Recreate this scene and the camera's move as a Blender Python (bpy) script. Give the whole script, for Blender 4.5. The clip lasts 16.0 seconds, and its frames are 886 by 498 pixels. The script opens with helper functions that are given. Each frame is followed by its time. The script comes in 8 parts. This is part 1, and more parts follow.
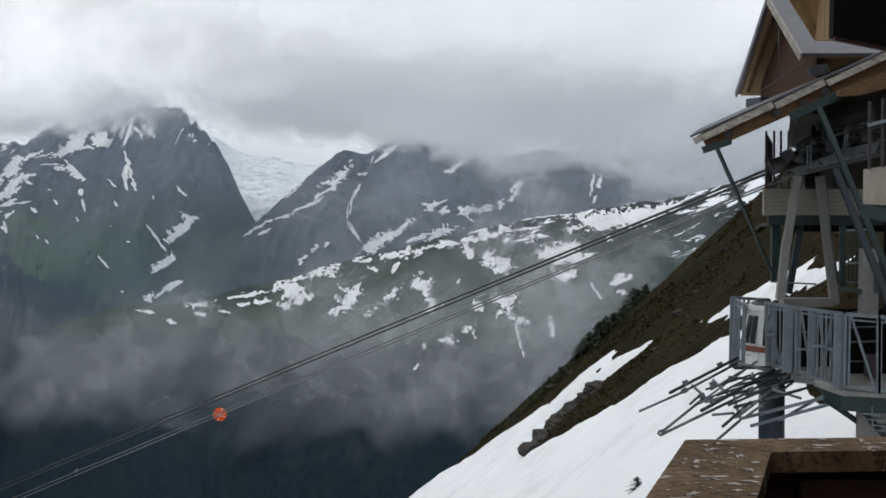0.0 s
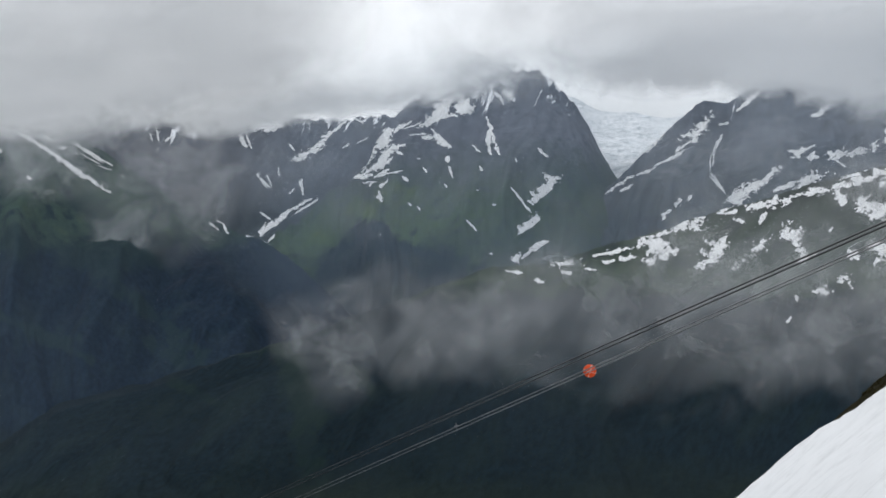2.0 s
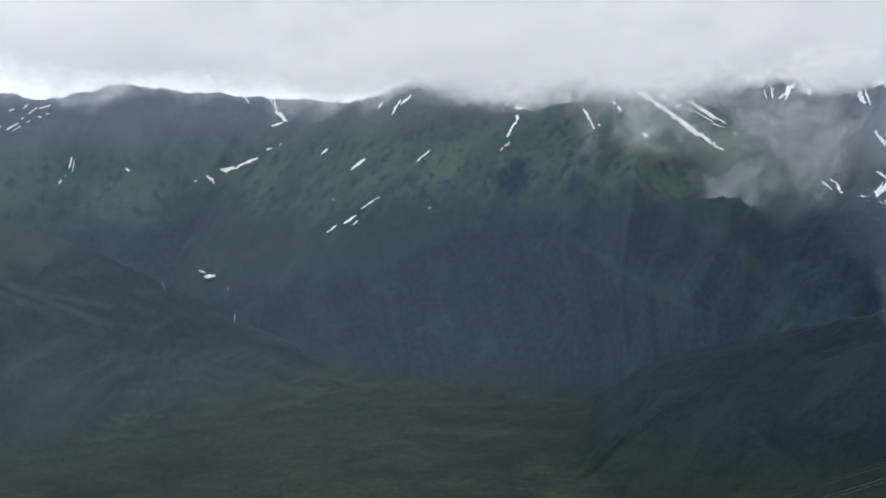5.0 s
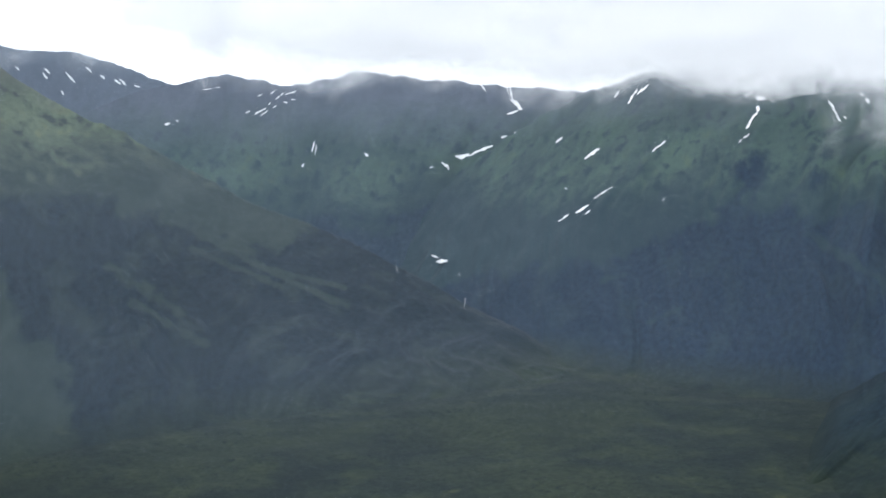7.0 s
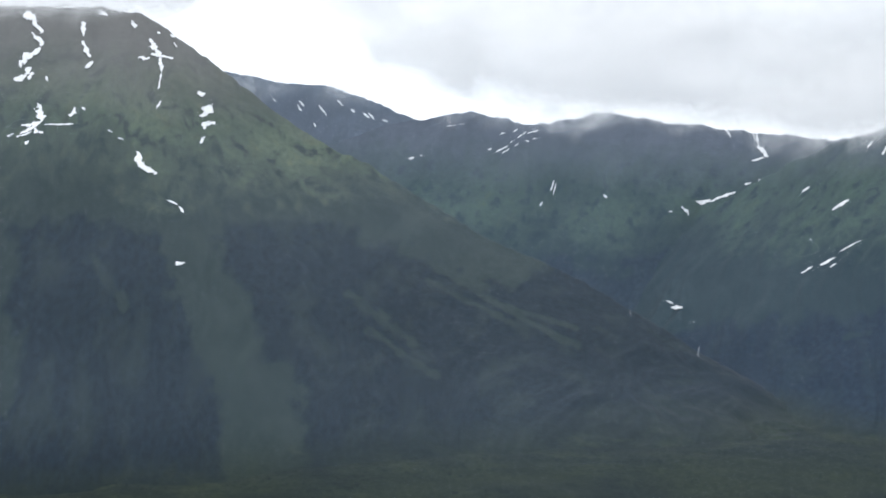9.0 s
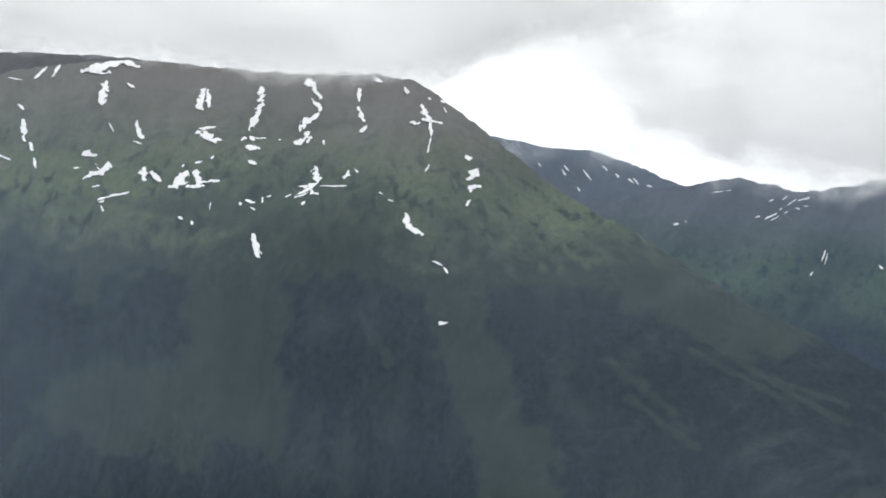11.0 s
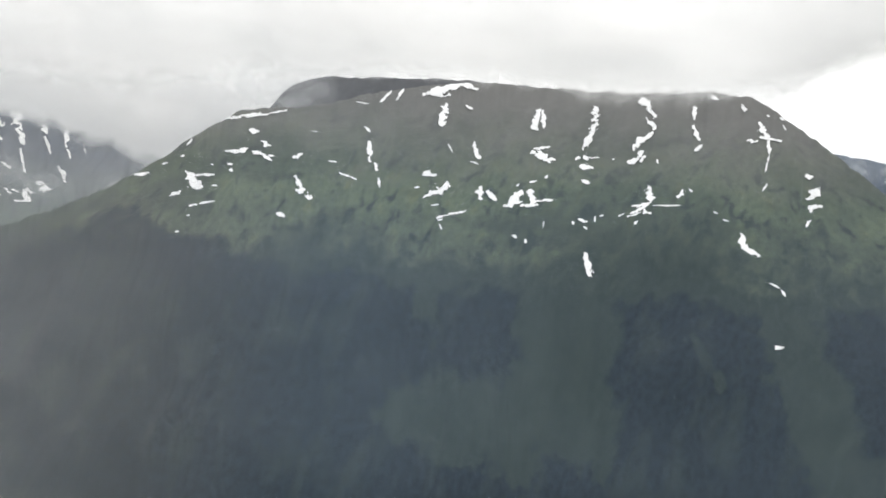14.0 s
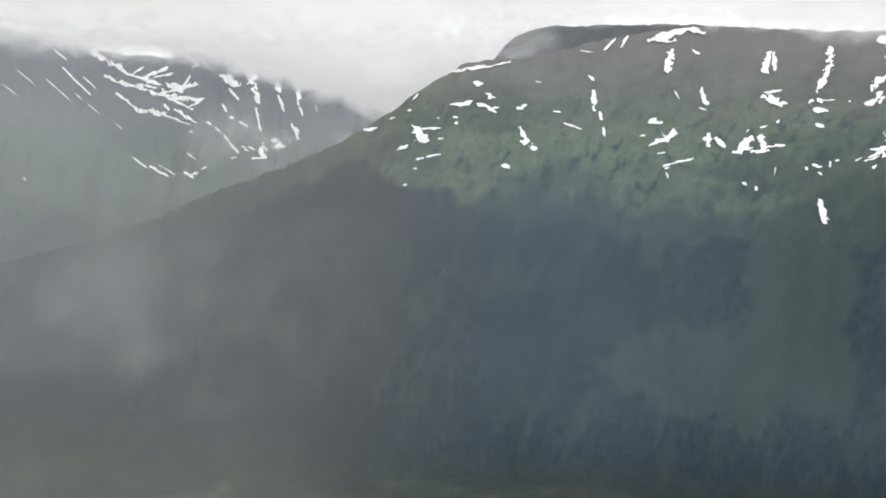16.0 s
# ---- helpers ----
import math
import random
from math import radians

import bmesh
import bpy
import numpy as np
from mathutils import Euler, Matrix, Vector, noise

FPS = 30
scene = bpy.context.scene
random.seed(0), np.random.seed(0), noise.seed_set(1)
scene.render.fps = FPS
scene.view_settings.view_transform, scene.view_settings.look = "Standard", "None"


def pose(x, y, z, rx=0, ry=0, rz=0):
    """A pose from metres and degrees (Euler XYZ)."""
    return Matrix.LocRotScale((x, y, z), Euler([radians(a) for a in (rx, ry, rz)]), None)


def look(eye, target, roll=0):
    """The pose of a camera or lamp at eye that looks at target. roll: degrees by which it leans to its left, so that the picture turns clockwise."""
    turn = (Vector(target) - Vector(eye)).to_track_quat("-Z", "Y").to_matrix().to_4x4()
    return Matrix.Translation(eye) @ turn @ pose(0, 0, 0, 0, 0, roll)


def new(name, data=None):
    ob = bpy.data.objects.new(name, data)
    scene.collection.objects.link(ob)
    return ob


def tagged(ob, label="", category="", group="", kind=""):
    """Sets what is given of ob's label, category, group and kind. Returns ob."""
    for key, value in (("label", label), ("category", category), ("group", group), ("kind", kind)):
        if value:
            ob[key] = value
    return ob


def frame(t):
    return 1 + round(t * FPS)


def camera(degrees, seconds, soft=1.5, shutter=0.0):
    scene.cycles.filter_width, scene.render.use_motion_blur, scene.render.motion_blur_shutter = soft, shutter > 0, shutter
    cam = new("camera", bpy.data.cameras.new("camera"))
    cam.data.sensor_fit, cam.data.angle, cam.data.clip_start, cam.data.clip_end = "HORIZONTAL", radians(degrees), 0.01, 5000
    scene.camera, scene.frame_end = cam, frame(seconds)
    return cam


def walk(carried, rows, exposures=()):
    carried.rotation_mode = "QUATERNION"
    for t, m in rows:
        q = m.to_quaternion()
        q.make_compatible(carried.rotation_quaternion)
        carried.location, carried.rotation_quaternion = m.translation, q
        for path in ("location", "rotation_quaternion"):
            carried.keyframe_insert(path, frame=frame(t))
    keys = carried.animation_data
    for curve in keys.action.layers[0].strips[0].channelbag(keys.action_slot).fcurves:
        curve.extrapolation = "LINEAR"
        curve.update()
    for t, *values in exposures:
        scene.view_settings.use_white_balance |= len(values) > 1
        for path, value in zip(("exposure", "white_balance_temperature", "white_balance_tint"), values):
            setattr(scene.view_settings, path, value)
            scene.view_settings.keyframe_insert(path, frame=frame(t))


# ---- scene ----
EYE = 1.5          # the eye above the deck boards, metres

# ---- camera ----
# seconds, sideways metres, bearing to the left, pitch, lean (degrees)
PATH = [
    (0.0, 0.000, 0.00, -1.00, -0.02),
    (0.2, 0.004, -0.15, -1.25, 0.28),
    (0.3, 0.006, 0.56, -1.44, 0.46),
    (0.5, 0.010, 2.39, -1.68, 1.00),
    (1.0, 0.020, 6.20, -2.22, 1.75),
    (1.5, 0.030, 10.75, -2.44, 2.50),
    (2.0, 0.030, 16.13, -2.51, 3.00),
    (2.5, 0.030, 21.64, -2.57, 3.11),
    (3.0, 0.030, 26.49, -2.68, 2.98),
    (3.5, 0.030, 31.18, -2.80, 3.09),
    (4.0, 0.030, 34.66, -2.86, 2.77),
    (4.5, 0.030, 38.18, -3.08, 2.58),
    (4.7, 0.030, 40.29, -3.10, 2.47),
    (6.8, 0.030, 51.32, -3.32, 1.33),
    (7.0, 0.030, 53.14, -3.32, 1.12),
    (7.5, 0.030, 56.79, -3.31, 0.79),
    (8.0, 0.030, 58.58, -2.08, -0.64),
    (8.2, 0.030, 59.65, -2.24, -0.66),
    (10.3, 0.030, 70.58, 0.64, -2.89),
    (10.5, 0.030, 72.04, 0.56, -2.69),
    (11.0, 0.030, 75.28, 0.83, -2.86),
    (11.5, 0.030, 78.06, 1.39, -3.06),
    (12.0, 0.030, 81.41, 1.56, -3.30),
    (12.5, 0.030, 84.96, 1.47, -3.41),
    (13.0, 0.030, 88.14, 1.35, -3.68),
    (13.5, 0.030, 89.58, 1.09, -4.17),
    (14.0, 0.030, 90.01, 0.82, -3.88),
    (14.2, 0.030, 91.26, 0.65, -3.56),
    (14.3, 0.030, 94.49, 0.38, -3.54),
    (14.4, 0.030, 97.24, 0.15, -3.52),
    (14.5, 0.030, 97.90, 0.09, -3.51),
    (15.0, 0.030, 99.33, -0.58, -3.25),
    (15.5, 0.030, 100.36, -1.35, -3.18),
    (16.0, 0.030, 99.88, -1.98, -3.04),
]
cam = camera(38.0, 16.0, soft=1.65)
walk(cam, [(t, pose(x, 0, EYE, 90 + p, 0, b) @ pose(0, 0, 0, 0, 0, -r)) for t, x, b, p, r in PATH],
     exposures=[(0.0, -0.05, 6260, 10), (2.5, 0.02, 6230, 10), (3.5, 0.15, 6220, 10), (4.5, 0.38, 6130, 10), (7.0, 0.92, 6080, 10), (8.2, 0.86, 6080, 10), (10.3, 0.57, 6350, 10), (12.5, 0.60, 6650, 10), (16.0, 0.84, 6750, 10)])

# ---- light: an overcast sky with a pale sun behind it ----
SUN_BEARING, SUN_HEIGHT = 60.0, 48.0
world = bpy.data.worlds.new("overcast_sky")
scene.world = world
world.use_nodes = True


def node(tree, kind, values=None, operation="", data_type="", clamp=False):
    """A node of that kind, with sockets set or linked by name or number."""
    n = tree.nodes.new("ShaderNode" + kind)
    if operation:
        n.operation = operation
    if data_type:
        n.data_type = data_type
    if clamp:
        n.use_clamp = True
    for key, value in (values or {}).items():
        if isinstance(value, bpy.types.NodeSocket):
            tree.links.new(value, n.inputs[key])
        else:
            n.inputs[key].default_value = value
    return n


def ramp(tree, fac, stops):
    n = node(tree, "ValToRGB", {0: fac})
    while len(n.color_ramp.elements) < len(stops):
        n.color_ramp.elements.new(0.5)
    for e, (p, c) in zip(n.color_ramp.elements, stops):
        e.position, e.color = p, ((c, c, c) if isinstance(c, (int, float)) else c) + (1,)
    return n.outputs[0]


def mixed(tree, fac, a, b):
    n = node(tree, "Mix", data_type="RGBA")
    for i, value in ((0, fac), (6, a), (7, b)):
        if isinstance(value, bpy.types.NodeSocket):
            tree.links.new(value, n.inputs[i])
        else:
            n.inputs[i].default_value = value if isinstance(value, (int, float)) else tuple(value) + (1,)
    return n.outputs[2]


def calc(tree, op, a, b=0.0, clamp=False):
    return node(tree, "Math", {0: a, 1: b}, operation=op, clamp=clamp).outputs[0]


wt = world.node_tree
wt.nodes.clear()
coord = node(wt, "TexCoord").outputs["Generated"]
sky_node = node(wt, "TexSky")
sky_node.sky_type, sky_node.sun_disc = "NISHITA", False
sky_node.sun_elevation, sky_node.sun_rotation = radians(SUN_HEIGHT), radians(-SUN_BEARING)
sky = sky_node.outputs[0]
stretch = node(wt, "Mapping", {0: coord, 3: (1.0, 1.0, 2.6)}).outputs[0]
billow = node(wt, "TexNoise", {"Vector": stretch, "Scale": 2.3, "Detail": 3.0, "Roughness": 0.42, "Distortion": 0.15}).outputs[0]
cover = ramp(wt, billow, [(0.34, (0.58, 0.60, 0.62)), (0.50, (0.81, 0.825, 0.84)), (0.64, (0.97, 0.97, 0.965))])
thin = mixed(wt, 0.94, node(wt, "VectorMath", {0: sky, 3: 0.1}, operation="SCALE").outputs[0], cover)
node(wt, "OutputWorld", {0: node(wt, "Background", {0: thin, 1: 1.15}).outputs[0]})

sun = new("sun", bpy.data.lights.new("sun", "SUN"))
sun.data.energy, sun.data.angle, sun.data.color = 0.7, radians(25), (1.0, 0.97, 0.92)
sun.matrix_world = look((0, 0, 300), (math.sin(radians(SUN_BEARING)) * 100, -math.cos(radians(SUN_BEARING)) * 100, 300 - 100 * math.tan(radians(SUN_HEIGHT))))


# ---- helpers of shape ----
def lattice(ix, iy, seed):
    h = (ix * 374761393 + iy * 668265263 + seed * 974634541) & 0x7FFFFFFF
    h = ((h ^ (h >> 13)) * 1274126177) & 0x7FFFFFFF
    h = (h ^ (h >> 16)) & 0xFFFF
    return h / 65535.0


def value_noise(x, y, seed=0):
    x, y = np.asarray(x, float), np.asarray(y, float)
    ix, iy = np.floor(x).astype(np.int64), np.floor(y).astype(np.int64)
    fx, fy = x - ix, y - iy
    fx, fy = fx * fx * fx * (fx * (fx * 6 - 15) + 10), fy * fy * fy * (fy * (fy * 6 - 15) + 10)
    a, b = lattice(ix, iy, seed), lattice(ix + 1, iy, seed)
    c, d = lattice(ix, iy + 1, seed), lattice(ix + 1, iy + 1, seed)
    return (a + (b - a) * fx) * (1 - fy) + (c + (d - c) * fx) * fy


def wave_noise(x, y, seed=0):
    """Gradient noise, about -1 to 1, smoother flowing than value noise."""
    x, y = np.asarray(x, float), np.asarray(y, float)
    ix, iy = np.floor(x).astype(np.int64), np.floor(y).astype(np.int64)
    fx, fy = x - ix, y - iy
    u, w = fx * fx * fx * (fx * (fx * 6 - 15) + 10), fy * fy * fy * (fy * (fy * 6 - 15) + 10)

    def corner(i, j):
        turn = math.tau * lattice(ix + i, iy + j, seed)
        return np.cos(turn) * (fx - i) + np.sin(turn) * (fy - j)
    low = corner(0, 0) * (1 - u) + corner(1, 0) * u
    return 1.5 * (low * (1 - w) + (corner(0, 1) * (1 - u) + corner(1, 1) * u) * w)


def flow(x, y, seed=0, octaves=5, gain=0.5):
    total, amp, norm = 0.0, 1.0, 0.0
    for o in range(octaves):
        a = 0.6 * o
        u, w = np.asarray(x) * math.cos(a) - np.asarray(y) * math.sin(a), np.asarray(x) * math.sin(a) + np.asarray(y) * math.cos(a)
        total = total + amp * wave_noise(u * 2.03**o + 5.7 * o, w * 2.03**o + 3.1 * o, seed + o)
        norm += amp
        amp *= gain
    return total / norm * 1.5


def fbm(x, y, seed=0, octaves=5, gain=0.5):
    """Noise about -1 to 1, arrays in, array out."""
    total, amp, norm = 0.0, 1.0, 0.0
    for o in range(octaves):
        total = total + amp * (value_noise(np.asarray(x) * 2.03 ** o + 17.3 * o, np.asarray(y) * 2.03 ** o - 9.1 * o, seed + o) * 2 - 1)
        norm += amp
        amp *= gain
    return total / norm * 1.6


def smooth(a, b, x):
    t = np.clip((np.asarray(x, float) - a) / (b - a), 0, 1)
    return t * t * (3 - 2 * t)


def glide(x, pairs):
    """A smooth curve through (x, y) pairs."""
    xs, ys = np.array([p[0] for p in pairs], float), np.array([p[1] for p in pairs], float)
    order = np.argsort(xs)
    xs, ys = xs[order], ys[order]
    slopes = np.gradient(ys, xs) if len(xs) > 1 else np.zeros(1)
    x = np.clip(x, xs[0], xs[-1])
    i = np.clip(np.searchsorted(xs, x) - 1, 0, len(xs) - 2)
    h = xs[i + 1] - xs[i]
    t = (x - xs[i]) / h
    curve = ((2 * t**3 - 3 * t**2 + 1) * ys[i] + (t**3 - 2 * t**2 + t) * h * slopes[i]
             + (-2 * t**3 + 3 * t**2) * ys[i + 1] + (t**3 - t**2) * h * slopes[i + 1])
    return 0.5 * curve + 0.5 * np.interp(x, xs, ys)


def inside(px, py, ring):
    """Signed distance to a ring of ground points, positive inside, arrays in and out."""
    best, odd = np.full(px.shape, 1e9), np.zeros(px.shape, bool)
    for (ax, ay), (bx, by) in zip(ring, ring[1:] + ring[:1]):
        ex, ey = bx - ax, by - ay
        t = np.clip(((px - ax) * ex + (py - ay) * ey) / (ex * ex + ey * ey), 0, 1)
        best = np.minimum(best, np.hypot(px - ax - t * ex, py - ay - t * ey))
        odd ^= ((ay > py) != (by > py)) & (px < ex * (py - ay) / (by - ay + 1e-12) + ax)
    return np.where(odd, best, -best)


def grid_mesh(name, points, material, keep=None, closed=False, flat=False):
    """A mesh from an (n, m, 3) array of points."""
    n, m = points.shape[:2]
    idx = np.arange(n * m).reshape(n, m)
    if closed:
        idx = np.concatenate([idx, idx[:1]], 0)
    quads = np.stack([idx[:-1, :-1], idx[1:, :-1], idx[1:, 1:], idx[:-1, 1:]], -1)
    quads = quads[keep] if keep is not None else quads.reshape(-1, 4)
    me = bpy.data.meshes.new(name)
    me.from_pydata(points.reshape(-1, 3), [], quads.tolist())
    me.materials.append(material)
    if not flat:
        me.polygons.foreach_set("use_smooth", [True] * len(me.polygons))
    me.update()
    return me


def polar(bearing, rise, away):
    """Points by bearing and rise in degrees, and metres along the ground."""
    b = np.radians(bearing)
    return np.stack([-np.sin(b) * away, np.cos(b) * away, EYE + away * np.tan(np.radians(rise)) + 0 * b], -1)



# ---- materials of the land ----
def material(name):
    m = bpy.data.materials.new(name)
    m.use_nodes = True
    m.node_tree.nodes.clear()
    return m, m.node_tree


def finish(tree, colour, rough=0.9, bump=None, metal=0.0, spec=0.3):
    values = {"Base Color": colour, "Roughness": rough, "Metallic": metal, "Specular IOR Level": spec}
    if bump is not None:
        height, strength, distance = bump
        values["Normal"] = node(tree, "Bump", {"Height": height, "Strength": strength, "Distance": distance}).outputs[0]
    node(tree, "OutputMaterial", {0: node(tree, "BsdfPrincipled", values).outputs[0]})


def grain(tree, size, detail=4.0, rough=0.55, stretch=(1, 1, 1), where=None, distort=0.0):
    """Noise whose features are about that many metres wide."""
    if where is None:
        where = node(tree, "NewGeometry").outputs["Position"]
    place = node(tree, "Mapping", {0: where, 3: tuple(s / size for s in stretch)}).outputs[0]
    return node(tree, "TexNoise", {"Vector": place, "Scale": 1.0, "Detail": detail, "Roughness": rough, "Distortion": distort}).outputs[0]


def height_of(tree):
    return node(tree, "SeparateXYZ", {0: node(tree, "NewGeometry").outputs["Position"]}).outputs[2]


def wood_tone(t):
    """The mottled valley woods: dark spruce, paler birch and alder, clearings."""
    c = ramp(t, grain(t, 60, 5, 0.6), [(0.36, (0.011, 0.018, 0.019)), (0.52, (0.017, 0.026, 0.022)), (0.66, (0.027, 0.038, 0.024))])
    c = mixed(t, ramp(t, grain(t, 330, 5, 0.6, (1.0, 1.0, 1.0), distort=0.4), [(0.46, 0.0), (0.64, 0.75)]), c, (0.026, 0.036, 0.022))
    c = mixed(t, ramp(t, grain(t, 130, 5, 0.6, distort=0.6), [(0.66, 0.0), (0.74, 0.8)]), c, (0.058, 0.068, 0.031))
    return mixed(t, ramp(t, grain(t, 9, 3, 0.6), [(0.4, 0.45), (0.6, 0.0)]), c, (0.008, 0.013, 0.013))


def land_material(name, forest, meadow, rock, rock_line, blend=100.0, grass_line=0.0, snow=None, sheen=0.1, rough_rock=1.0, fall=1.0):
    """Forest where it grows, shrub and meadow beside and above it, bare rock on top, in broken patches; snow: (height, share, size in metres, streaky)."""
    m, t = material(name)
    z = height_of(t)
    slide = node(t, "Attribute")
    slide.attribute_name = "slide"
    down = slide.outputs["Vector"]
    broad, mid, fine = grain(t, 240, 5, 0.6), grain(t, 70, 5, 0.58, (1.0, 0.5 * fall, 1.0), down, 0.4), grain(t, 11, 4, 0.6, (1.0, 0.6 * fall, 1.0), down)
    grown = node(t, "Attribute")
    grown.attribute_name = "wood"
    patch = grain(t, 34, 5, 0.62, (1.0, 0.62 * fall, 1.0), down, 0.5)
    ragged = calc(t, "ADD", calc(t, "MULTIPLY", calc(t, "SUBTRACT", mid, 0.5), 1.5), calc(t, "MULTIPLY", calc(t, "SUBTRACT", patch, 0.5), 1.3))
    edge = ramp(t, calc(t, "ADD", grown.outputs["Fac"], ragged), [(0.28, 0.0), (0.50, 0.55), (0.78, 1.0)])
    trees = ramp(t, fine, [(0.38, tuple(0.8 * c for c in forest)), (0.5, forest), (0.62, tuple(1.2 * c for c in forest))])
    trees = mixed(t, ramp(t, mid, [(0.50, 0.0), (0.66, 0.30)]), trees, tuple(0.6 * a + 0.4 * b for a, b in zip(forest, meadow)))
    # openings are painted darker below grass_line, as scrub, and brighter above, as grass
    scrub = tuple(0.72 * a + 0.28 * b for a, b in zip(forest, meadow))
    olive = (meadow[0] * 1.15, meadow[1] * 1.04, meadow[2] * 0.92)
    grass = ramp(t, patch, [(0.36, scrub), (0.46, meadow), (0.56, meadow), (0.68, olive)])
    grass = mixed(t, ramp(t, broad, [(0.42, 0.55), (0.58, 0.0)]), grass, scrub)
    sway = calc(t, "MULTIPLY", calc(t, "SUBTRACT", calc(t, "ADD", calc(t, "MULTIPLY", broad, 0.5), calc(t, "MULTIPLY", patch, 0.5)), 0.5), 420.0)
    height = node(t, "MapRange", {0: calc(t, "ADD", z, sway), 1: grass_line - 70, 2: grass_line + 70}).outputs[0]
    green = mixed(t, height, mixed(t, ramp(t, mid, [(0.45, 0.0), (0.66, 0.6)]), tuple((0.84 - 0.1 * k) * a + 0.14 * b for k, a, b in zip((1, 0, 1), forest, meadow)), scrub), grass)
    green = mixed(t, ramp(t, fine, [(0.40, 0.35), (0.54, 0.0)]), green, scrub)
    # a patch of sun on the slope, painted as a brighter green
    sun_patch = node(t, "Attribute")
    sun_patch.attribute_name = "sun_patch"
    green = mixed(t, sun_patch.outputs["Fac"], green, ramp(t, patch, [(0.36, meadow), (0.5, (0.060, 0.098, 0.040)), (0.66, (0.088, 0.122, 0.046))]))
    ground = mixed(t, edge, green, trees)
    wander = calc(t, "MULTIPLY", calc(t, "SUBTRACT", calc(t, "ADD", calc(t, "MULTIPLY", broad, 0.6), calc(t, "MULTIPLY", mid, 0.4)), 0.5), 300.0)
    f2 = node(t, "MapRange", {0: calc(t, "ADD", z, wander), 1: rock_line - blend, 2: rock_line + blend}).outputs[0]
    scree = calc(t, "ADD", calc(t, "MULTIPLY", grain(t, 40, 6, 0.68, (1.0, 0.4, 1.0), down, 0.8), 0.5), calc(t, "MULTIPLY", grain(t, 26, 6, 0.7, distort=0.6), 0.5))
    stone = ramp(t, scree, [(0.3, tuple((1 - 0.22 * rough_rock) * c for c in rock)), (0.5, rock), (0.68, tuple((1 + 0.18 * rough_rock) * c for c in rock))])
    colour = mixed(t, f2, ground, stone)
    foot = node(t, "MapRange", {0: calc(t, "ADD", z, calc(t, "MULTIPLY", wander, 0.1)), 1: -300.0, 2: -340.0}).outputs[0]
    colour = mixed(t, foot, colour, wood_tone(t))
    if snow:
        line, share, size, streaky = snow
        if streaky:
            drift = grain(t, size, 6, 0.6, (1.0, 0.2, 1.0), down, 0.7)
        else:
            drift = grain(t, size, 6, 0.62, (1, 1, 0.55), distort=0.6)
        lift = node(t, "MapRange", {0: z, 1: line - 150, 2: line + 150, 3: -0.28, 4: 0.07}).outputs[0]
        lies = ramp(t, calc(t, "ADD", drift, lift), [(0.66 - 0.3 * share, 0.0), (0.69 - 0.3 * share, 1.0)])
        colour = mixed(t, lies, colour, (0.82, 0.84, 0.87))
    finish(t, colour, 0.95, (calc(t, "ADD", calc(t, "MULTIPLY", scree, 2.0), fine), 0.10 * rough_rock, 6.0), spec=sheen)
    return m


# the blue of distant haze is mixed into this forest colour
FOREST_HAZED = (0.014, 0.026, 0.037)


def snow_material(name, tint, lump):
    m, t = material(name)
    dirt = grain(t, lump * 3, 6, 0.65)
    colour = ramp(t, dirt, [(0.3, tuple(0.86 * c for c in tint)), (0.5, tint), (0.75, tuple(min(1.03 * c, 0.95) for c in tint))])
    cups = grain(t, lump * 0.25, 4, 0.6)
    finish(t, colour, 0.7, (cups, 0.35, lump * 0.12))
    return m


SNOW_FAR = snow_material("old_snow", (0.72, 0.73, 0.74), 30.0)
SNOW_NEAR = snow_material("spring_snow", (0.79, 0.795, 0.80), 1.6)


# ---- ground: the near hillside and the valley floor, one sheet out to the horizon ----
FLOOR = -338.0


def hill(x, y):
    """The slope on which the station stands: it falls to the left and rolls over beyond its shoulder."""
    z = EYE - 12.75 + 0.875 * x - 0.1356 * y
    over = np.maximum(y - 215, 0)
    z = z - 0.0022 * np.minimum(over, 250) ** 2 - 0.9 * np.maximum(over - 250, 0)
    z = 130 - np.log1p(np.exp(np.clip((130 - z) / 14.0, -40, 40))) * 14.0
    z = z - 6.0 * smooth(9, 17, x) * smooth(78, 46, y)
    behind = np.maximum(-y - 40, 0)
    return z - 0.25 * behind


def ground_height(x, y):
    r = np.hypot(x, y)
    h = hill(x, y)
    near = smooth(900, 200, r)
    h = h + near * (0.9 * fbm(x / 26, y / 26, 3) * smooth(15, 90, r) + 0.28 * fbm(x / 4.2, y / 4.2, 8) * smooth(5, 40, r) + 2.2 * fbm(x / 90, y / 90, 5) * smooth(60, 200, r))
    h = h + (1 - near) * 25 * fbm(x / 190, y / 190, 12)
    f = FLOOR + 16 * fbm(x / 620, y / 620, 21, 3) + 3 * fbm(x / 150, y / 150, 31, 3)
    k = 22.0
    return np.maximum(h, f) + k * np.log1p(np.exp(-np.abs(h - f) / k))


bearings = np.radians(np.concatenate([np.arange(-40, 130, 0.25), np.arange(130, 320, 2.5)]))
radii = np.concatenate([[0.5], np.geomspace(2.0, 4950, 300)])
gb, gr = np.meshgrid(bearings, radii, indexing="ij")
gx, gy = -np.sin(gb) * gr, np.cos(gb) * gr

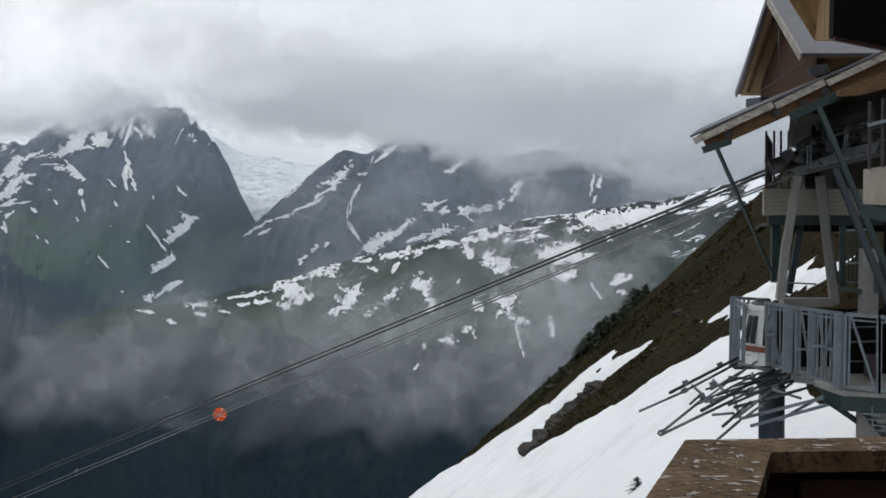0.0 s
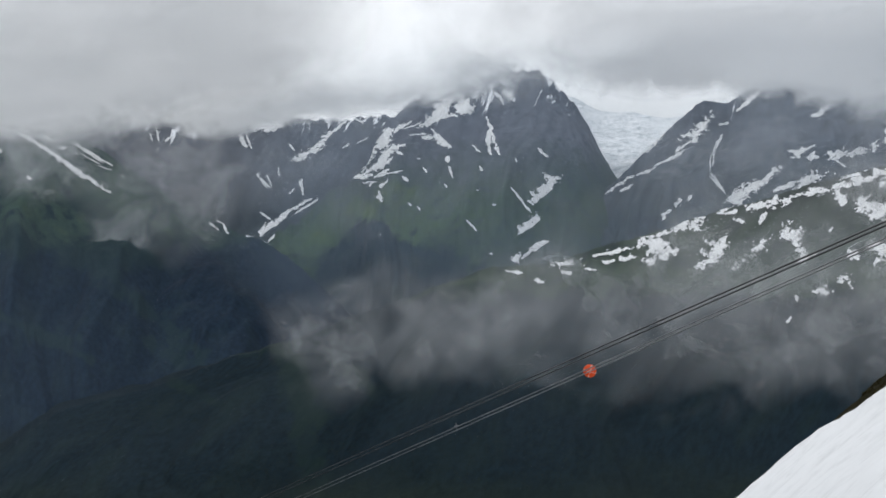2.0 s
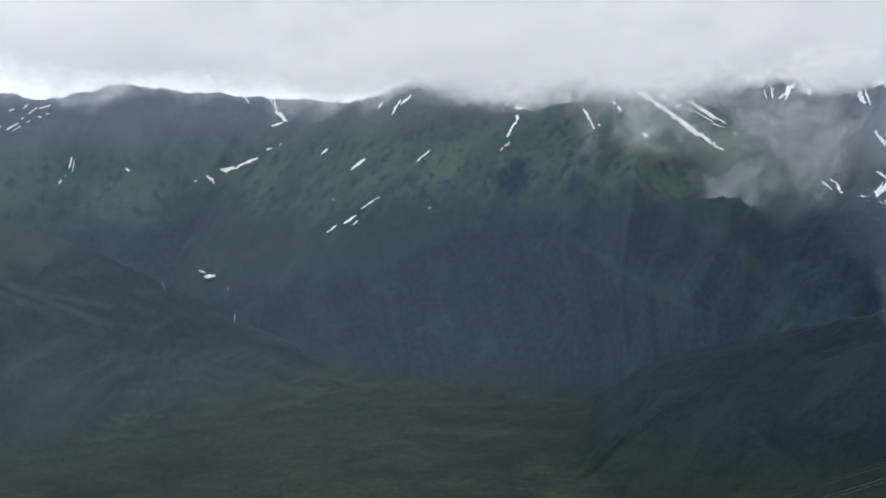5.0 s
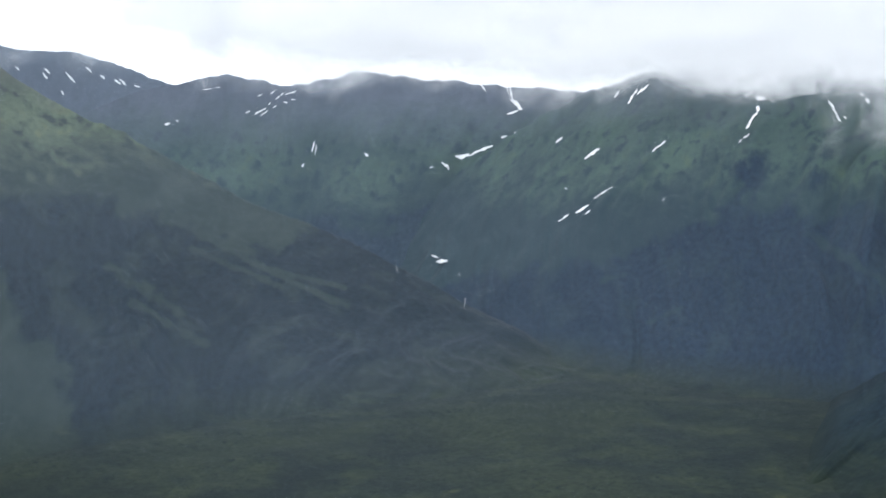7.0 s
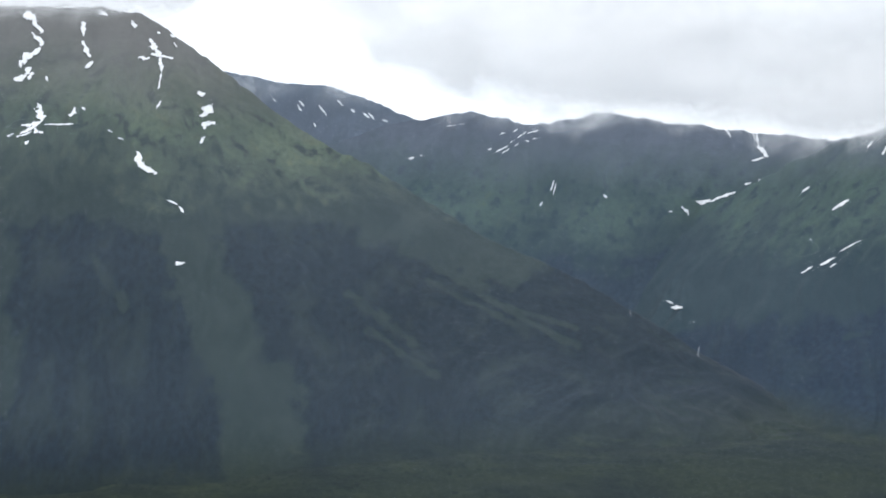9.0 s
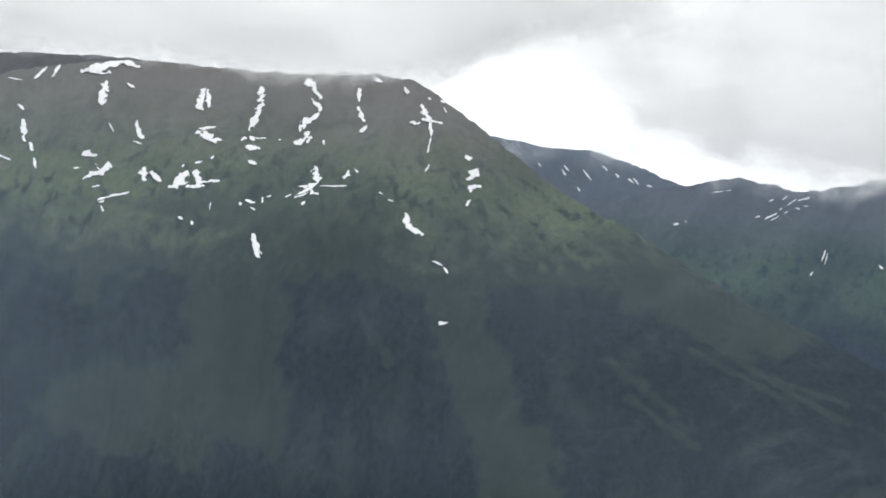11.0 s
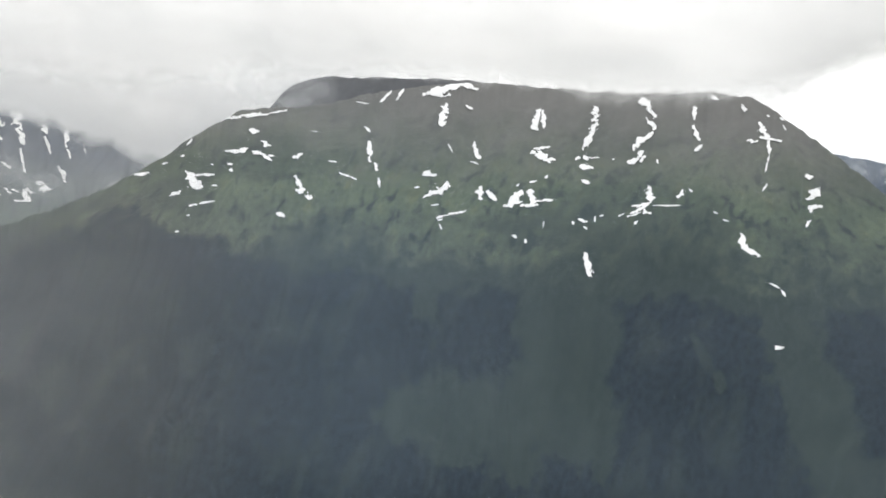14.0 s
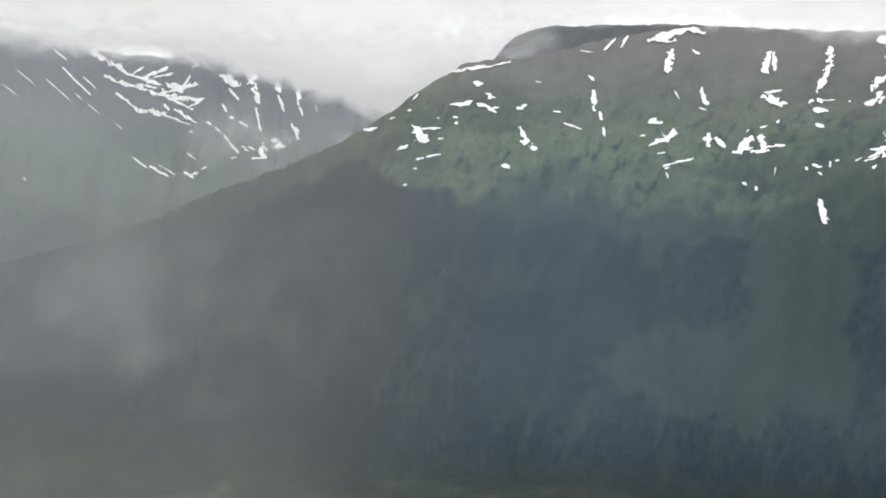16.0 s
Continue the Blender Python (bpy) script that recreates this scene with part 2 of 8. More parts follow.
GROUND, gt = material("tundra_and_forest_floor")
gz = height_of(gt)
tuft, clump, wide = grain(gt, 0.9, 5, 0.7), grain(gt, 6.0, 5, 0.65), grain(gt, 34.0, 4, 0.6)
heath = ramp(gt, clump, [(0.3, (0.013, 0.010, 0.004)), (0.46, (0.020, 0.0155, 0.006)), (0.60, (0.028, 0.021, 0.008)), (0.74, (0.042, 0.031, 0.014))])
heath = mixed(gt, ramp(gt, wide, [(0.42, 0.0), (0.58, 0.7)]), heath, (0.015, 0.016, 0.006))
heath = mixed(gt, ramp(gt, grain(gt, 17.0, 5, 0.65, distort=0.5), [(0.60, 0.0), (0.68, 0.8)]), heath, (0.036, 0.028, 0.024))
heath = mixed(gt, ramp(gt, tuft, [(0.36, 0.5), (0.58, 0.0)]), heath, (0.010, 0.008, 0.005))
wood = wood_tone(gt)
dry = node(gt, "MapRange", {0: gz, 1: -190.0, 2: -60.0}).outputs[0]
finish(gt, mixed(gt, dry, wood, heath), 0.95, (calc(gt, "ADD", tuft, calc(gt, "MULTIPLY", clump, 3.0)), 0.8, 0.6), spec=node(gt, "MapRange", {0: dry, 3: 0.08, 4: 0.03}).outputs[0])
ground = new("ground", grid_mesh("ground", np.stack([gx, gy, ground_height(gx, gy)], -1), GROUND, closed=True))
tagged(ground, "brown alpine slope falling to a dark forested valley floor", "ground", kind="structure")


# ---- mountains ----
class Massif:
    """A mountain from its crest line and its foot, both by bearing, with gullies down its face and a back that falls away."""

    def __init__(self, name, label, crest, foot, mat, seed, bend=1.15, gully=26.0, crag=0.10, step=0.08, rows=170, spurs=7.0, tree_line=-120.0):
        b0, b1 = min(c[0] for c in crest), max(c[0] for c in crest)
        self.b = np.arange(b0, b1 + step, step)
        rise = glide(self.b, [(c[0], c[1]) for c in crest])
        away = glide(self.b, [(c[0], c[2]) for c in crest])
        brow = EYE + away * np.tan(np.radians(rise))
        top = EYE + away * np.tan(np.radians(rise + crag * fbm(self.b * 1.3, self.b * 0, seed, 6, 0.6)))
        f_away, f_z = glide(self.b, [(c[0], c[1]) for c in foot]), glide(self.b, [(c[0], c[2]) for c in foot])
        v = np.linspace(0, 1, rows)[None, :]
        across = (np.radians(self.b) * away.mean() / 210.0)[:, None] + 0 * v
        lean = 0.9 * v + 0.35 * fbm(across * 0.6, v * 2.0, seed + 3, 3)
        chute = np.sqrt(fbm(across + lean, v * 1.1, seed + 5, 5, 0.5) ** 2 + 0.03)
        spur = fbm(across * 0.33 + 0.5 * lean, v * 0.7, seed + 9, 3)
        lump = fbm((across + lean) * 8, v * 5, seed + 11, 5, 0.6)
        shape = np.sin(np.pi * np.clip(v, 0, 1)) ** 0.7
        d = f_away[:, None] * (1 - v) + away[:, None] * v + np.sin(np.pi * v) ** 1.8 * (spurs * 18 * spur)
        z = f_z[:, None] + (brow - f_z)[:, None] * v**bend + (top - brow)[:, None] * smooth(0.84, 1.0, v)
        z = z + shape * (gully * (chute - 0.35) * 1.2 + 0.045 * gully * lump) + 0.05 * gully * lump * smooth(0.8, 1, v)
        z = np.minimum(z, top[:, None] - 0.10 * (1 - v) * (top - f_z)[:, None])
        bv = np.linspace(0, 1, 26)[None, 1:]
        back_d = away[:, None] + np.minimum(900, 4970 - away)[:, None] * bv
        back_z = top[:, None] - (top - FLOOR + 20)[:, None] * smooth(0.0, 1.0, bv) + 14 * fbm(across[:, :1] * 3, bv * 5, seed + 15)
        back_z = np.minimum(back_z, top[:, None] - 90 * bv)
        self.d, self.z = d, z
        self.reach = np.maximum.accumulate(np.degrees(np.arctan2(z - EYE, d)), axis=1)
        dd, zz = np.concatenate([d, back_d], 1), np.concatenate([z, back_z], 1)
        bb = np.radians(self.b)[:, None]
        vv = np.concatenate([v[0], 1 + bv[0]])[None, :]
        slide = np.stack([(np.radians(self.b) * away.mean())[:, None] + 260 * vv, vv * (away - f_away).mean() + 0 * bb], -1)
        self.ob = new(name, grid_mesh(name, np.stack([-np.sin(bb) * dd, np.cos(bb) * dd, zz], -1), mat))
        layer = self.ob.data.attributes.new("slide", "FLOAT2", "POINT")
        layer.data.foreach_set("vector", slide.astype(np.float32).ravel())
        self.up = np.degrees(np.arctan2(zz - EYE, dd))
        self.wood = smooth(tree_line + 50, tree_line - 50, zz + 110 * fbm(np.degrees(bb) / 2.2 + 0 * zz, zz / 120, seed + 19, 4, 0.5))
        self.layer = self.ob.data.attributes.new("wood", "FLOAT", "POINT")
        self.layer.data.foreach_set("value", self.wood.astype(np.float32).ravel())
        levels = np.linspace(self.reach.min(), self.reach.max(), 900)
        self.levels = levels
        steps = np.arange(rows) * 1e-9
        self.at_d = np.stack([np.interp(levels, r + steps, q) for r, q in zip(self.reach, d)])
        self.at_z = np.stack([np.interp(levels, r + steps, q) for r, q in zip(self.reach, z)])
        tagged(self.ob, label, "mountain", kind="structure")

    def plant(self, woods):
        """Forest inside these outlines (bearing, rise), with ragged edges."""
        b = self.b[:, None] + 0 * self.up
        fray = 0.55 * fbm(b * 1.1 + 0.5 * self.up, self.up * 0.7, 83, 5, 0.6)
        deep = np.full(b.shape, -9.0)
        for ring in woods:
            deep = np.maximum(deep, inside(b, self.up, ring))
        self.wood = smooth(-0.7, 0.7, deep + fray)
        self.layer.data.foreach_set("value", self.wood.astype(np.float32).ravel())

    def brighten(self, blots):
        """Sunlit green painted in rounded patches: (bearing, rise, width, height) each."""
        sun_patch = np.zeros(self.up.shape)
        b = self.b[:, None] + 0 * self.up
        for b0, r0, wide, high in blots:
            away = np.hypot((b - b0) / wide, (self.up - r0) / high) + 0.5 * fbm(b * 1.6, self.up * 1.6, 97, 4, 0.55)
            sun_patch = np.maximum(sun_patch, smooth(1.0, 0.1, away))
        self.ob.data.attributes.new("sun_patch", "FLOAT", "POINT").data.foreach_set("value", sun_patch.astype(np.float32).ravel())

    def grow(self, strokes, share=0.7):
        """Alder scrub in avalanche tracks: (bearing, rise, bearing, rise, width) each."""
        b = self.b[:, None] + 0 * self.up
        for k, (b0, r0, b1, r1, wide) in enumerate(strokes):
            e, f = b1 - b0, r1 - r0
            t = np.clip(((b - b0) * e + (self.up - r0) * f) / (e * e + f * f), 0, 1)
            away = np.hypot(b - b0 - t * e, self.up - r0 - t * f) / (wide * 0.5)
            away = away + 0.75 * fbm(b * 2.4, self.up * 2.0, 70 + k, 5, 0.6)
            self.wood = self.wood * (1 - share * smooth(1.5, 0.3, away))
        self.layer.data.foreach_set("value", self.wood.astype(np.float32).ravel())

    def spot(self, bearing, rise, out=4.0):
        """Places on the face at these bearings and rises, lifted a little off the ground."""
        f = np.clip((bearing - self.b[0]) / (self.b[1] - self.b[0]), 0, len(self.b) - 1.001)
        g = np.clip((rise - self.levels[0]) / (self.levels[1] - self.levels[0]), 0, len(self.levels) - 1.001)
        i, j = f.astype(int), g.astype(int)
        u, w = f - i, g - j

        def between(a):
            return (a[i, j] * (1 - u) + a[i + 1, j] * u) * (1 - w) + (a[i, j + 1] * (1 - u) + a[i + 1, j + 1] * u) * w
        d, b = between(self.at_d) - out, np.radians(bearing)
        return np.stack([-np.sin(b) * d, np.cos(b) * d, between(self.at_z) + 0.35 * out], -1)


ICE, it = material("glacier_ice")
crack = grain(it, 30, 6, 0.75, (1, 1, 2.0), distort=1.2)
finish(it, ramp(it, crack, [(0.36, (0.32, 0.37, 0.41)), (0.47, (0.66, 0.70, 0.73)), (0.60, (0.82, 0.84, 0.86))]), 0.6, (crack, 0.5, 6.0))
# bluish forest and rock tones hold distance haze; L_MID's dark also holds cloud shade
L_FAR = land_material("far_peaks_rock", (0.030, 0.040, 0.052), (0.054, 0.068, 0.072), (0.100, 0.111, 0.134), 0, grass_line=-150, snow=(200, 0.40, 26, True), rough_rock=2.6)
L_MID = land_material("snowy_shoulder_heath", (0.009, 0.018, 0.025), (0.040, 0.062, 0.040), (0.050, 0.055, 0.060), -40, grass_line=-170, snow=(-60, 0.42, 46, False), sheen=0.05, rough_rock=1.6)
L_PEAK = land_material("green_peak_slopes", FOREST_HAZED, (0.052, 0.086, 0.044), (0.104, 0.113, 0.138), 40, grass_line=-190, snow=(120, 0.02, 24, True), rough_rock=2.6, fall=1.8)
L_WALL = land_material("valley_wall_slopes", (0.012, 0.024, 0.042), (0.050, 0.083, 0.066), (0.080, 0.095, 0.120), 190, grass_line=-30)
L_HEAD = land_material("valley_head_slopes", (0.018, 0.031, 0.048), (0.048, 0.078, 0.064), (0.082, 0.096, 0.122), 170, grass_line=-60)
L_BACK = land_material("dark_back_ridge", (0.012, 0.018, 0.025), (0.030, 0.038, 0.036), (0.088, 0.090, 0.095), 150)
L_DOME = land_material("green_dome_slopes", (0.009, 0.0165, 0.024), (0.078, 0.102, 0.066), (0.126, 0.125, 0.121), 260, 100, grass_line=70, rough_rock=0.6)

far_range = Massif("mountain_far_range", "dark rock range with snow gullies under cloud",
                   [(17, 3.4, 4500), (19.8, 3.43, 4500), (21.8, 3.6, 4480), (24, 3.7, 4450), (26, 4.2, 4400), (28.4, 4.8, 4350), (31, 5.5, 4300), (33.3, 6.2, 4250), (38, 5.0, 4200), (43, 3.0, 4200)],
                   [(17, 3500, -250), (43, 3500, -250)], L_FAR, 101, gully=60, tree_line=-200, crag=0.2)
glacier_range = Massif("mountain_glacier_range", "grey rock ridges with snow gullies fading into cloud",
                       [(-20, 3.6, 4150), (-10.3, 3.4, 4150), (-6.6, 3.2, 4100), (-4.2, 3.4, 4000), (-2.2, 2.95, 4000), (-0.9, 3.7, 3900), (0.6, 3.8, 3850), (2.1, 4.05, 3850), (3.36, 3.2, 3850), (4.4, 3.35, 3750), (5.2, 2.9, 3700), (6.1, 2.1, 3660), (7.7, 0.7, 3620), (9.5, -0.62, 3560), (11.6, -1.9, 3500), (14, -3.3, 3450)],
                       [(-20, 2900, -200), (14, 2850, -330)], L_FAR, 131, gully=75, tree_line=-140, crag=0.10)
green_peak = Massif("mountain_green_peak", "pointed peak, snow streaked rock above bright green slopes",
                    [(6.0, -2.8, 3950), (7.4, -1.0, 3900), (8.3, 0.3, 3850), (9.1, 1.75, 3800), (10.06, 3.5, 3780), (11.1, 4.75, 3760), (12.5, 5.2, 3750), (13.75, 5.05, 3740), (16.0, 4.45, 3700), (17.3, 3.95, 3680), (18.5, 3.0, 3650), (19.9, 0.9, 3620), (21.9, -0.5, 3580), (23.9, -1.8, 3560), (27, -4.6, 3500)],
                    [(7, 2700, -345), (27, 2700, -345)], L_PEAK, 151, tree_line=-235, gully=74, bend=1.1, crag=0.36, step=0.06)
snow_shoulder = Massif("mountain_snowy_shoulder", "long rocky shoulder with many melting snow patches",
                       [(-22, 3.6, 1900), (-13, 2.0, 2150), (-10.3, 1.3, 2200), (-6.9, 0.8, 2250), (-2.9, 0.15, 2300), (1.1, -0.7, 2330), (4.4, -1.6, 2330), (7.1, -2.3, 2300), (11.5, -3.3, 2200), (14.6, -3.55, 2120), (16.3, -4.1, 2080), (20.1, -5.2, 1980), (22.9, -6.15, 1900), (26, -6.85, 1850), (29, -7.75, 1800), (33.3, -8.5, 1780), (36, -10.2, 1700), (39, -13.0, 1600), (42, -16.4, 1500), (46, -19.5, 1400)],
                       [(-22, 1000, -300), (0, 1150, -360), (20, 1250, -362), (46, 1200, -362)], L_MID, 171, gully=16, tree_line=-150, bend=0.95, crag=0.08, step=0.06)
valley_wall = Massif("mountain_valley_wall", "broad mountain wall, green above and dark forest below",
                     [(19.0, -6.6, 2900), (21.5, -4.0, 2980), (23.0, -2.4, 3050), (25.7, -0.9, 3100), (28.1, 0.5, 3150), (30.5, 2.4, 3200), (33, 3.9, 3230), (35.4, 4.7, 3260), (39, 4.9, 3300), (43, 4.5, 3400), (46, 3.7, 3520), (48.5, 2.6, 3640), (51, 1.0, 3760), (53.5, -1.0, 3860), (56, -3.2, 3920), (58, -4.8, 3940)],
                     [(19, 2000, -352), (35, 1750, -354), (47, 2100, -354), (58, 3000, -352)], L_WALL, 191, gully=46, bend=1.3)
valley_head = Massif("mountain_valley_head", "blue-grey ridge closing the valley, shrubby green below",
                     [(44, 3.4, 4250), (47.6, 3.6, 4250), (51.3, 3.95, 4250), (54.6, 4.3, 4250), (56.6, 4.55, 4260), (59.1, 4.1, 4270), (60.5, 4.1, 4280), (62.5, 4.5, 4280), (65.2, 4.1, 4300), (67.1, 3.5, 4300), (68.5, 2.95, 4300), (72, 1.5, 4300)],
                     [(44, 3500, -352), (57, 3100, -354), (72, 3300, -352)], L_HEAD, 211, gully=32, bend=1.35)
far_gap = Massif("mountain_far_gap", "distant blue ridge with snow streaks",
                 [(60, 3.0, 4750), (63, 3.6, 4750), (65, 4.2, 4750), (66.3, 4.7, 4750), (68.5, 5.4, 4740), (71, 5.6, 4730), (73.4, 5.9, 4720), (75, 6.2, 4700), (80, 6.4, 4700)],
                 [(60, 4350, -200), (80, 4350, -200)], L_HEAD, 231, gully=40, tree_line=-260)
Massif("mountain_dome_back", "dark ridge behind the green dome",
                   [(84, 8.0, 3350), (87, 8.25, 3350), (89, 8.32, 3350), (92.5, 8.25, 3350), (95, 8.1, 3350), (96.4, 7.9, 3350), (97.5, 7.3, 3350), (98.4, 6.0, 3350), (101, 4.0, 3350)],
                   [(84, 3050, 100), (101, 3050, 100)], L_BACK, 241, gully=20, rows=60)
green_dome = Massif("mountain_green_dome", "broad green mountain with long snow strips and dark forest",
                    [(44, -9.3, 2250), (47.5, -8.2, 2350), (51, -6.4, 2480), (54, -4.7, 2570), (56.7, -3.2, 2620), (59, -2.1, 2640), (61.8, -0.9, 2670), (64.3, 0.5, 2700), (66.8, 1.95, 2730), (69.3, 3.15, 2760), (71.7, 4.7, 2790), (73.4, 5.9, 2810), (75, 7.1, 2830), (76.9, 8.2, 2850), (78.7, 8.45, 2860), (82.4, 8.15, 2900), (86.5, 8.3, 2920), (90, 8.15, 2920), (94, 7.4, 2900), (95.4, 6.9, 2880), (97.3, 6.6, 2850), (99.5, 6.15, 2800), (100.8, 5.35, 2770), (102.8, 3.75, 2720), (104, 2.95, 2700), (107, 1.3, 2650), (109.1, 0.5, 2620), (112, -1.0, 2580), (115.5, -2.4, 2540), (119, -3.5, 2500), (126, -5.5, 2450)],
                    [(44, 2050, -354), (54, 1850, -354), (75, 1450, -354), (100, 1400, -354), (126, 1500, -354)], L_DOME, 261, gully=28, bend=1.25, step=0.07, rows=220)
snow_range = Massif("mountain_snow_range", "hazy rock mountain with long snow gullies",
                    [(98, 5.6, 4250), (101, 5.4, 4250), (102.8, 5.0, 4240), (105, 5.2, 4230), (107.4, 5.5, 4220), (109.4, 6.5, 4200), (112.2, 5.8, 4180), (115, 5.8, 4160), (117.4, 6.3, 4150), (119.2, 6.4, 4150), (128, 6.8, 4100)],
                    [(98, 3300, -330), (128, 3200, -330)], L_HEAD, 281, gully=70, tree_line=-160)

glacier = Massif("glacier", "pale hanging glacier between two peaks", [(4.0, 3.0, 4500), (6.1, 2.75, 4480), (7.3, 3.05, 4450), (8.8, 3.2, 4430), (10.05, 3.9, 4420), (11, 3.9, 4420)],
                 [(4.0, 3980, 40), (11, 3980, -40)], ICE, 301, gully=14, crag=0.05, rows=80, bend=0.9)


# ---- woods on the slopes, by their outlines ----
green_dome.plant([
    [(82.3, -1.1), (80.8, -0.5), (78.8, -0.6), (76.8, -0.7), (75.5, -2.2), (75.0, -4.2), (74.5, -6.1), (73.3, -8.0), (72.6, -20.0), (81.3, -20.0), (82.2, -8.4), (81.9, -6.4), (82.4, -4.5), (81.9, -2.5)],
    [(73.2, -0.7), (72.3, -0.9), (70.8, -0.4), (68.8, -0.6), (66.5, -1.4), (64.5, -2.2), (62.5, -2.8), (60.5, -2.8), (58.5, -2.4), (57, -1.5), (43, -5), (43.0, -20.0), (69.0, -20.0), (69.8, -8.2), (71.1, -6.4), (72.2, -4.0), (73.3, -2.3)],
    [(90.3, -1.1), (88.2, -0.8), (86.5, -1.2), (86.2, -3.7), (87.0, -4.9), (88.7, -5.0), (89.9, -4.3)],
    [(111.2, -1.5), (108.3, -0.1), (105.7, 1.1), (103.6, 1.3), (101.8, 0.9), (99.8, 0.2), (97.8, -0.4), (96.2, -0.7), (94.6, -0.3), (93.0, -0.4), (91.3, -1.2), (90.2, -2.9), (89.9, -4.4), (91.3, -5.5), (92.7, -6.6), (91.6, -7.6), (89.6, -8.4), (88.2, -7.8), (85.8, -8.0), (82.2, -8.1), (80.4, -9.3), (80.1, -20.0), (126.0, -20.0), (125.3, -3.8), (118.9, -2.8), (116.6, -2.5), (114.3, -2.0)],
])
valley_wall.plant([
    [(53.9, -5.1), (51.5, -4.5), (48.7, -4.2), (45.3, -3.6), (43.3, -2.8), (41.7, -2.1), (41.0, -1.5), (39.2, -1.7), (37.2, -2.0), (36.2, -1.9), (34.7, -1.6), (33.0, -2.0), (31.7, -2.5), (30.5, -2.3), (28.7, -2.0), (26.9, -1.7), (25.5, -1.9), (24.2, -1.9), (19.5, -3.0), (20.0, -16.8), (62.9, -13.5), (58.3, -6.1)],
    [(40.6, 0.7), (39.3, 0.9), (38.7, -0.2), (39.2, -1.2), (40.6, -0.9)],
    [(38.1, 0.1), (36.9, 0.3), (36.2, -0.5), (36.9, -1.1), (37.9, -0.9)],
])
valley_head.plant([
    [(62.4, -2.2), (58.9, -2.1), (56.4, -2.2), (53.9, -2.4), (51.6, -3.1), (51.1, -4.3), (46.9, -4.6), (45.2, -3.5), (44.0, -3.2), (43.0, -2.6), (41.6, -2.5), (39.8, -2.0), (37.0, -1.8), (37.0, -9.5), (69.0, -9.4), (68.8, -2.1)],
    [(57.4, -1.8), (55.1, -1.6), (52.3, -1.3), (51.3, -1.8), (53.9, -2.3), (56.6, -2.2)],
])
green_peak.plant([
    [(21.8, -3.2), (20.2, -1.3), (18.7, -1.1), (17.2, -2.1), (16.0, -2.1), (14.5, -3.5), (14.2, -6.6), (23.0, -6.1)],
])
# sun breaking through the cloud, put into the slope's colour
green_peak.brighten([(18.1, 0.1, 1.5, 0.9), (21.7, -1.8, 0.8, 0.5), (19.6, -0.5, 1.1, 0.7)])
snow_shoulder.plant([[(49, -4.2), (30, -4.6), (14, -4.7), (0, -5.2), (-22, -5.6), (-23, -30), (60, -30)]])
snow_shoulder.grow([(23.2, -7.0, 22.4, -12.1, 1.5), (21.3, -7.3, 19.7, -8.5, 0.9), (23.1, -7.6, 22.2, -9.4, 1.2), (28.4, -7.6, 26.5, -8.7, 0.5), (25.2, -6.5, 23.0, -6.1, 0.6)], 0.6)
# alder scrub in the avalanche tracks
green_dome.grow([(74.55, -3.48, 72.71, -7.49, 1.76), (72.51, -6.49, 70.18, -7.95, 1.26), (78.76, -2.31, 77.40, -4.25, 0.65), (90.74, -6.22, 86.09, -8.52, 2.26), (86.30, -4.63, 82.68, -8.18, 1.51), (65.31, -1.60, 61.61, -3.33, 0.35), (63.81, -2.49, 58.00, -5.59, 0.30), (67.66, -3.72, 64.86, -5.75, 0.55), (61.58, -3.82, 57.57, -4.96, 0.25), (64.27, -3.02, 60.23, -4.86, 0.33), (60.74, -4.24, 57.44, -5.75, 0.30), (66.75, -5.28, 63.73, -7.27, 0.40)])
valley_wall.grow([(30.72, -3.01, 27.06, -6.54, 0.94), (37.33, -2.81, 31.72, -6.37, 0.43), (34.23, -4.99, 32.54, -5.49, 0.85), (31.86, 0.02, 28.56, -2.04, 1.28), (44.72, -2.95, 46.22, -3.92, 0.64), (42.59, -2.23, 41.33, -2.08, 0.53), (37.64, -0.56, 36.85, -1.66, 1.28), (29.14, -5.84, 27.91, -6.73, 0.85), (39.42, -1.65, 37.87, -0.45, 1.01), (37.34, 0.28, 34.81, 1.18, 0.75), (46.09, -4.89, 45.08, -4.56, 0.30), (42.62, -6.05, 44.16, -6.74, 0.20), (40.35, 0.40, 38.80, 1.59, 1.13)])


# ---- cloud and mist ----
def cloud_material(name, tint, lump):
    m, t = material(name)
    thick = node(t, "Attribute")
    thick.attribute_name = "thickness"
    puff = grain(t, lump, 3, 0.45)
    share = calc(t, "MULTIPLY", thick.outputs["Fac"], ramp(t, puff, [(0.25, 0.88), (0.6, 1.0)]), clamp=True)
    # opacity is dithered at random, mean kept, to hide contour lines after denoising
    speck = node(t, "TexWhiteNoise", {0: node(t, "NewGeometry").outputs["Position"]}).outputs["Value"]
    spread = calc(t, "MULTIPLY", calc(t, "MULTIPLY", calc(t, "SUBTRACT", speck, 0.5), 1.7), calc(t, "MULTIPLY", share, calc(t, "SUBTRACT", 1.0, share)))
    share = calc(t, "ADD", share, spread, clamp=True)
    lit = node(t, "MixShader", {0: 0.5, 1: node(t, "BsdfDiffuse", {0: tint + (1,)}).outputs[0], 2: node(t, "BsdfTranslucent", {0: tint + (1,)}).outputs[0]})
    veil = node(t, "MixShader", {0: share, 1: node(t, "BsdfTransparent").outputs[0], 2: lit.outputs[0]})
    node(t, "OutputMaterial", {0: veil.outputs[0]})
    return m


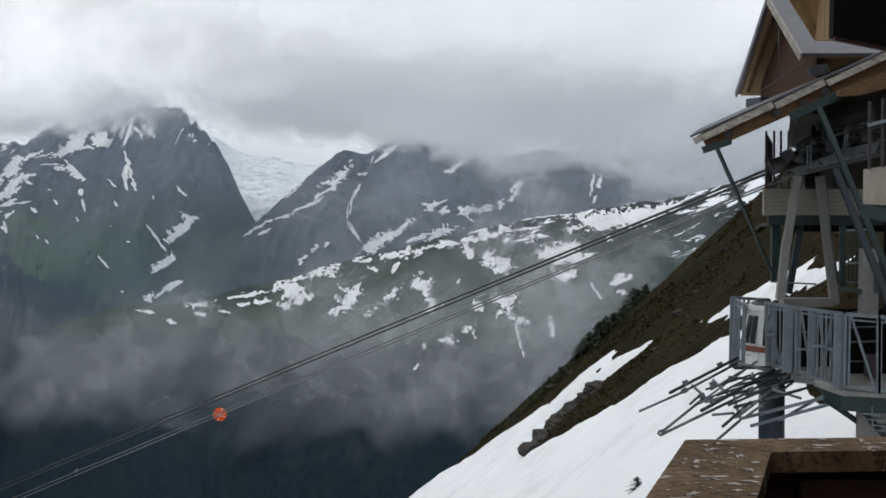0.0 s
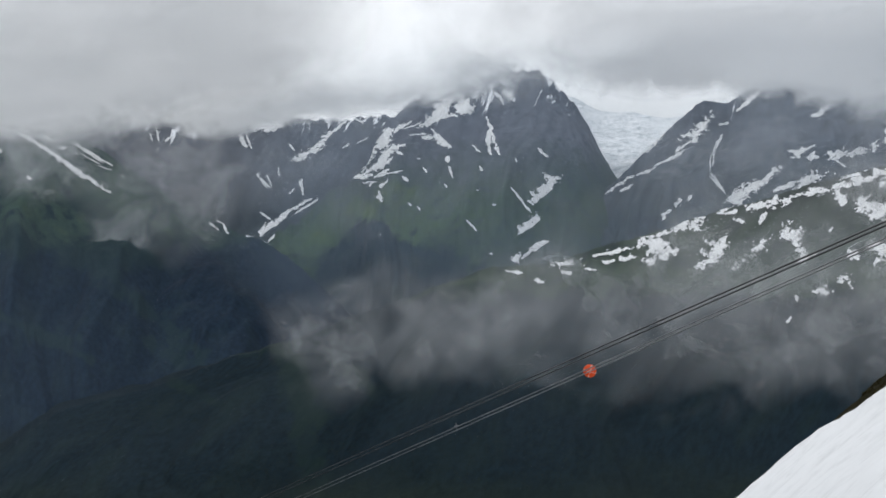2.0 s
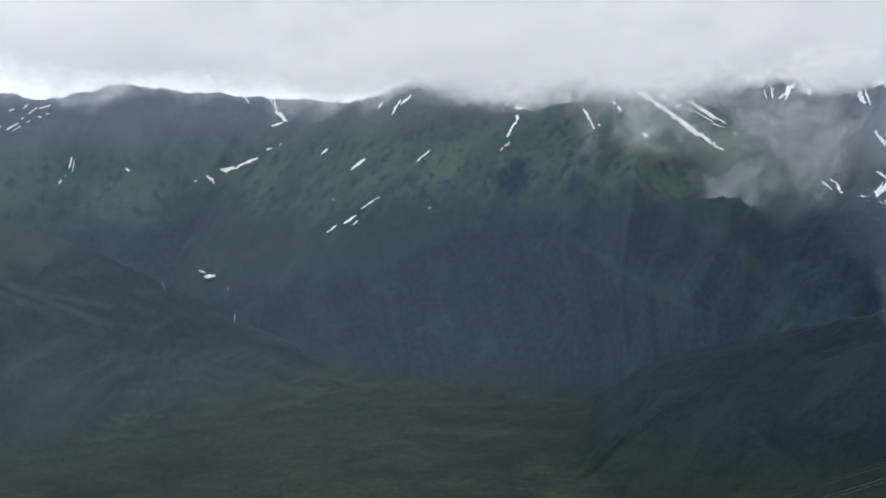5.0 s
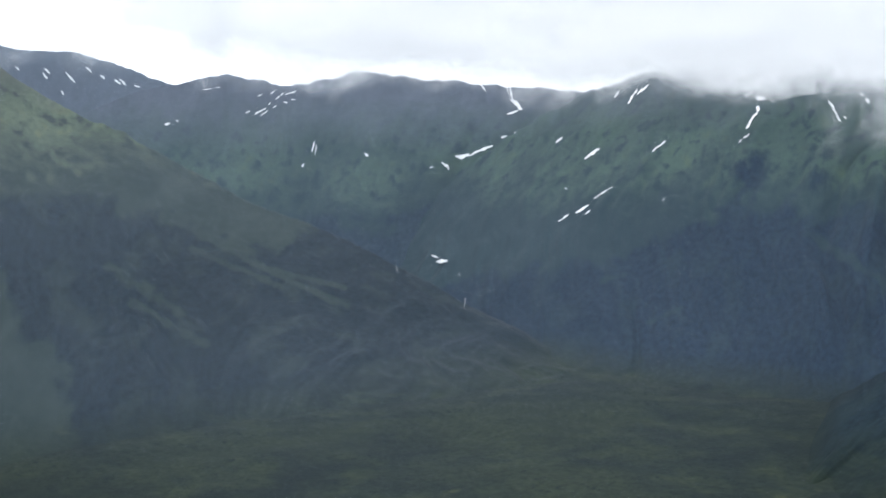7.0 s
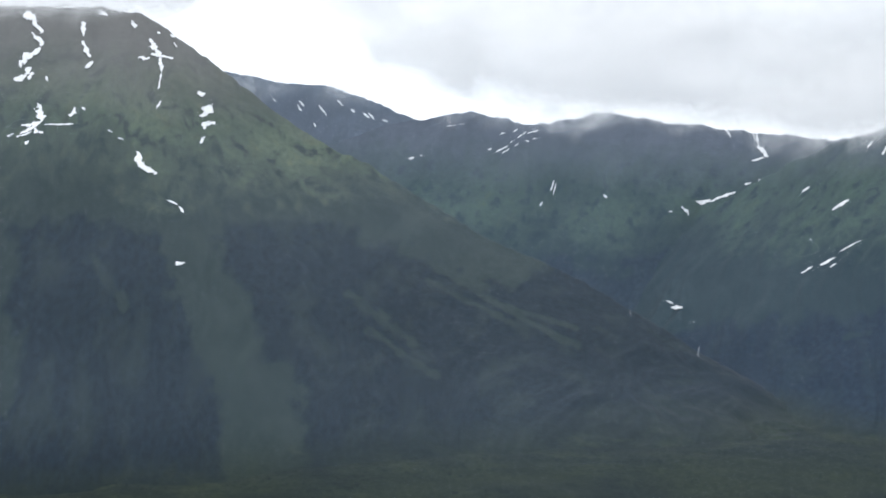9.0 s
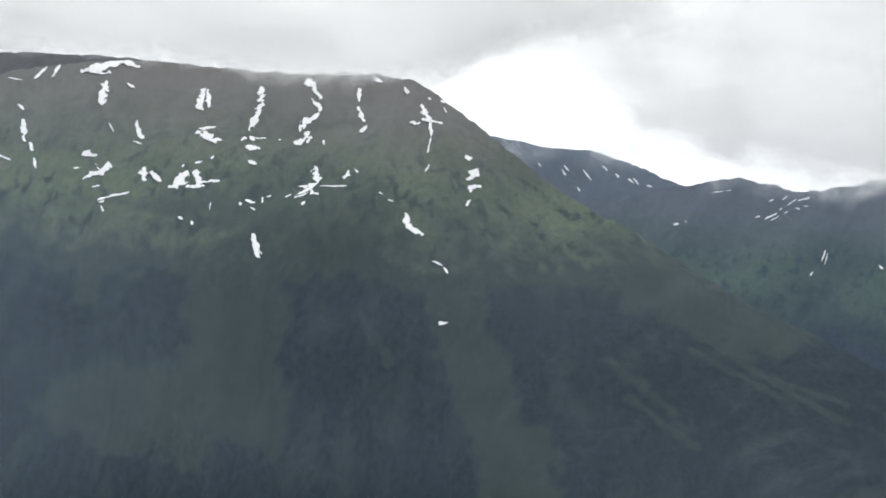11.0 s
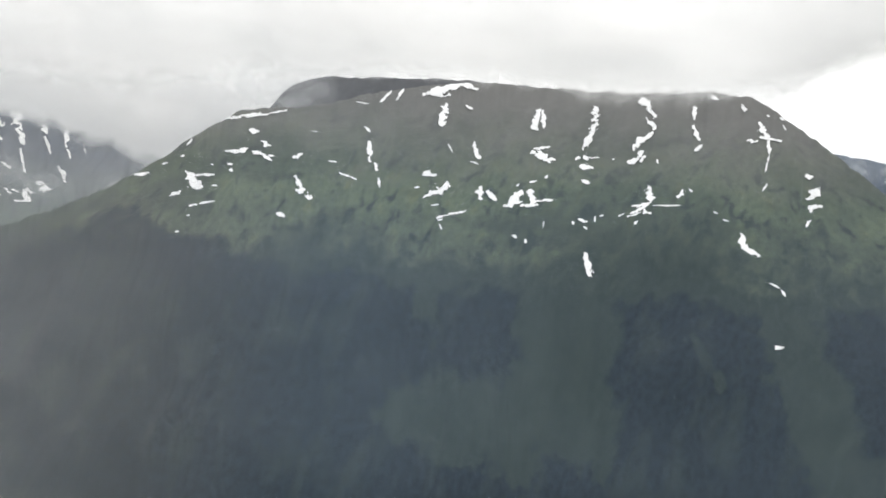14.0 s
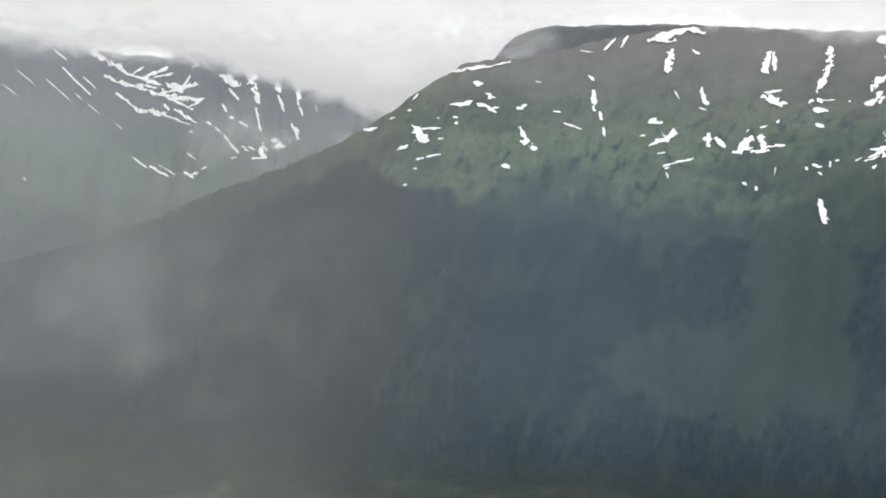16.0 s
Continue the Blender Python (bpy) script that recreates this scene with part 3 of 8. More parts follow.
CLOUD = cloud_material("cloud_vapour", (0.93, 0.935, 0.94), 420.0)
MIST = cloud_material("thin_mist", (0.93, 0.95, 0.97), 220.0)
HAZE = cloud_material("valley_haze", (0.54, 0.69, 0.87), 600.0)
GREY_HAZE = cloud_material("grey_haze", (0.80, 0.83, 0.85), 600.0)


def vapour(name, label, b, r, away, density, mat):
    """A lumpy sheet of vapour, cut away where it is thinner than the eye can see."""
    pts = polar(b, r, away)
    density = np.clip(density - 0.012, 0, 1)
    seen = density > 0.0015
    keep = seen[:-1, :-1] | seen[1:, :-1] | seen[1:, 1:] | seen[:-1, 1:]
    me = grid_mesh(name, pts, mat, keep)
    layer = me.attributes.new("thickness", "FLOAT", "POINT")
    layer.data.foreach_set("value", np.clip(density, 0, 1).astype(np.float32).ravel())
    return tagged(new(name, me), label, "cloud", kind="structure")


def cloud_bank(base, top, away, seed, soft=1.3, ragged=0.8, most=1.15, name="cloud_bank", label="grey cloud bank wrapped round the summits", step=0.14, thin=0.5, gaps=()):
    """Cloud that hangs down to a ragged base (bearing, rise) and goes on up into the overcast."""
    b0, b1 = base[0][0], base[-1][0]
    b, r = np.meshgrid(np.arange(b0, b1, step), np.arange(min(p[1] for p in base) - 2.0, top, step), indexing="ij")
    warp = 1.3 * flow(b / 3.4, r / 2.6, seed + 21, 3, 0.5)
    billow = np.abs(flow((b + warp) / 2.6, (r - warp) / 1.9, seed + 31, 4, 0.5))
    low = glide(b, base) + ragged * (flow((b + warp) / 4.6, r / 3.0, seed, 5, 0.45) + 0.9 * (billow - 0.4))
    density = most * smooth(0, soft, r - low) * (1 - thin * smooth(3.4, 6.8, r - low)) * smooth(top, top - 4.0, r)
    density = density * smooth(b0, b0 + 9, b) * smooth(b1, b1 - 9, b)
    density = density * np.clip(0.92 + 0.4 * fbm(b / 6.0, r / 3.0, seed + 7, 3, 0.4), 0, 1)
    for gb, gr, wide, high, share in gaps:
        density = density * (1 - share * smooth(1.0, 0.0, np.hypot((b - gb) / wide, (r - gr) / high) + 0.3 * warp / 1.3))
    return vapour(name, label, b, r, away + 30 * fbm(b / 6.0, r / 3.5, seed + 3, 2, 0.4), density, CLOUD)


def mist_wisp(bearing, rise, wide, high, away, most, seed, lean=0.0, calm=1.0, step=0.1):
    """A drifting scrap of mist: dense in its middle, drawn out into faint torn wisps."""
    wide, high = 1.35 * wide, 1.35 * high
    b, r = np.meshgrid(np.arange(bearing - wide, bearing + wide, step), np.arange(rise - high, rise + high, step), indexing="ij")
    u, w = (b - bearing) / wide, (r - rise - lean * (b - bearing)) / high
    d = np.sqrt(u * u + w * w)
    sway = 1.5 * flow(b / 4.0, r / 4.0, seed + 2, 3, 0.5)
    torn = calm * flow((b + sway) / 3.4, (r - 0.7 * sway) / 3.0, seed, 6, 0.55)
    wisp = flow((b + 1.4 * sway) / 1.5, (r + sway) / 1.9, seed + 5, 5, 0.55)
    body = np.clip(0.95 - d + 0.8 * torn, 0, 1)
    density = most * 0.92 * body**1.15 * np.clip(0.85 + 0.25 * calm * wisp + 0.35 * torn, 0.05, 1.4) * smooth(1.0, 0.5, d)
    return vapour("mist_wisp", "thin grey mist drifting before the mountains", b, r, away + 0 * b, density, MIST)


# overcast that swallows the summits, nearer and farther layers
cloud_bank([(-32, 1.6), (-12, 1.6), (-7, 1.5), (-3, 2.0), (0, 2.6), (3, 3.2), (6, 3.4), (9, 3.7), (13, 4.3), (16.5, 4.2), (20, 3.1), (26, 3.0), (34, 2.6), (44, 3.2), (56, 4.2)], 16, 3050, 7, soft=1.3, ragged=0.8, thin=0.85, gaps=[(18, 7.5, 11.0, 4.6, 0.85)])
cloud_bank([(17, 5.0), (27, 3.6), (33, 2.7), (39, 2.7), (44, 2.9), (50, 3.2), (57, 3.9), (62, 4.3), (66, 5.4), (70, 7.6), (80, 10.5)], 16, 2420, 17, soft=2.0, ragged=0.8, thin=0.3)
cloud_bank([(61, 11.0), (72, 9.6), (76, 8.0), (80, 7.4), (86, 7.75), (92, 8.0), (97, 7.6), (102, 6.9), (107, 6.6), (112, 6.3), (118, 6.1), (130, 6.1)], 17, 2350, 27, soft=1.3, ragged=0.6, thin=0.5, most=0.75)
cloud_bank([(67, 10.0), (74, 8.6), (78, 6.6), (84, 6.4), (92, 6.4), (98, 5.4), (104, 4.6), (112, 5.4), (130, 5.4)], 17, 3790, 57, soft=1.2, ragged=0.5, thin=0.35)
cloud_bank([(16, 6.0), (22, 4.2), (27, 3.0), (32, 2.5), (44, 2.6), (52, 2.8), (58, 3.3), (62, 4.2), (66, 6.0), (72, 10.0)], 16, 4880, 67, soft=2.2, ragged=0.8, thin=0.3)
cloud_bank([(88, 5.6), (97, 4.0), (101, 2.9), (104, 3.6), (107, 4.5), (112, 5.2), (118, 5.2), (130, 5.2)], 14, 3580, 37, soft=1.0, ragged=0.6)

# mist drifting below, scrap by scrap
mist_wisp(20.6, -6.2, 3.8, 2.8, 1500, 0.42, 205)
mist_wisp(9.0, -5.4, 14.0, 3.6, 1720, 0.14, 204, calm=0.6)
mist_wisp(16.6, -6.0, 4.5, 2.8, 1440, 0.20, 206)
mist_wisp(14.0, -5.9, 7.0, 3.2, 1560, 0.22, 211)
mist_wisp(14.5, -2.0, 7.0, 3.4, 1640, 0.05, 214, calm=0.8)
mist_wisp(3.0, -2.6, 9.0, 3.8, 1310, 0.15, 216, calm=0.8)
mist_wisp(7.0, -4.8, 8.0, 3.0, 1500, 0.28, 221)
mist_wisp(-1.5, -6.6, 6.5, 3.2, 1250, 0.36, 227)
mist_wisp(0.0, -4.0, 8.0, 3.8, 1440, 0.34, 231)
mist_wisp(-6.5, -2.0, 7.0, 3.6, 1380, 0.45, 241)
mist_wisp(27.5, 0.6, 4.5, 3.4, 2720, 0.45, 251, -0.3)
mist_wisp(33.0, 2.6, 6.0, 2.2, 2600, 0.5, 261)
mist_wisp(1.0, 0.4, 11.0, 3.0, 2700, 0.24, 271)
mist_wisp(-9.0, 1.6, 8.0, 2.6, 2600, 0.45, 276)
mist_wisp(107.0, 2.6, 4.5, 2.0, 3000, 0.26, 291)
mist_wisp(97.3, 7.4, 2.6, 1.1, 3020, 0.9, 299)
mist_wisp(68.5, 5.5, 4.5, 0.9, 4400, 0.7, 401)
mist_wisp(60.5, 4.4, 4.5, 0.8, 4100, 0.5, 411)
mist_wisp(115.0, -4.0, 7.0, 5.0, 1240, 0.15, 281, calm=0.8)
mist_wisp(13.0, 5.2, 3.2, 1.5, 2900, 0.85, 461)
mist_wisp(21.0, 1.4, 5.0, 3.4, 2820, 0.22, 301, calm=0.8)

mist_wisp(17.5, -5.6, 3.0, 2.6, 1480, 0.22, 421, 0.5)
mist_wisp(13.0, -5.4, 2.6, 2.4, 1520, 0.20, 431, -0.4)
mist_wisp(-5.0, -4.4, 7.0, 4.0, 1300, 0.34, 441, calm=0.6)
mist_wisp(-4.0, -8.0, 6.0, 3.0, 1100, 0.30, 451, calm=0.6)
mist_wisp(5.0, -7.4, 6.0, 3.0, 1150, 0.30, 471, calm=0.7)

# the valley's haze as tinted sheets round the eye, thicker towards the open end
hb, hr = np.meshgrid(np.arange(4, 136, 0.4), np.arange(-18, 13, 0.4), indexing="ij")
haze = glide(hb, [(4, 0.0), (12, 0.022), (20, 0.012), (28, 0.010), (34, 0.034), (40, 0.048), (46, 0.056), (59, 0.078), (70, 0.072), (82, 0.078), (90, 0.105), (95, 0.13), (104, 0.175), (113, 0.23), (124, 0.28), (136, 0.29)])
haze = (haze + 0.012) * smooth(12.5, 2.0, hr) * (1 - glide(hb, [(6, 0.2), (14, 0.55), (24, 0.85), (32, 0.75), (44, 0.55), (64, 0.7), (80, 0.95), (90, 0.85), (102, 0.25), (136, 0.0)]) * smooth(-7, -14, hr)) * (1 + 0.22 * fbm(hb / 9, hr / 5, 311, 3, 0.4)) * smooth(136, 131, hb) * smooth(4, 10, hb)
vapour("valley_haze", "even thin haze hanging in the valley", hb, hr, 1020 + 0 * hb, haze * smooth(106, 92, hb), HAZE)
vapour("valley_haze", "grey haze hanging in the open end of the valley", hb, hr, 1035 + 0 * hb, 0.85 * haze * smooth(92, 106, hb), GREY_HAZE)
qb, qr = np.meshgrid(np.arange(-26, 29, 0.4), np.arange(-7, 9, 0.4), indexing="ij")
far_haze = 0.17 * smooth(-26, -22, qb) * smooth(27.5, 21.5, qb) * smooth(-6.5, -2.5, qr) * smooth(8.5, 4.0, qr) * (1 + 0.3 * fbm(qb / 6, qr / 4, 331, 3, 0.4))
sb, sr = np.meshgrid(np.arange(96, 136, 0.4), np.arange(-8, 9, 0.4), indexing="ij")
side_haze = 0.16 * smooth(97, 104, sb) * smooth(136, 131, sb) * smooth(-7, -1, sr) * smooth(8.5, 5.0, sr) * (1 + 0.3 * fbm(sb / 6, sr / 4, 351, 3, 0.4))
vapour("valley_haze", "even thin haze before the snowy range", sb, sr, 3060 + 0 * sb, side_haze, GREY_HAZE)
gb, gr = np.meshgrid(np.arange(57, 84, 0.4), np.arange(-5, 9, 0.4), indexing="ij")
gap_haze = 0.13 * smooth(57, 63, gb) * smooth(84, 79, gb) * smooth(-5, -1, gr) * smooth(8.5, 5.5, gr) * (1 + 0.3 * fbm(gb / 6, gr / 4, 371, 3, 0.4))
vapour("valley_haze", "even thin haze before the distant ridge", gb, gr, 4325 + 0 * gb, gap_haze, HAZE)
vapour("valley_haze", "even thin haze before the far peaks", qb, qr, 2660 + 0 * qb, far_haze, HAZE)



# ---- snow lying on the far mountains ----
strokes = {}


def drift(m, b0, r0, b1, r1, wide):
    """A streak of old snow along a line on a face; streaks that touch melt into one patch."""
    strokes.setdefault(m.ob.name, (m, []))[1].append((b0, r0, b1, r1, wide))


fields = {}


def field(m, ring):
    """A broad patch of old snow inside an outline (bearing, rise)."""
    fields.setdefault(m.ob.name, []).append(ring)
    strokes.setdefault(m.ob.name, (m, []))


def lay_snow(m, lines, wild=1.0):
    """Turns the streaks on one mountain into ragged patches; the smallest stay together as scraps."""
    owner = list(range(len(lines)))

    def root(k):
        while owner[k] != k:
            k = owner[k]
        return k
    ends = np.array(lines).reshape(-1, 5)
    for i in range(len(lines)):
        for j in range(i):
            t = np.linspace(0, 1, 7)
            p = ends[i, :2] + t[:, None] * (ends[i, 2:4] - ends[i, :2])
            q = ends[j, :2] + t[:, None] * (ends[j, 2:4] - ends[j, :2])
            if np.hypot(*(p[:, None] - q[None]).transpose(2, 0, 1)).min() < 0.4 * (ends[i, 4] + ends[j, 4]):
                owner[root(i)] = root(j)
    groups = {}
    for k in range(len(lines)):
        groups.setdefault(root(k), []).append(lines[k])
    loose_verts, loose_faces = [], []
    groups = [(g, ()) for g in groups.values()] + [((), f) for f in fields.get(m.ob.name, ())]
    for group, ring in groups:
        g = np.array(group) if group else np.array([(*p, *p, 0.3) for p in ring])
        reach = g[:, 4].max()
        cell = 0.022
        b, r = np.meshgrid(np.arange(g[:, [0, 2]].min() - reach, g[:, [0, 2]].max() + reach, cell), np.arange(g[:, [1, 3]].min() - reach, g[:, [1, 3]].max() + reach, cell), indexing="ij")
        coarse, torn = fbm(b * 3.1, r * 3.1, 41, 4, 0.55), fbm(b * 9.0, r * 12.0, 47, 4, 0.6)
        side, lift = fbm(b * 5.5, r * 5.5, 53, 3, 0.5), fbm(b * 5.5, r * 5.5, 59, 3, 0.5)
        deep = np.full(b.shape, -9.0)
        for b0, r0, b1, r1, wide in group:
            bb, rr = b + 0.30 * wild * wide * side, r + 0.30 * wild * wide * lift
            e, f = b1 - b0, r1 - r0
            t = np.clip(((bb - b0) * e + (rr - r0) * f) / (e * e + f * f + 1e-9), 0, 1)
            half = (0.47 if wild > 0.8 else 0.35) * wide * (0.60 + 0.40 * np.sin(np.pi * t)) * (1 + 0.40 * wild * coarse + min(0.8 if wild > 1 else 0.5, 2.6 * wide) * torn)
            deep = np.maximum(deep, half - np.hypot(bb - b0 - t * e, rr - r0 - t * f))
        if ring:
            deep = inside(b + 0.05 * side, r + 0.05 * lift, list(ring)) + (0.11 * coarse + 0.20 * torn + 0.11 * fbm(b * 24.0, r * 30.0, 61, 3, 0.6)) * wild / 1.2 - (0.03 if wild > 1 else -0.01)
        seen = deep > 0
        keep = (seen[:-1, :-1].astype(int) + seen[1:, :-1] + seen[1:, 1:] + seen[:-1, 1:]) >= 3
        if keep.sum() < 3:
            continue
        pts = m.spot(b.ravel(), r.ravel(), 3.0).reshape(-1, 3)
        idx = np.arange(b.size).reshape(b.shape)
        quads = np.stack([idx[:-1, :-1], idx[1:, :-1], idx[1:, 1:], idx[:-1, 1:]], -1)
        left = {tuple(c) for c in np.argwhere(keep).tolist()}
        while left:
            piece, edge = [], [left.pop()]
            while edge:
                p, q = edge.pop()
                piece.append((p, q))
                for step in ((p + u, q + w) for u in (-1, 0, 1) for w in (-1, 0, 1)):
                    if step in left:
                        left.remove(step)
                        edge.append(step)
            cells = np.array(sorted(piece))
            used, flat = np.unique(quads[cells[:, 0], cells[:, 1]], return_inverse=True)
            verts, faces = pts[used], flat.reshape(-1, 4)
            if len(cells) < 80:
                loose_faces += (faces + len(loose_verts)).tolist()
                loose_verts += verts.tolist()
                continue
            me = bpy.data.meshes.new("snow_patch")
            me.from_pydata(verts, [], faces.tolist())
            me.materials.append(SNOW_FAR)
            tagged(new("snow_patch", me), "patch of old snow lying in a mountain gully", "snow patch", "snow patches on the mountains")
    if loose_verts:
        me = bpy.data.meshes.new("snow_scraps")
        me.from_pydata(loose_verts, [], loose_faces)
        me.materials.append(SNOW_FAR)
        tagged(new("snow_scraps", me), "small scattered scraps of melting snow", "snow", kind="stuff")


# fields of old snow with their own outlines
field(snow_shoulder, [(1.54, -2.71), (1.15, -2.09), (0.9, -2.22), (0.96, -2.47), (0.58, -2.41), (0.49, -2.73), (0.65, -3.06), (0.35, -3.31), (0.06, -3.57), (0.52, -3.86), (0.81, -3.7), (0.75, -3.3), (1.04, -2.97), (1.42, -2.83)])
field(snow_shoulder, [(4.68, -2.62), (4.05, -2.76), (3.67, -2.52), (3.68, -3.07), (4.07, -3.52), (4.59, -3.95), (5.14, -3.86), (4.96, -3.62), (4.57, -3.45), (4.87, -3.29), (4.69, -3.1), (4.31, -3.16), (4.25, -2.88), (4.68, -2.79)])
field(snow_shoulder, [(2.68, -3.25), (2.16, -2.69), (1.91, -2.62), (1.92, -2.95), (2.43, -3.31), (2.94, -3.67), (3.46, -4.04), (3.32, -3.74), (2.86, -3.45)])
field(snow_shoulder, [(-1.73, -1.29), (-2.11, -1.05), (-2.47, -1.31), (-2.96, -1.5), (-3.2, -1.71), (-2.95, -2.07), (-2.7, -2.24), (-2.33, -2.06), (-2.17, -1.73), (-1.72, -1.92)])
field(snow_shoulder, [(-2.18, -3.17), (-2.68, -2.99), (-3.46, -3.15), (-3.28, -3.45), (-3.03, -3.56), (-3.15, -3.94), (-3.63, -4.15), (-4.0, -4.25), (-3.63, -4.32), (-3.14, -4.19), (-2.78, -3.88), (-2.42, -3.43)])
field(snow_shoulder, [(-0.91, -4.52), (-1.29, -4.28), (-1.4, -4.65), (-1.52, -5.03), (-1.15, -4.77), (-0.78, -4.69)])
field(snow_shoulder, [(-4.07, -1.23), (-4.56, -0.95), (-5.41, -0.65), (-6.13, -0.8), (-5.89, -1.16), (-6.6, -1.3), (-6.48, -1.54), (-5.75, -1.65), (-5.39, -1.52), (-4.9, -1.87), (-4.79, -1.5), (-4.31, -1.44)])
field(snow_shoulder, [(-4.53, -2.23), (-5.02, -1.95), (-5.75, -1.89), (-5.86, -2.27), (-5.49, -2.63), (-5.13, -2.5)])
field(snow_shoulder, [(-5.2, 0.46), (-6.64, 0.61), (-8.54, 0.84), (-10.41, 1.06), (-10.41, 0.65), (-8.53, -0.01), (-7.34, -0.22), (-6.39, -0.19), (-5.66, -0.29), (-5.3, -0.16), (-6.15, 0.14), (-5.43, 0.26)])
field(snow_shoulder, [(11.74, -3.47), (11.11, -3.29), (10.49, -3.26), (9.99, -3.51), (10.62, -3.56), (11.25, -3.56)])
field(snow_shoulder, [(6.04, -2.07), (5.4, -1.72), (4.64, -1.54), (4.47, -1.74), (4.91, -2.11), (4.54, -2.24), (5.29, -2.17), (5.8, -2.33)])
field(snow_shoulder, [(7.31, -2.36), (6.69, -2.48), (6.07, -2.75), (6.45, -2.99), (6.08, -3.26), (6.84, -3.33), (7.13, -2.92), (7.58, -2.71)])
field(glacier_range, [(5.55, 1.81), (4.91, 2.24), (4.4, 2.52), (4.01, 2.88), (4.1, 2.39), (4.54, 1.9), (4.8, 1.66), (5.18, 1.49), (5.05, 1.79)])
field(glacier_range, [(3.75, -1.14), (3.36, -0.64), (2.72, -0.34), (2.09, -0.06), (1.72, -0.19), (2.1, -0.56), (2.62, -0.92), (3.13, -1.23)])
field(glacier_range, [(1.71, 0.06), (1.33, 0.42), (1.08, 0.29), (1.47, -0.07), (1.85, -0.31)])
field(glacier_range, [(-0.56, 1.11), (-0.8, 0.98), (-1.54, 0.88), (-2.41, 1.1), (-3.02, 1.15), (-2.52, 0.8), (-1.53, 0.53), (-0.91, 0.48), (-0.67, 0.73)])
field(glacier_range, [(0.98, -0.72), (0.47, -0.23), (-0.16, 0.13), (-0.4, -0.13), (-0.78, -0.02), (-0.27, -0.43), (0.49, -0.81)])
field(glacier_range, [(6.98, 1.72), (6.55, 2.09), (6.03, 2.57), (5.78, 2.56), (6.17, 1.95), (6.69, 1.39), (7.07, 1.28)])
field(green_peak, [(16.69, 3.1), (16.18, 3.7), (15.8, 4.11), (15.3, 4.35), (15.11, 4.29), (15.27, 3.93), (15.52, 3.69), (15.58, 3.44), (15.21, 3.36), (16.07, 3.21), (16.45, 2.9), (16.94, 2.91)])
field(green_peak, [(15.28, 3.68), (15.11, 4.1), (14.7, 4.09), (14.47, 3.67), (14.6, 3.42), (14.9, 3.35), (15.21, 3.51)])
field(green_peak, [(16.95, 2.56), (16.46, 2.65), (16.1, 2.54), (15.82, 2.22), (15.63, 1.96), (15.87, 2.04), (16.23, 2.3), (16.59, 2.41)])
field(green_peak, [(18.79, 1.67), (18.41, 2.15), (17.56, 2.26), (18.06, 1.9), (18.44, 1.42), (18.57, 1.13), (18.93, 1.07), (19.41, 0.96), (19.16, 1.32), (18.85, 1.43)])
field(green_peak, [(18.63, 2.6), (18.26, 2.93), (18.02, 2.88), (18.23, 2.4), (18.48, 2.11), (18.77, 2.04), (18.96, 2.17)])
field(green_peak, [(19.39, 1.69), (18.89, 2.17), (18.83, 1.92), (19.28, 1.32), (19.65, 1.09)])
field(green_peak, [(12.13, -0.25), (11.81, -0.31), (11.7, 0.11), (11.37, 0.03), (11.48, 0.61), (11.11, 0.34), (10.74, 0.46), (11.13, -0.03), (11.51, -0.39), (11.9, -0.71)])
field(green_peak, [(12.17, -1.37), (11.91, -1.13), (11.85, -1.39), (12.18, -1.63), (12.56, -1.94), (12.86, -1.98), (12.68, -1.73), (12.3, -1.62)])
field(green_peak, [(13.11, -3.22), (12.97, -3.02), (12.67, -2.93), (12.81, -3.28)])
field(far_range, [(22.55, 1.76), (22.07, 2.11), (21.6, 2.35), (21.11, 2.82), (20.76, 2.93), (20.89, 2.57), (21.37, 2.22), (21.85, 1.87), (22.28, 1.71)])
field(far_range, [(24.54, 3.47), (23.62, 3.65), (22.83, 3.54), (22.95, 3.21), (23.76, 3.05), (24.32, 3.28)])
drift(snow_shoulder, 2.75, -1.39, 0.74, -1.05, 0.35)
drift(snow_shoulder, 0.74, -0.95, -0.76, -0.74, 0.23)
drift(snow_shoulder, -0.76, -0.69, -1.75, -0.57, 0.23)
drift(snow_shoulder, -1.75, -0.62, -2.74, -0.25, 0.29)
drift(snow_shoulder, -2.50, -0.15, -2.99, -0.09, 0.41)
drift(snow_shoulder, -2.74, -0.25, -4.46, -0.01, 0.14)
drift(snow_shoulder, -1.63, -0.37, -2.00, -0.30, 0.35)
drift(snow_shoulder, -3.21, -4.19, -3.59, -5.80, 0.12)
drift(snow_shoulder, -2.41, -3.85, -2.56, -3.90, 0.29)
drift(snow_shoulder, -1.38, -3.35, -1.67, -3.78, 0.35)
drift(snow_shoulder, -0.02, -5.05, -0.52, -5.08, 0.35)
drift(snow_shoulder, -3.12, 0.28, -5.20, 0.51, 0.14)
drift(snow_shoulder, -4.80, -4.09, -4.88, -4.96, 0.23)
drift(snow_shoulder, -7.48, -2.47, -8.25, -2.20, 0.41)
drift(snow_shoulder, -7.76, -2.92, -8.12, -2.97, 0.23)
drift(snow_shoulder, 9.48, -3.15, 7.58, -2.86, 0.14)
drift(snow_shoulder, 7.58, -2.86, 6.81, -2.48, 0.23)
drift(snow_shoulder, 6.81, -2.48, 6.05, -2.20, 0.23)
drift(snow_shoulder, 6.96, -3.05, 6.08, -3.21, 0.46)
drift(snow_shoulder, 6.59, -3.44, 5.82, -2.96, 0.29)
drift(snow_shoulder, 8.35, -3.39, 7.72, -3.28, 0.23)
drift(snow_shoulder, 7.22, -3.42, 6.85, -3.63, 0.29)
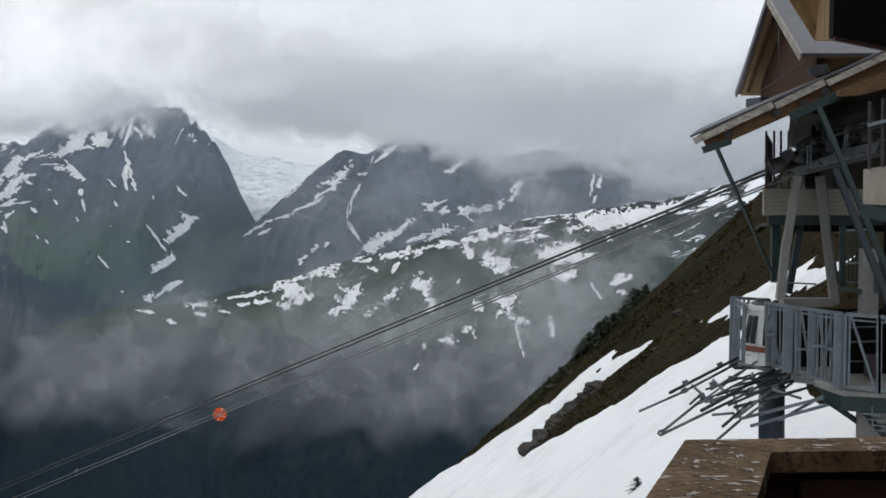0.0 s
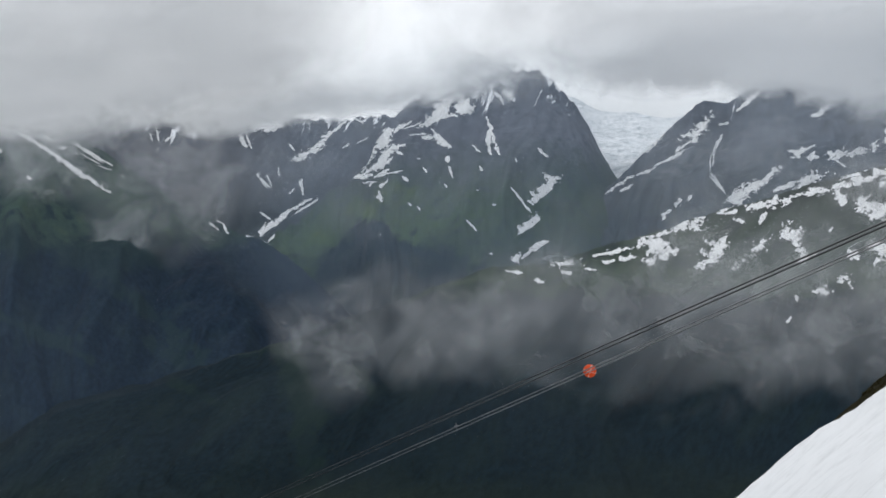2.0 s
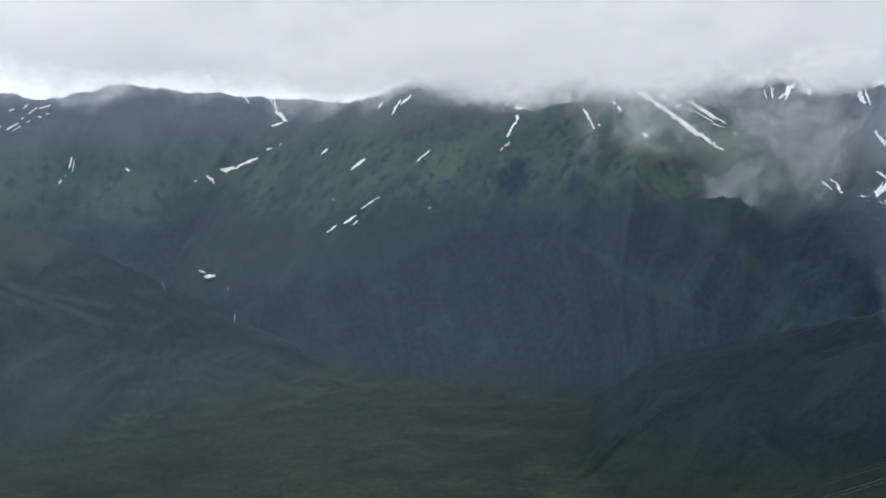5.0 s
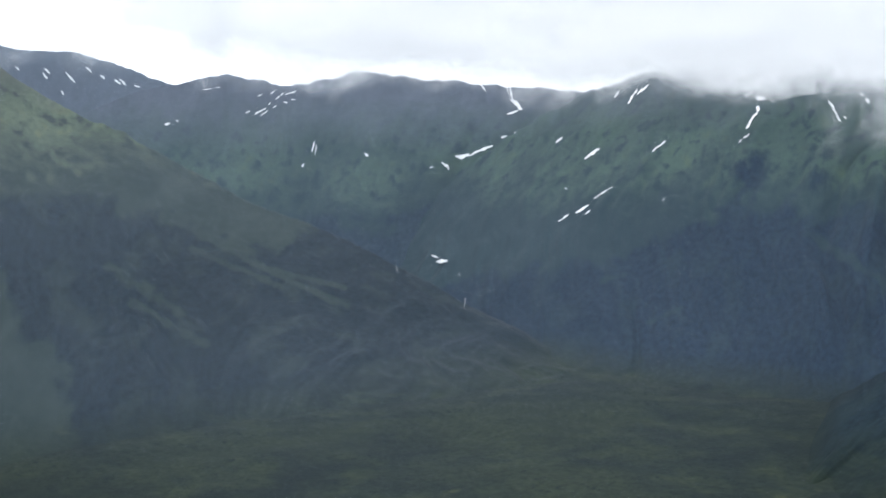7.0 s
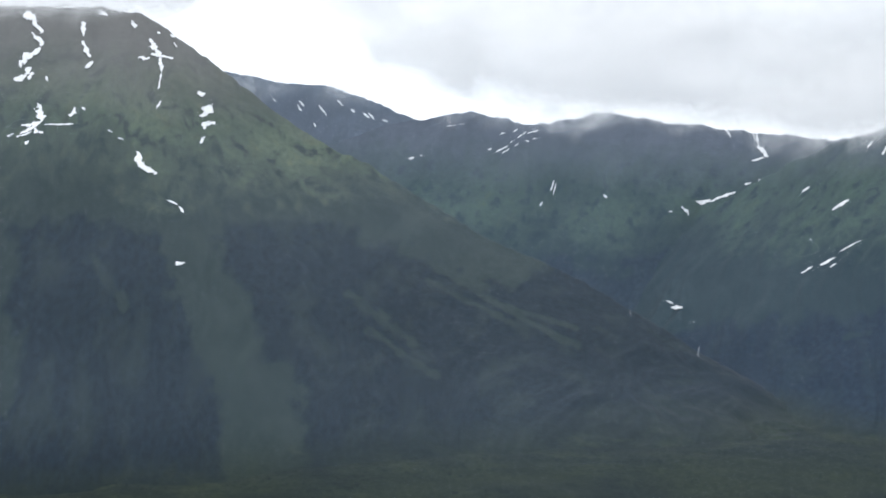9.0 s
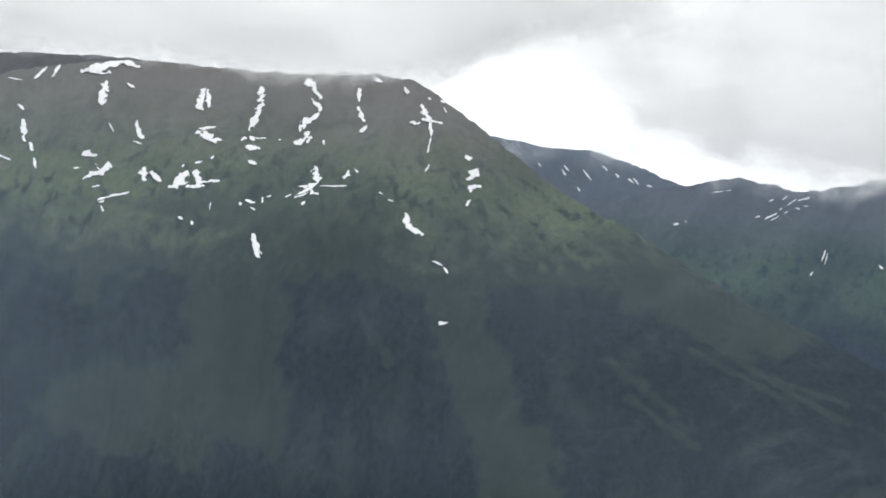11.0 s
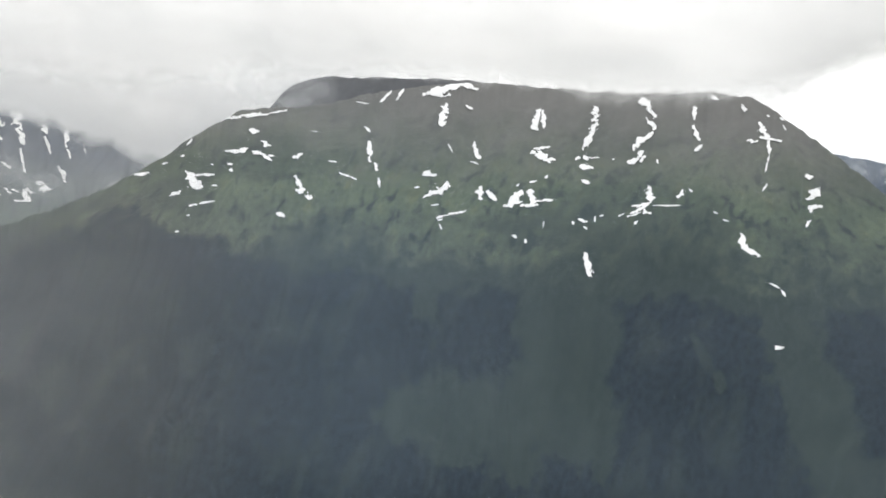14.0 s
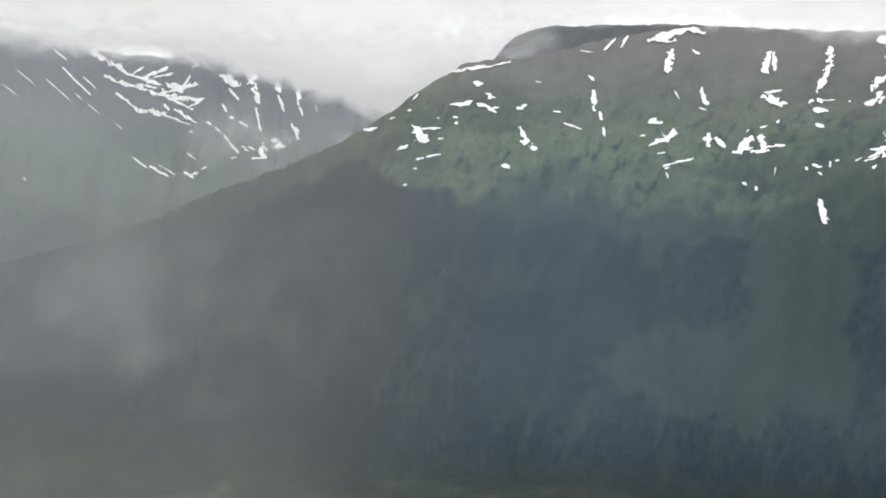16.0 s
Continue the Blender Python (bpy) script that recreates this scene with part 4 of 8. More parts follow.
drift(snow_shoulder, 3.39, -1.77, 3.02, -1.99, 0.20)
drift(snow_shoulder, 2.27, -2.06, 2.01, -1.69, 0.20)
drift(snow_shoulder, 0.86, -5.23, 0.79, -5.48, 0.26)
drift(snow_shoulder, 13.37, -3.66, 12.63, -3.79, 0.14)
drift(snow_shoulder, 12.14, -4.13, 11.77, -4.22, 0.23)
drift(snow_shoulder, 10.88, -3.80, 10.51, -3.94, 0.17)
drift(snow_shoulder, 9.87, -3.71, 9.37, -3.80, 0.14)
drift(snow_shoulder, 9.11, -3.49, 8.61, -3.43, 0.14)
drift(snow_shoulder, 4.02, -1.56, 3.13, -1.53, 0.17)
drift(snow_shoulder, -1.00, -0.90, -1.24, -1.28, 0.41)
drift(snow_shoulder, -0.59, -2.51, -0.72, -2.39, 0.17)
drift(snow_shoulder, 1.26, -6.34, 1.13, -6.10, 0.23)
drift(snow_shoulder, -3.97, -0.24, -4.00, -0.79, 0.12)
drift(snow_shoulder, -6.89, 1.14, -7.05, 1.82, 0.20)
drift(snow_shoulder, -6.58, -2.53, -7.04, -3.27, 0.12)
drift(snow_shoulder, 3.76, -1.39, 3.43, -1.15, 0.35)
drift(glacier_range, -3.02, 1.15, -3.53, 2.00, 0.17)
drift(glacier_range, 7.32, 1.31, 7.24, 1.66, 0.23)
drift(glacier_range, 4.16, 0.51, 4.03, 1.26, 0.12)
drift(glacier_range, 4.03, 1.26, 3.67, 1.85, 0.14)
drift(glacier_range, 4.21, 0.21, 3.69, -0.64, 0.12)
drift(glacier_range, 5.76, -1.08, 5.56, -0.91, 0.29)
drift(glacier_range, 6.15, -1.44, 6.02, -1.32, 0.23)
drift(glacier_range, 0.08, 0.63, -0.30, 0.74, 0.26)
drift(glacier_range, 0.70, 0.70, 0.39, 1.02, 0.29)
drift(green_peak, 19.89, 0.85, 19.58, 0.91, 0.26)
drift(green_peak, 19.42, 0.88, 19.15, 0.95, 0.26)
drift(green_peak, 19.27, 0.46, 19.12, 0.58, 0.17)
drift(green_peak, 19.01, 0.82, 18.38, 1.12, 0.23)
drift(green_peak, 18.79, 0.45, 18.47, 0.61, 0.20)
drift(green_peak, 18.90, -0.04, 18.74, -0.19, 0.26)
drift(green_peak, 12.99, 0.08, 12.16, -1.05, 0.12)
drift(green_peak, 12.66, -3.14, 12.09, -2.70, 0.17)
drift(green_peak, 12.22, -2.70, 11.63, -2.40, 0.26)
drift(green_peak, 15.77, 1.60, 15.70, 1.35, 0.26)
drift(green_peak, 16.76, 1.13, 16.72, 0.93, 0.23)
drift(green_peak, 13.87, 3.16, 13.43, 1.53, 0.26)
drift(green_peak, 13.89, 2.49, 13.83, 1.67, 0.26)
drift(green_peak, 13.09, 4.38, 12.61, 3.87, 0.41)
drift(green_peak, 13.46, 4.26, 13.10, 3.88, 0.29)
drift(green_peak, 11.69, 1.74, 11.33, 1.35, 0.23)
drift(green_peak, 15.01, -1.28, 14.59, -1.79, 0.12)
drift(green_peak, 17.62, 0.78, 17.51, 0.61, 0.20)
drift(far_range, 24.17, -1.43, 22.87, -0.52, 0.32)
drift(far_range, 22.87, -0.52, 21.81, 0.05, 0.20)
drift(far_range, 24.75, -1.52, 23.85, -1.85, 0.23)
drift(far_range, 23.85, -1.85, 23.37, -1.39, 0.26)
drift(far_range, 24.13, -0.47, 23.69, -0.80, 0.14)
drift(far_range, 24.79, 2.95, 24.54, 2.40, 0.29)
drift(far_range, 22.36, 0.80, 22.14, 0.43, 0.20)
drift(far_range, 24.18, 1.20, 23.63, 0.59, 0.14)
# green dome
drift(green_dome, 91.35, 7.55, 89.64, 8.17, 0.30)
drift(green_dome, 90.98, 7.58, 90.23, 7.59, 0.20)
drift(green_dome, 90.02, 8.25, 88.99, 7.97, 0.18)
drift(green_dome, 90.33, 7.18, 90.45, 6.30, 0.35)
drift(green_dome, 89.40, 7.20, 89.14, 7.07, 0.15)
drift(green_dome, 88.97, 5.58, 88.68, 4.95, 0.23)
drift(green_dome, 90.09, 5.45, 89.87, 5.12, 0.08)
drift(green_dome, 93.86, 5.93, 93.65, 5.79, 0.13)
drift(green_dome, 93.24, 7.09, 92.78, 7.62, 0.13)
drift(green_dome, 92.87, 7.86, 92.59, 8.20, 0.10)
drift(green_dome, 92.58, 7.21, 92.24, 7.73, 0.15)
drift(green_dome, 94.30, 7.03, 93.73, 6.97, 0.08)
drift(green_dome, 100.02, 5.85, 98.14, 6.21, 0.18)
drift(green_dome, 98.14, 6.21, 97.31, 6.43, 0.10)
drift(green_dome, 100.48, 5.62, 99.91, 5.91, 0.10)
drift(green_dome, 98.88, 5.42, 98.54, 5.37, 0.18)
drift(green_dome, 96.19, 5.62, 95.94, 5.56, 0.08)
drift(green_dome, 101.57, 4.51, 101.36, 4.82, 0.15)
drift(green_dome, 101.77, 4.03, 101.63, 4.07, 0.10)
drift(green_dome, 98.35, 4.98, 97.98, 4.81, 0.25)
drift(green_dome, 99.86, 4.44, 99.05, 4.45, 0.13)
drift(green_dome, 99.34, 4.50, 98.92, 4.61, 0.18)
drift(green_dome, 98.67, 4.51, 98.19, 4.40, 0.20)
drift(green_dome, 98.26, 4.40, 97.83, 4.14, 0.13)
drift(green_dome, 96.89, 4.41, 96.56, 4.55, 0.15)
drift(green_dome, 101.50, 3.41, 101.17, 3.02, 0.35)
drift(green_dome, 101.37, 3.25, 100.33, 3.35, 0.13)
drift(green_dome, 101.22, 2.77, 100.84, 2.92, 0.40)
drift(green_dome, 102.12, 2.29, 101.74, 2.49, 0.18)
drift(green_dome, 103.66, 3.06, 103.10, 3.23, 0.13)
drift(green_dome, 102.55, 3.61, 102.33, 3.72, 0.08)
drift(green_dome, 101.28, 1.92, 100.94, 2.00, 0.10)
drift(green_dome, 100.83, 2.05, 100.25, 2.19, 0.10)
drift(green_dome, 98.02, 4.37, 97.76, 4.39, 0.10)
drift(green_dome, 99.77, 3.86, 99.54, 3.88, 0.10)
drift(green_dome, 99.64, 3.63, 99.52, 3.59, 0.13)
drift(green_dome, 100.47, 3.80, 100.33, 3.79, 0.08)
drift(green_dome, 101.37, 1.50, 101.24, 1.54, 0.10)
drift(green_dome, 101.79, 0.77, 101.67, 0.76, 0.10)
drift(green_dome, 100.37, 2.89, 100.13, 2.91, 0.08)
drift(green_dome, 93.64, 5.32, 93.47, 4.47, 0.25)
drift(green_dome, 93.31, 4.38, 93.20, 4.11, 0.15)
drift(green_dome, 93.12, 3.74, 93.00, 3.38, 0.13)
drift(green_dome, 96.76, 3.53, 96.40, 2.89, 0.23)
drift(green_dome, 96.65, 2.95, 96.31, 2.97, 0.18)
drift(green_dome, 96.22, 2.73, 95.95, 2.70, 0.20)
drift(green_dome, 97.43, 1.90, 97.10, 1.73, 0.20)
drift(green_dome, 94.83, 3.87, 94.08, 3.63, 0.10)
drift(green_dome, 95.35, 4.33, 95.03, 4.35, 0.10)
drift(green_dome, 91.13, 4.08, 90.63, 4.07, 0.20)
drift(green_dome, 91.46, 3.43, 91.22, 3.45, 0.10)
drift(green_dome, 91.06, 3.01, 90.65, 3.21, 0.13)
drift(green_dome, 90.70, 3.21, 89.98, 3.66, 0.35)
drift(green_dome, 91.01, 4.14, 90.81, 4.23, 0.10)
drift(green_dome, 90.39, 2.18, 89.11, 2.56, 0.13)
drift(green_dome, 90.24, 1.88, 90.15, 1.69, 0.10)
drift(green_dome, 90.33, 2.05, 90.13, 2.12, 0.10)
drift(green_dome, 88.54, 3.60, 88.49, 3.10, 0.30)
drift(green_dome, 88.21, 3.45, 87.81, 3.15, 0.23)
drift(green_dome, 87.37, 2.92, 86.62, 3.12, 0.15)
drift(green_dome, 87.17, 3.01, 86.65, 3.55, 0.38)
drift(green_dome, 86.72, 2.96, 85.96, 3.01, 0.15)
drift(green_dome, 86.33, 3.64, 86.17, 3.05, 0.25)
drift(green_dome, 86.05, 3.20, 85.30, 3.28, 0.15)
drift(green_dome, 87.42, 2.87, 87.17, 2.93, 0.13)
drift(green_dome, 86.17, 7.16, 86.27, 6.41, 0.40)
drift(green_dome, 85.96, 7.10, 85.87, 6.48, 0.25)
drift(green_dome, 86.43, 5.27, 86.18, 5.38, 0.13)
drift(green_dome, 86.27, 5.50, 85.57, 5.62, 0.15)
drift(green_dome, 86.00, 5.34, 85.65, 4.99, 0.35)
drift(green_dome, 85.66, 5.06, 85.28, 5.06, 0.15)
drift(green_dome, 85.68, 4.23, 85.59, 4.37, 0.10)
drift(green_dome, 86.35, 3.99, 86.10, 4.08, 0.10)
drift(green_dome, 86.92, 3.78, 86.82, 3.89, 0.10)
drift(green_dome, 83.65, 7.41, 83.61, 6.74, 0.30)
drift(green_dome, 83.66, 6.74, 83.83, 6.10, 0.30)
drift(green_dome, 83.78, 6.23, 84.10, 5.64, 0.28)
drift(green_dome, 84.40, 5.17, 84.23, 5.23, 0.20)
drift(green_dome, 84.03, 5.34, 83.90, 5.15, 0.18)
drift(green_dome, 83.83, 5.25, 83.37, 5.28, 0.10)
drift(green_dome, 84.21, 4.85, 83.55, 4.81, 0.20)
drift(green_dome, 83.97, 4.26, 83.71, 4.15, 0.13)
drift(green_dome, 84.07, 4.26, 83.81, 4.10, 0.10)
drift(green_dome, 81.74, 7.84, 81.28, 7.79, 0.25)
drift(green_dome, 81.40, 7.73, 81.07, 7.20, 0.23)
drift(green_dome, 81.42, 7.11, 81.09, 6.75, 0.20)
drift(green_dome, 81.16, 7.00, 81.04, 6.63, 0.20)
drift(green_dome, 81.08, 6.45, 81.68, 6.02, 0.30)
drift(green_dome, 81.69, 6.17, 81.84, 5.76, 0.33)
drift(green_dome, 81.41, 5.69, 81.64, 5.42, 0.23)
drift(green_dome, 81.64, 5.32, 82.13, 5.20, 0.23)
drift(green_dome, 81.39, 5.44, 81.51, 5.23, 0.20)
drift(green_dome, 80.83, 5.32, 80.77, 5.17, 0.10)
drift(green_dome, 82.81, 5.21, 82.72, 5.24, 0.08)
drift(green_dome, 79.39, 7.71, 79.31, 7.14, 0.18)
drift(green_dome, 79.39, 6.89, 79.28, 6.69, 0.15)
drift(green_dome, 79.28, 6.72, 79.06, 6.31, 0.18)
drift(green_dome, 78.95, 6.06, 79.23, 5.80, 0.18)
drift(green_dome, 80.55, 8.22, 79.43, 8.33, 0.10)
drift(green_dome, 78.79, 8.11, 78.36, 8.05, 0.08)
drift(green_dome, 78.72, 8.26, 78.46, 8.07, 0.13)
drift(green_dome, 77.36, 7.85, 77.20, 7.63, 0.20)
drift(green_dome, 76.55, 7.09, 76.30, 6.68, 0.25)
drift(green_dome, 76.39, 6.48, 76.14, 6.54, 0.30)
drift(green_dome, 77.00, 6.31, 76.58, 6.32, 0.15)
drift(green_dome, 76.09, 6.45, 75.64, 6.37, 0.15)
drift(green_dome, 76.13, 6.37, 76.05, 5.75, 0.15)
drift(green_dome, 76.05, 5.75, 76.15, 5.25, 0.13)
drift(green_dome, 76.12, 5.26, 76.21, 5.05, 0.10)
drift(green_dome, 76.08, 4.51, 76.26, 4.21, 0.08)
drift(green_dome, 76.27, 7.47, 76.14, 7.38, 0.10)
drift(green_dome, 75.70, 7.37, 75.49, 7.26, 0.10)
drift(green_dome, 75.58, 7.06, 75.42, 6.87, 0.10)
drift(green_dome, 74.46, 4.94, 74.24, 4.90, 0.20)
drift(green_dome, 74.21, 4.31, 73.95, 4.17, 0.43)
drift(green_dome, 74.33, 3.95, 74.05, 4.07, 0.23)
drift(green_dome, 74.26, 3.61, 73.73, 3.64, 0.20)
drift(green_dome, 74.16, 3.47, 74.03, 3.72, 0.20)
drift(green_dome, 74.32, 2.82, 74.19, 3.07, 0.18)
drift(green_dome, 81.06, 4.13, 81.00, 3.45, 0.30)
drift(green_dome, 81.14, 3.29, 81.87, 2.90, 0.13)
drift(green_dome, 81.02, 3.40, 81.76, 3.21, 0.13)
drift(green_dome, 80.89, 3.31, 79.69, 3.38, 0.08)
drift(green_dome, 81.25, 3.09, 80.99, 2.93, 0.20)
drift(green_dome, 81.99, 2.74, 81.37, 2.98, 0.10)
drift(green_dome, 79.79, 3.77, 79.63, 4.03, 0.25)
drift(green_dome, 79.39, 4.17, 79.28, 4.02, 0.13)
drift(green_dome, 82.36, 2.75, 82.12, 2.89, 0.08)
drift(green_dome, 84.11, 2.49, 83.71, 2.44, 0.13)
drift(green_dome, 83.37, 2.66, 83.36, 2.46, 0.13)
drift(green_dome, 83.17, 2.72, 83.02, 2.78, 0.10)
drift(green_dome, 84.36, 2.40, 84.30, 2.25, 0.15)
drift(green_dome, 83.84, 2.18, 83.69, 2.09, 0.10)
drift(green_dome, 81.64, 2.46, 81.55, 2.57, 0.13)
drift(green_dome, 85.57, 2.35, 85.65, 2.02, 0.08)
drift(green_dome, 86.93, 1.59, 86.78, 1.50, 0.13)
drift(green_dome, 86.39, 1.42, 86.31, 1.30, 0.13)
drift(green_dome, 83.72, 0.95, 83.65, 0.58, 0.30)
drift(green_dome, 83.60, 0.63, 83.41, 0.09, 0.30)
drift(green_dome, 77.03, 2.17, 76.85, 1.61, 0.30)
drift(green_dome, 76.86, 1.73, 76.25, 1.37, 0.20)
drift(green_dome, 75.74, 0.25, 75.29, 0.08, 0.08)
drift(green_dome, 75.19, -0.01, 75.03, -0.25, 0.10)
drift(green_dome, 75.30, -2.50, 74.91, -2.47, 0.15)
drift(green_dome, 78.26, 3.20, 78.08, 3.11, 0.05)
drift(green_dome, 77.82, 2.88, 77.61, 2.79, 0.08)
drift(green_dome, 89.04, 4.77, 88.66, 4.67, 0.08)
drift(green_dome, 90.67, 2.71, 90.37, 2.78, 0.08)
# green peak
drift(green_peak, 16.26, 3.26, 15.26, 3.35, 0.13)
drift(green_peak, 17.29, 2.60, 16.54, 2.63, 0.15)
drift(green_peak, 17.56, 2.24, 18.32, 2.03, 0.15)
drift(green_peak, 17.90, 2.88, 17.51, 3.11, 0.20)
drift(green_peak, 19.26, 0.83, 19.76, 0.81, 0.18)
drift(green_peak, 19.01, 0.87, 18.50, 0.99, 0.18)
drift(green_peak, 18.50, 0.92, 17.74, 1.05, 0.10)
drift(green_peak, 19.52, 0.60, 18.90, 0.61, 0.15)
drift(green_peak, 18.78, 0.36, 18.58, 0.50, 0.20)
drift(green_peak, 17.76, 0.80, 17.57, 0.59, 0.18)
drift(green_peak, 17.95, 1.89, 17.71, 1.80, 0.18)
drift(green_peak, 17.09, 1.59, 16.92, 1.50, 0.10)
drift(green_peak, 16.79, 1.15, 16.68, 0.94, 0.18)
drift(green_peak, 15.69, 1.13, 15.52, 0.58, 0.10)
drift(green_peak, 13.83, 2.64, 13.79, 1.57, 0.18)
drift(green_peak, 13.36, 4.21, 13.09, 3.70, 0.15)
drift(green_peak, 14.58, 2.02, 14.23, 1.67, 0.13)
drift(green_peak, 14.31, 1.05, 14.22, 0.85, 0.15)
drift(green_peak, 12.72, 1.33, 12.67, 1.16, 0.10)
drift(green_peak, 13.33, 5.00, 12.98, 4.56, 0.20)
drift(green_peak, 10.90, 4.66, 10.63, 4.15, 0.15)
drift(green_peak, 12.95, -0.02, 12.14, -1.10, 0.10)
drift(green_peak, 11.79, -1.44, 12.68, -1.97, 0.18)
drift(green_peak, 12.30, -1.74, 12.80, -2.06, 0.13)
drift(green_peak, 11.47, -2.38, 12.10, -2.80, 0.20)
drift(green_peak, 12.22, -2.79, 12.60, -3.02, 0.10)
drift(green_peak, 14.99, -1.28, 14.60, -1.80, 0.10)
drift(green_peak, 12.24, -0.55, 12.01, -0.76, 0.15)
drift(green_peak, 17.20, -0.58, 17.04, -0.74, 0.08)
drift(green_peak, 17.57, -0.39, 17.45, -0.52, 0.10)
drift(green_peak, 15.91, 0.35, 15.79, 0.19, 0.10)
drift(green_peak, 13.85, -0.64, 13.67, -0.70, 0.10)
drift(green_peak, 14.07, -2.82, 13.95, -2.88, 0.10)
drift(green_peak, 14.56, 0.02, 14.41, 0.01, 0.08)
drift(green_peak, 18.89, -1.70, 18.85, -1.75, 0.05)
drift(green_peak, 18.91, 2.69, 19.45, 1.97, 0.15)
drift(green_peak, 18.38, 3.28, 18.90, 2.87, 0.15)
drift(green_peak, 19.74, 1.24, 19.35, 1.47, 0.13)
# far range
drift(far_range, 21.71, 2.02, 21.20, 2.24, 0.13)
drift(far_range, 20.13, 3.38, 20.78, 2.92, 0.20)
drift(far_range, 24.54, 3.00, 24.33, 2.36, 0.13)
drift(far_range, 23.90, 3.34, 23.41, 3.11, 0.13)
drift(far_range, 22.23, 0.75, 22.19, 0.24, 0.15)
drift(far_range, 23.24, 1.56, 23.17, 1.05, 0.10)
drift(far_range, 22.81, 0.28, 22.55, 0.51, 0.10)
drift(far_range, 30.27, 4.63, 30.08, 3.89, 0.18)
drift(far_range, 29.80, 4.37, 29.61, 3.50, 0.18)
drift(far_range, 30.06, 4.13, 30.00, 3.15, 0.13)
drift(far_range, 28.38, 3.44, 28.29, 2.82, 0.13)
drift(far_range, 28.04, 2.80, 27.78, 2.99, 0.15)
drift(far_range, 28.64, 3.20, 28.54, 2.83, 0.10)
drift(far_range, 21.57, -0.04, 22.61, -0.61, 0.13)
drift(far_range, 24.67, -1.51, 23.94, -1.80, 0.18)
drift(far_range, 23.94, -1.88, 23.37, -1.50, 0.15)
drift(far_range, 24.11, -0.46, 23.75, -0.80, 0.10)
drift(far_range, 24.14, 1.23, 23.80, 0.63, 0.15)
drift(far_range, 23.89, -0.92, 24.17, -1.41, 0.15)
drift(far_range, 19.75, 3.49, 19.38, 3.22, 0.13)
drift(far_range, 19.17, 2.58, 19.68, 2.36, 0.08)
drift(far_range, 25.86, 3.94, 24.88, 3.64, 0.15)
drift(far_range, 26.84, 4.23, 25.87, 3.89, 0.20)
# valley wall
drift(valley_wall, 34.33, 3.58, 32.37, 2.27, 0.15)
drift(valley_wall, 32.37, 2.27, 31.56, 1.62, 0.18)
drift(valley_wall, 31.56, 1.62, 30.52, 0.70, 0.18)
drift(valley_wall, 31.89, 2.94, 30.68, 1.99, 0.10)
drift(valley_wall, 31.63, 2.48, 30.81, 1.95, 0.08)
drift(valley_wall, 30.93, 1.91, 30.33, 1.68, 0.08)
drift(valley_wall, 32.39, 2.72, 32.15, 2.75, 0.15)
drift(valley_wall, 31.87, 2.49, 31.68, 2.44, 0.10)
drift(valley_wall, 33.73, 3.68, 33.63, 3.31, 0.25)
drift(valley_wall, 32.98, 3.28, 32.86, 3.03, 0.25)
drift(valley_wall, 36.40, 2.78, 36.08, 2.20, 0.13)
drift(valley_wall, 36.08, 2.16, 35.94, 1.91, 0.13)
drift(valley_wall, 35.78, 2.09, 35.69, 1.99, 0.13)
drift(valley_wall, 34.93, 2.83, 34.80, 2.58, 0.18)
drift(valley_wall, 35.15, 3.08, 35.02, 2.93, 0.10)
drift(valley_wall, 33.82, 1.56, 33.70, 1.45, 0.20)
drift(valley_wall, 39.39, 3.02, 39.07, 2.96, 0.23)
drift(valley_wall, 39.32, 2.64, 39.39, 2.31, 0.20)
drift(valley_wall, 39.43, 2.36, 39.81, 1.71, 0.15)
drift(valley_wall, 39.72, 1.46, 39.91, 1.31, 0.15)
drift(valley_wall, 40.15, 1.08, 40.00, 1.24, 0.08)
drift(valley_wall, 39.83, 3.09, 39.48, 3.31, 0.13)
drift(valley_wall, 26.34, -0.78, 25.96, -1.13, 0.13)
drift(valley_wall, 26.12, -0.55, 25.70, -0.95, 0.13)
drift(valley_wall, 25.77, -0.94, 25.54, -1.28, 0.18)
drift(valley_wall, 29.98, 1.49, 29.81, 1.33, 0.10)
drift(valley_wall, 29.86, 2.20, 29.70, 2.04, 0.13)
drift(valley_wall, 30.50, 2.92, 30.27, 2.66, 0.13)
# valley wall
drift(valley_wall, 46.78, 0.56, 46.16, 0.99, 0.15)
drift(valley_wall, 48.06, 1.28, 47.77, 1.50, 0.10)
drift(valley_wall, 43.85, 0.78, 43.28, 1.26, 0.10)
drift(valley_wall, 47.97, -2.21, 47.53, -1.90, 0.13)
drift(valley_wall, 47.21, -1.84, 46.69, -1.49, 0.13)
drift(valley_wall, 46.43, -1.22, 45.61, -0.70, 0.10)
drift(valley_wall, 46.84, -1.93, 46.58, -1.72, 0.08)
drift(valley_wall, 44.48, 3.54, 44.88, 2.94, 0.15)
drift(valley_wall, 45.23, 3.49, 45.44, 3.20, 0.10)
drift(valley_wall, 43.98, 3.72, 44.49, 3.30, 0.13)
drift(valley_wall, 47.70, -0.70, 47.60, -0.78, 0.05)
drift(valley_wall, 43.44, -1.37, 43.31, -1.25, 0.05)
drift(valley_wall, 47.97, 3.28, 47.21, 3.56, 0.23)
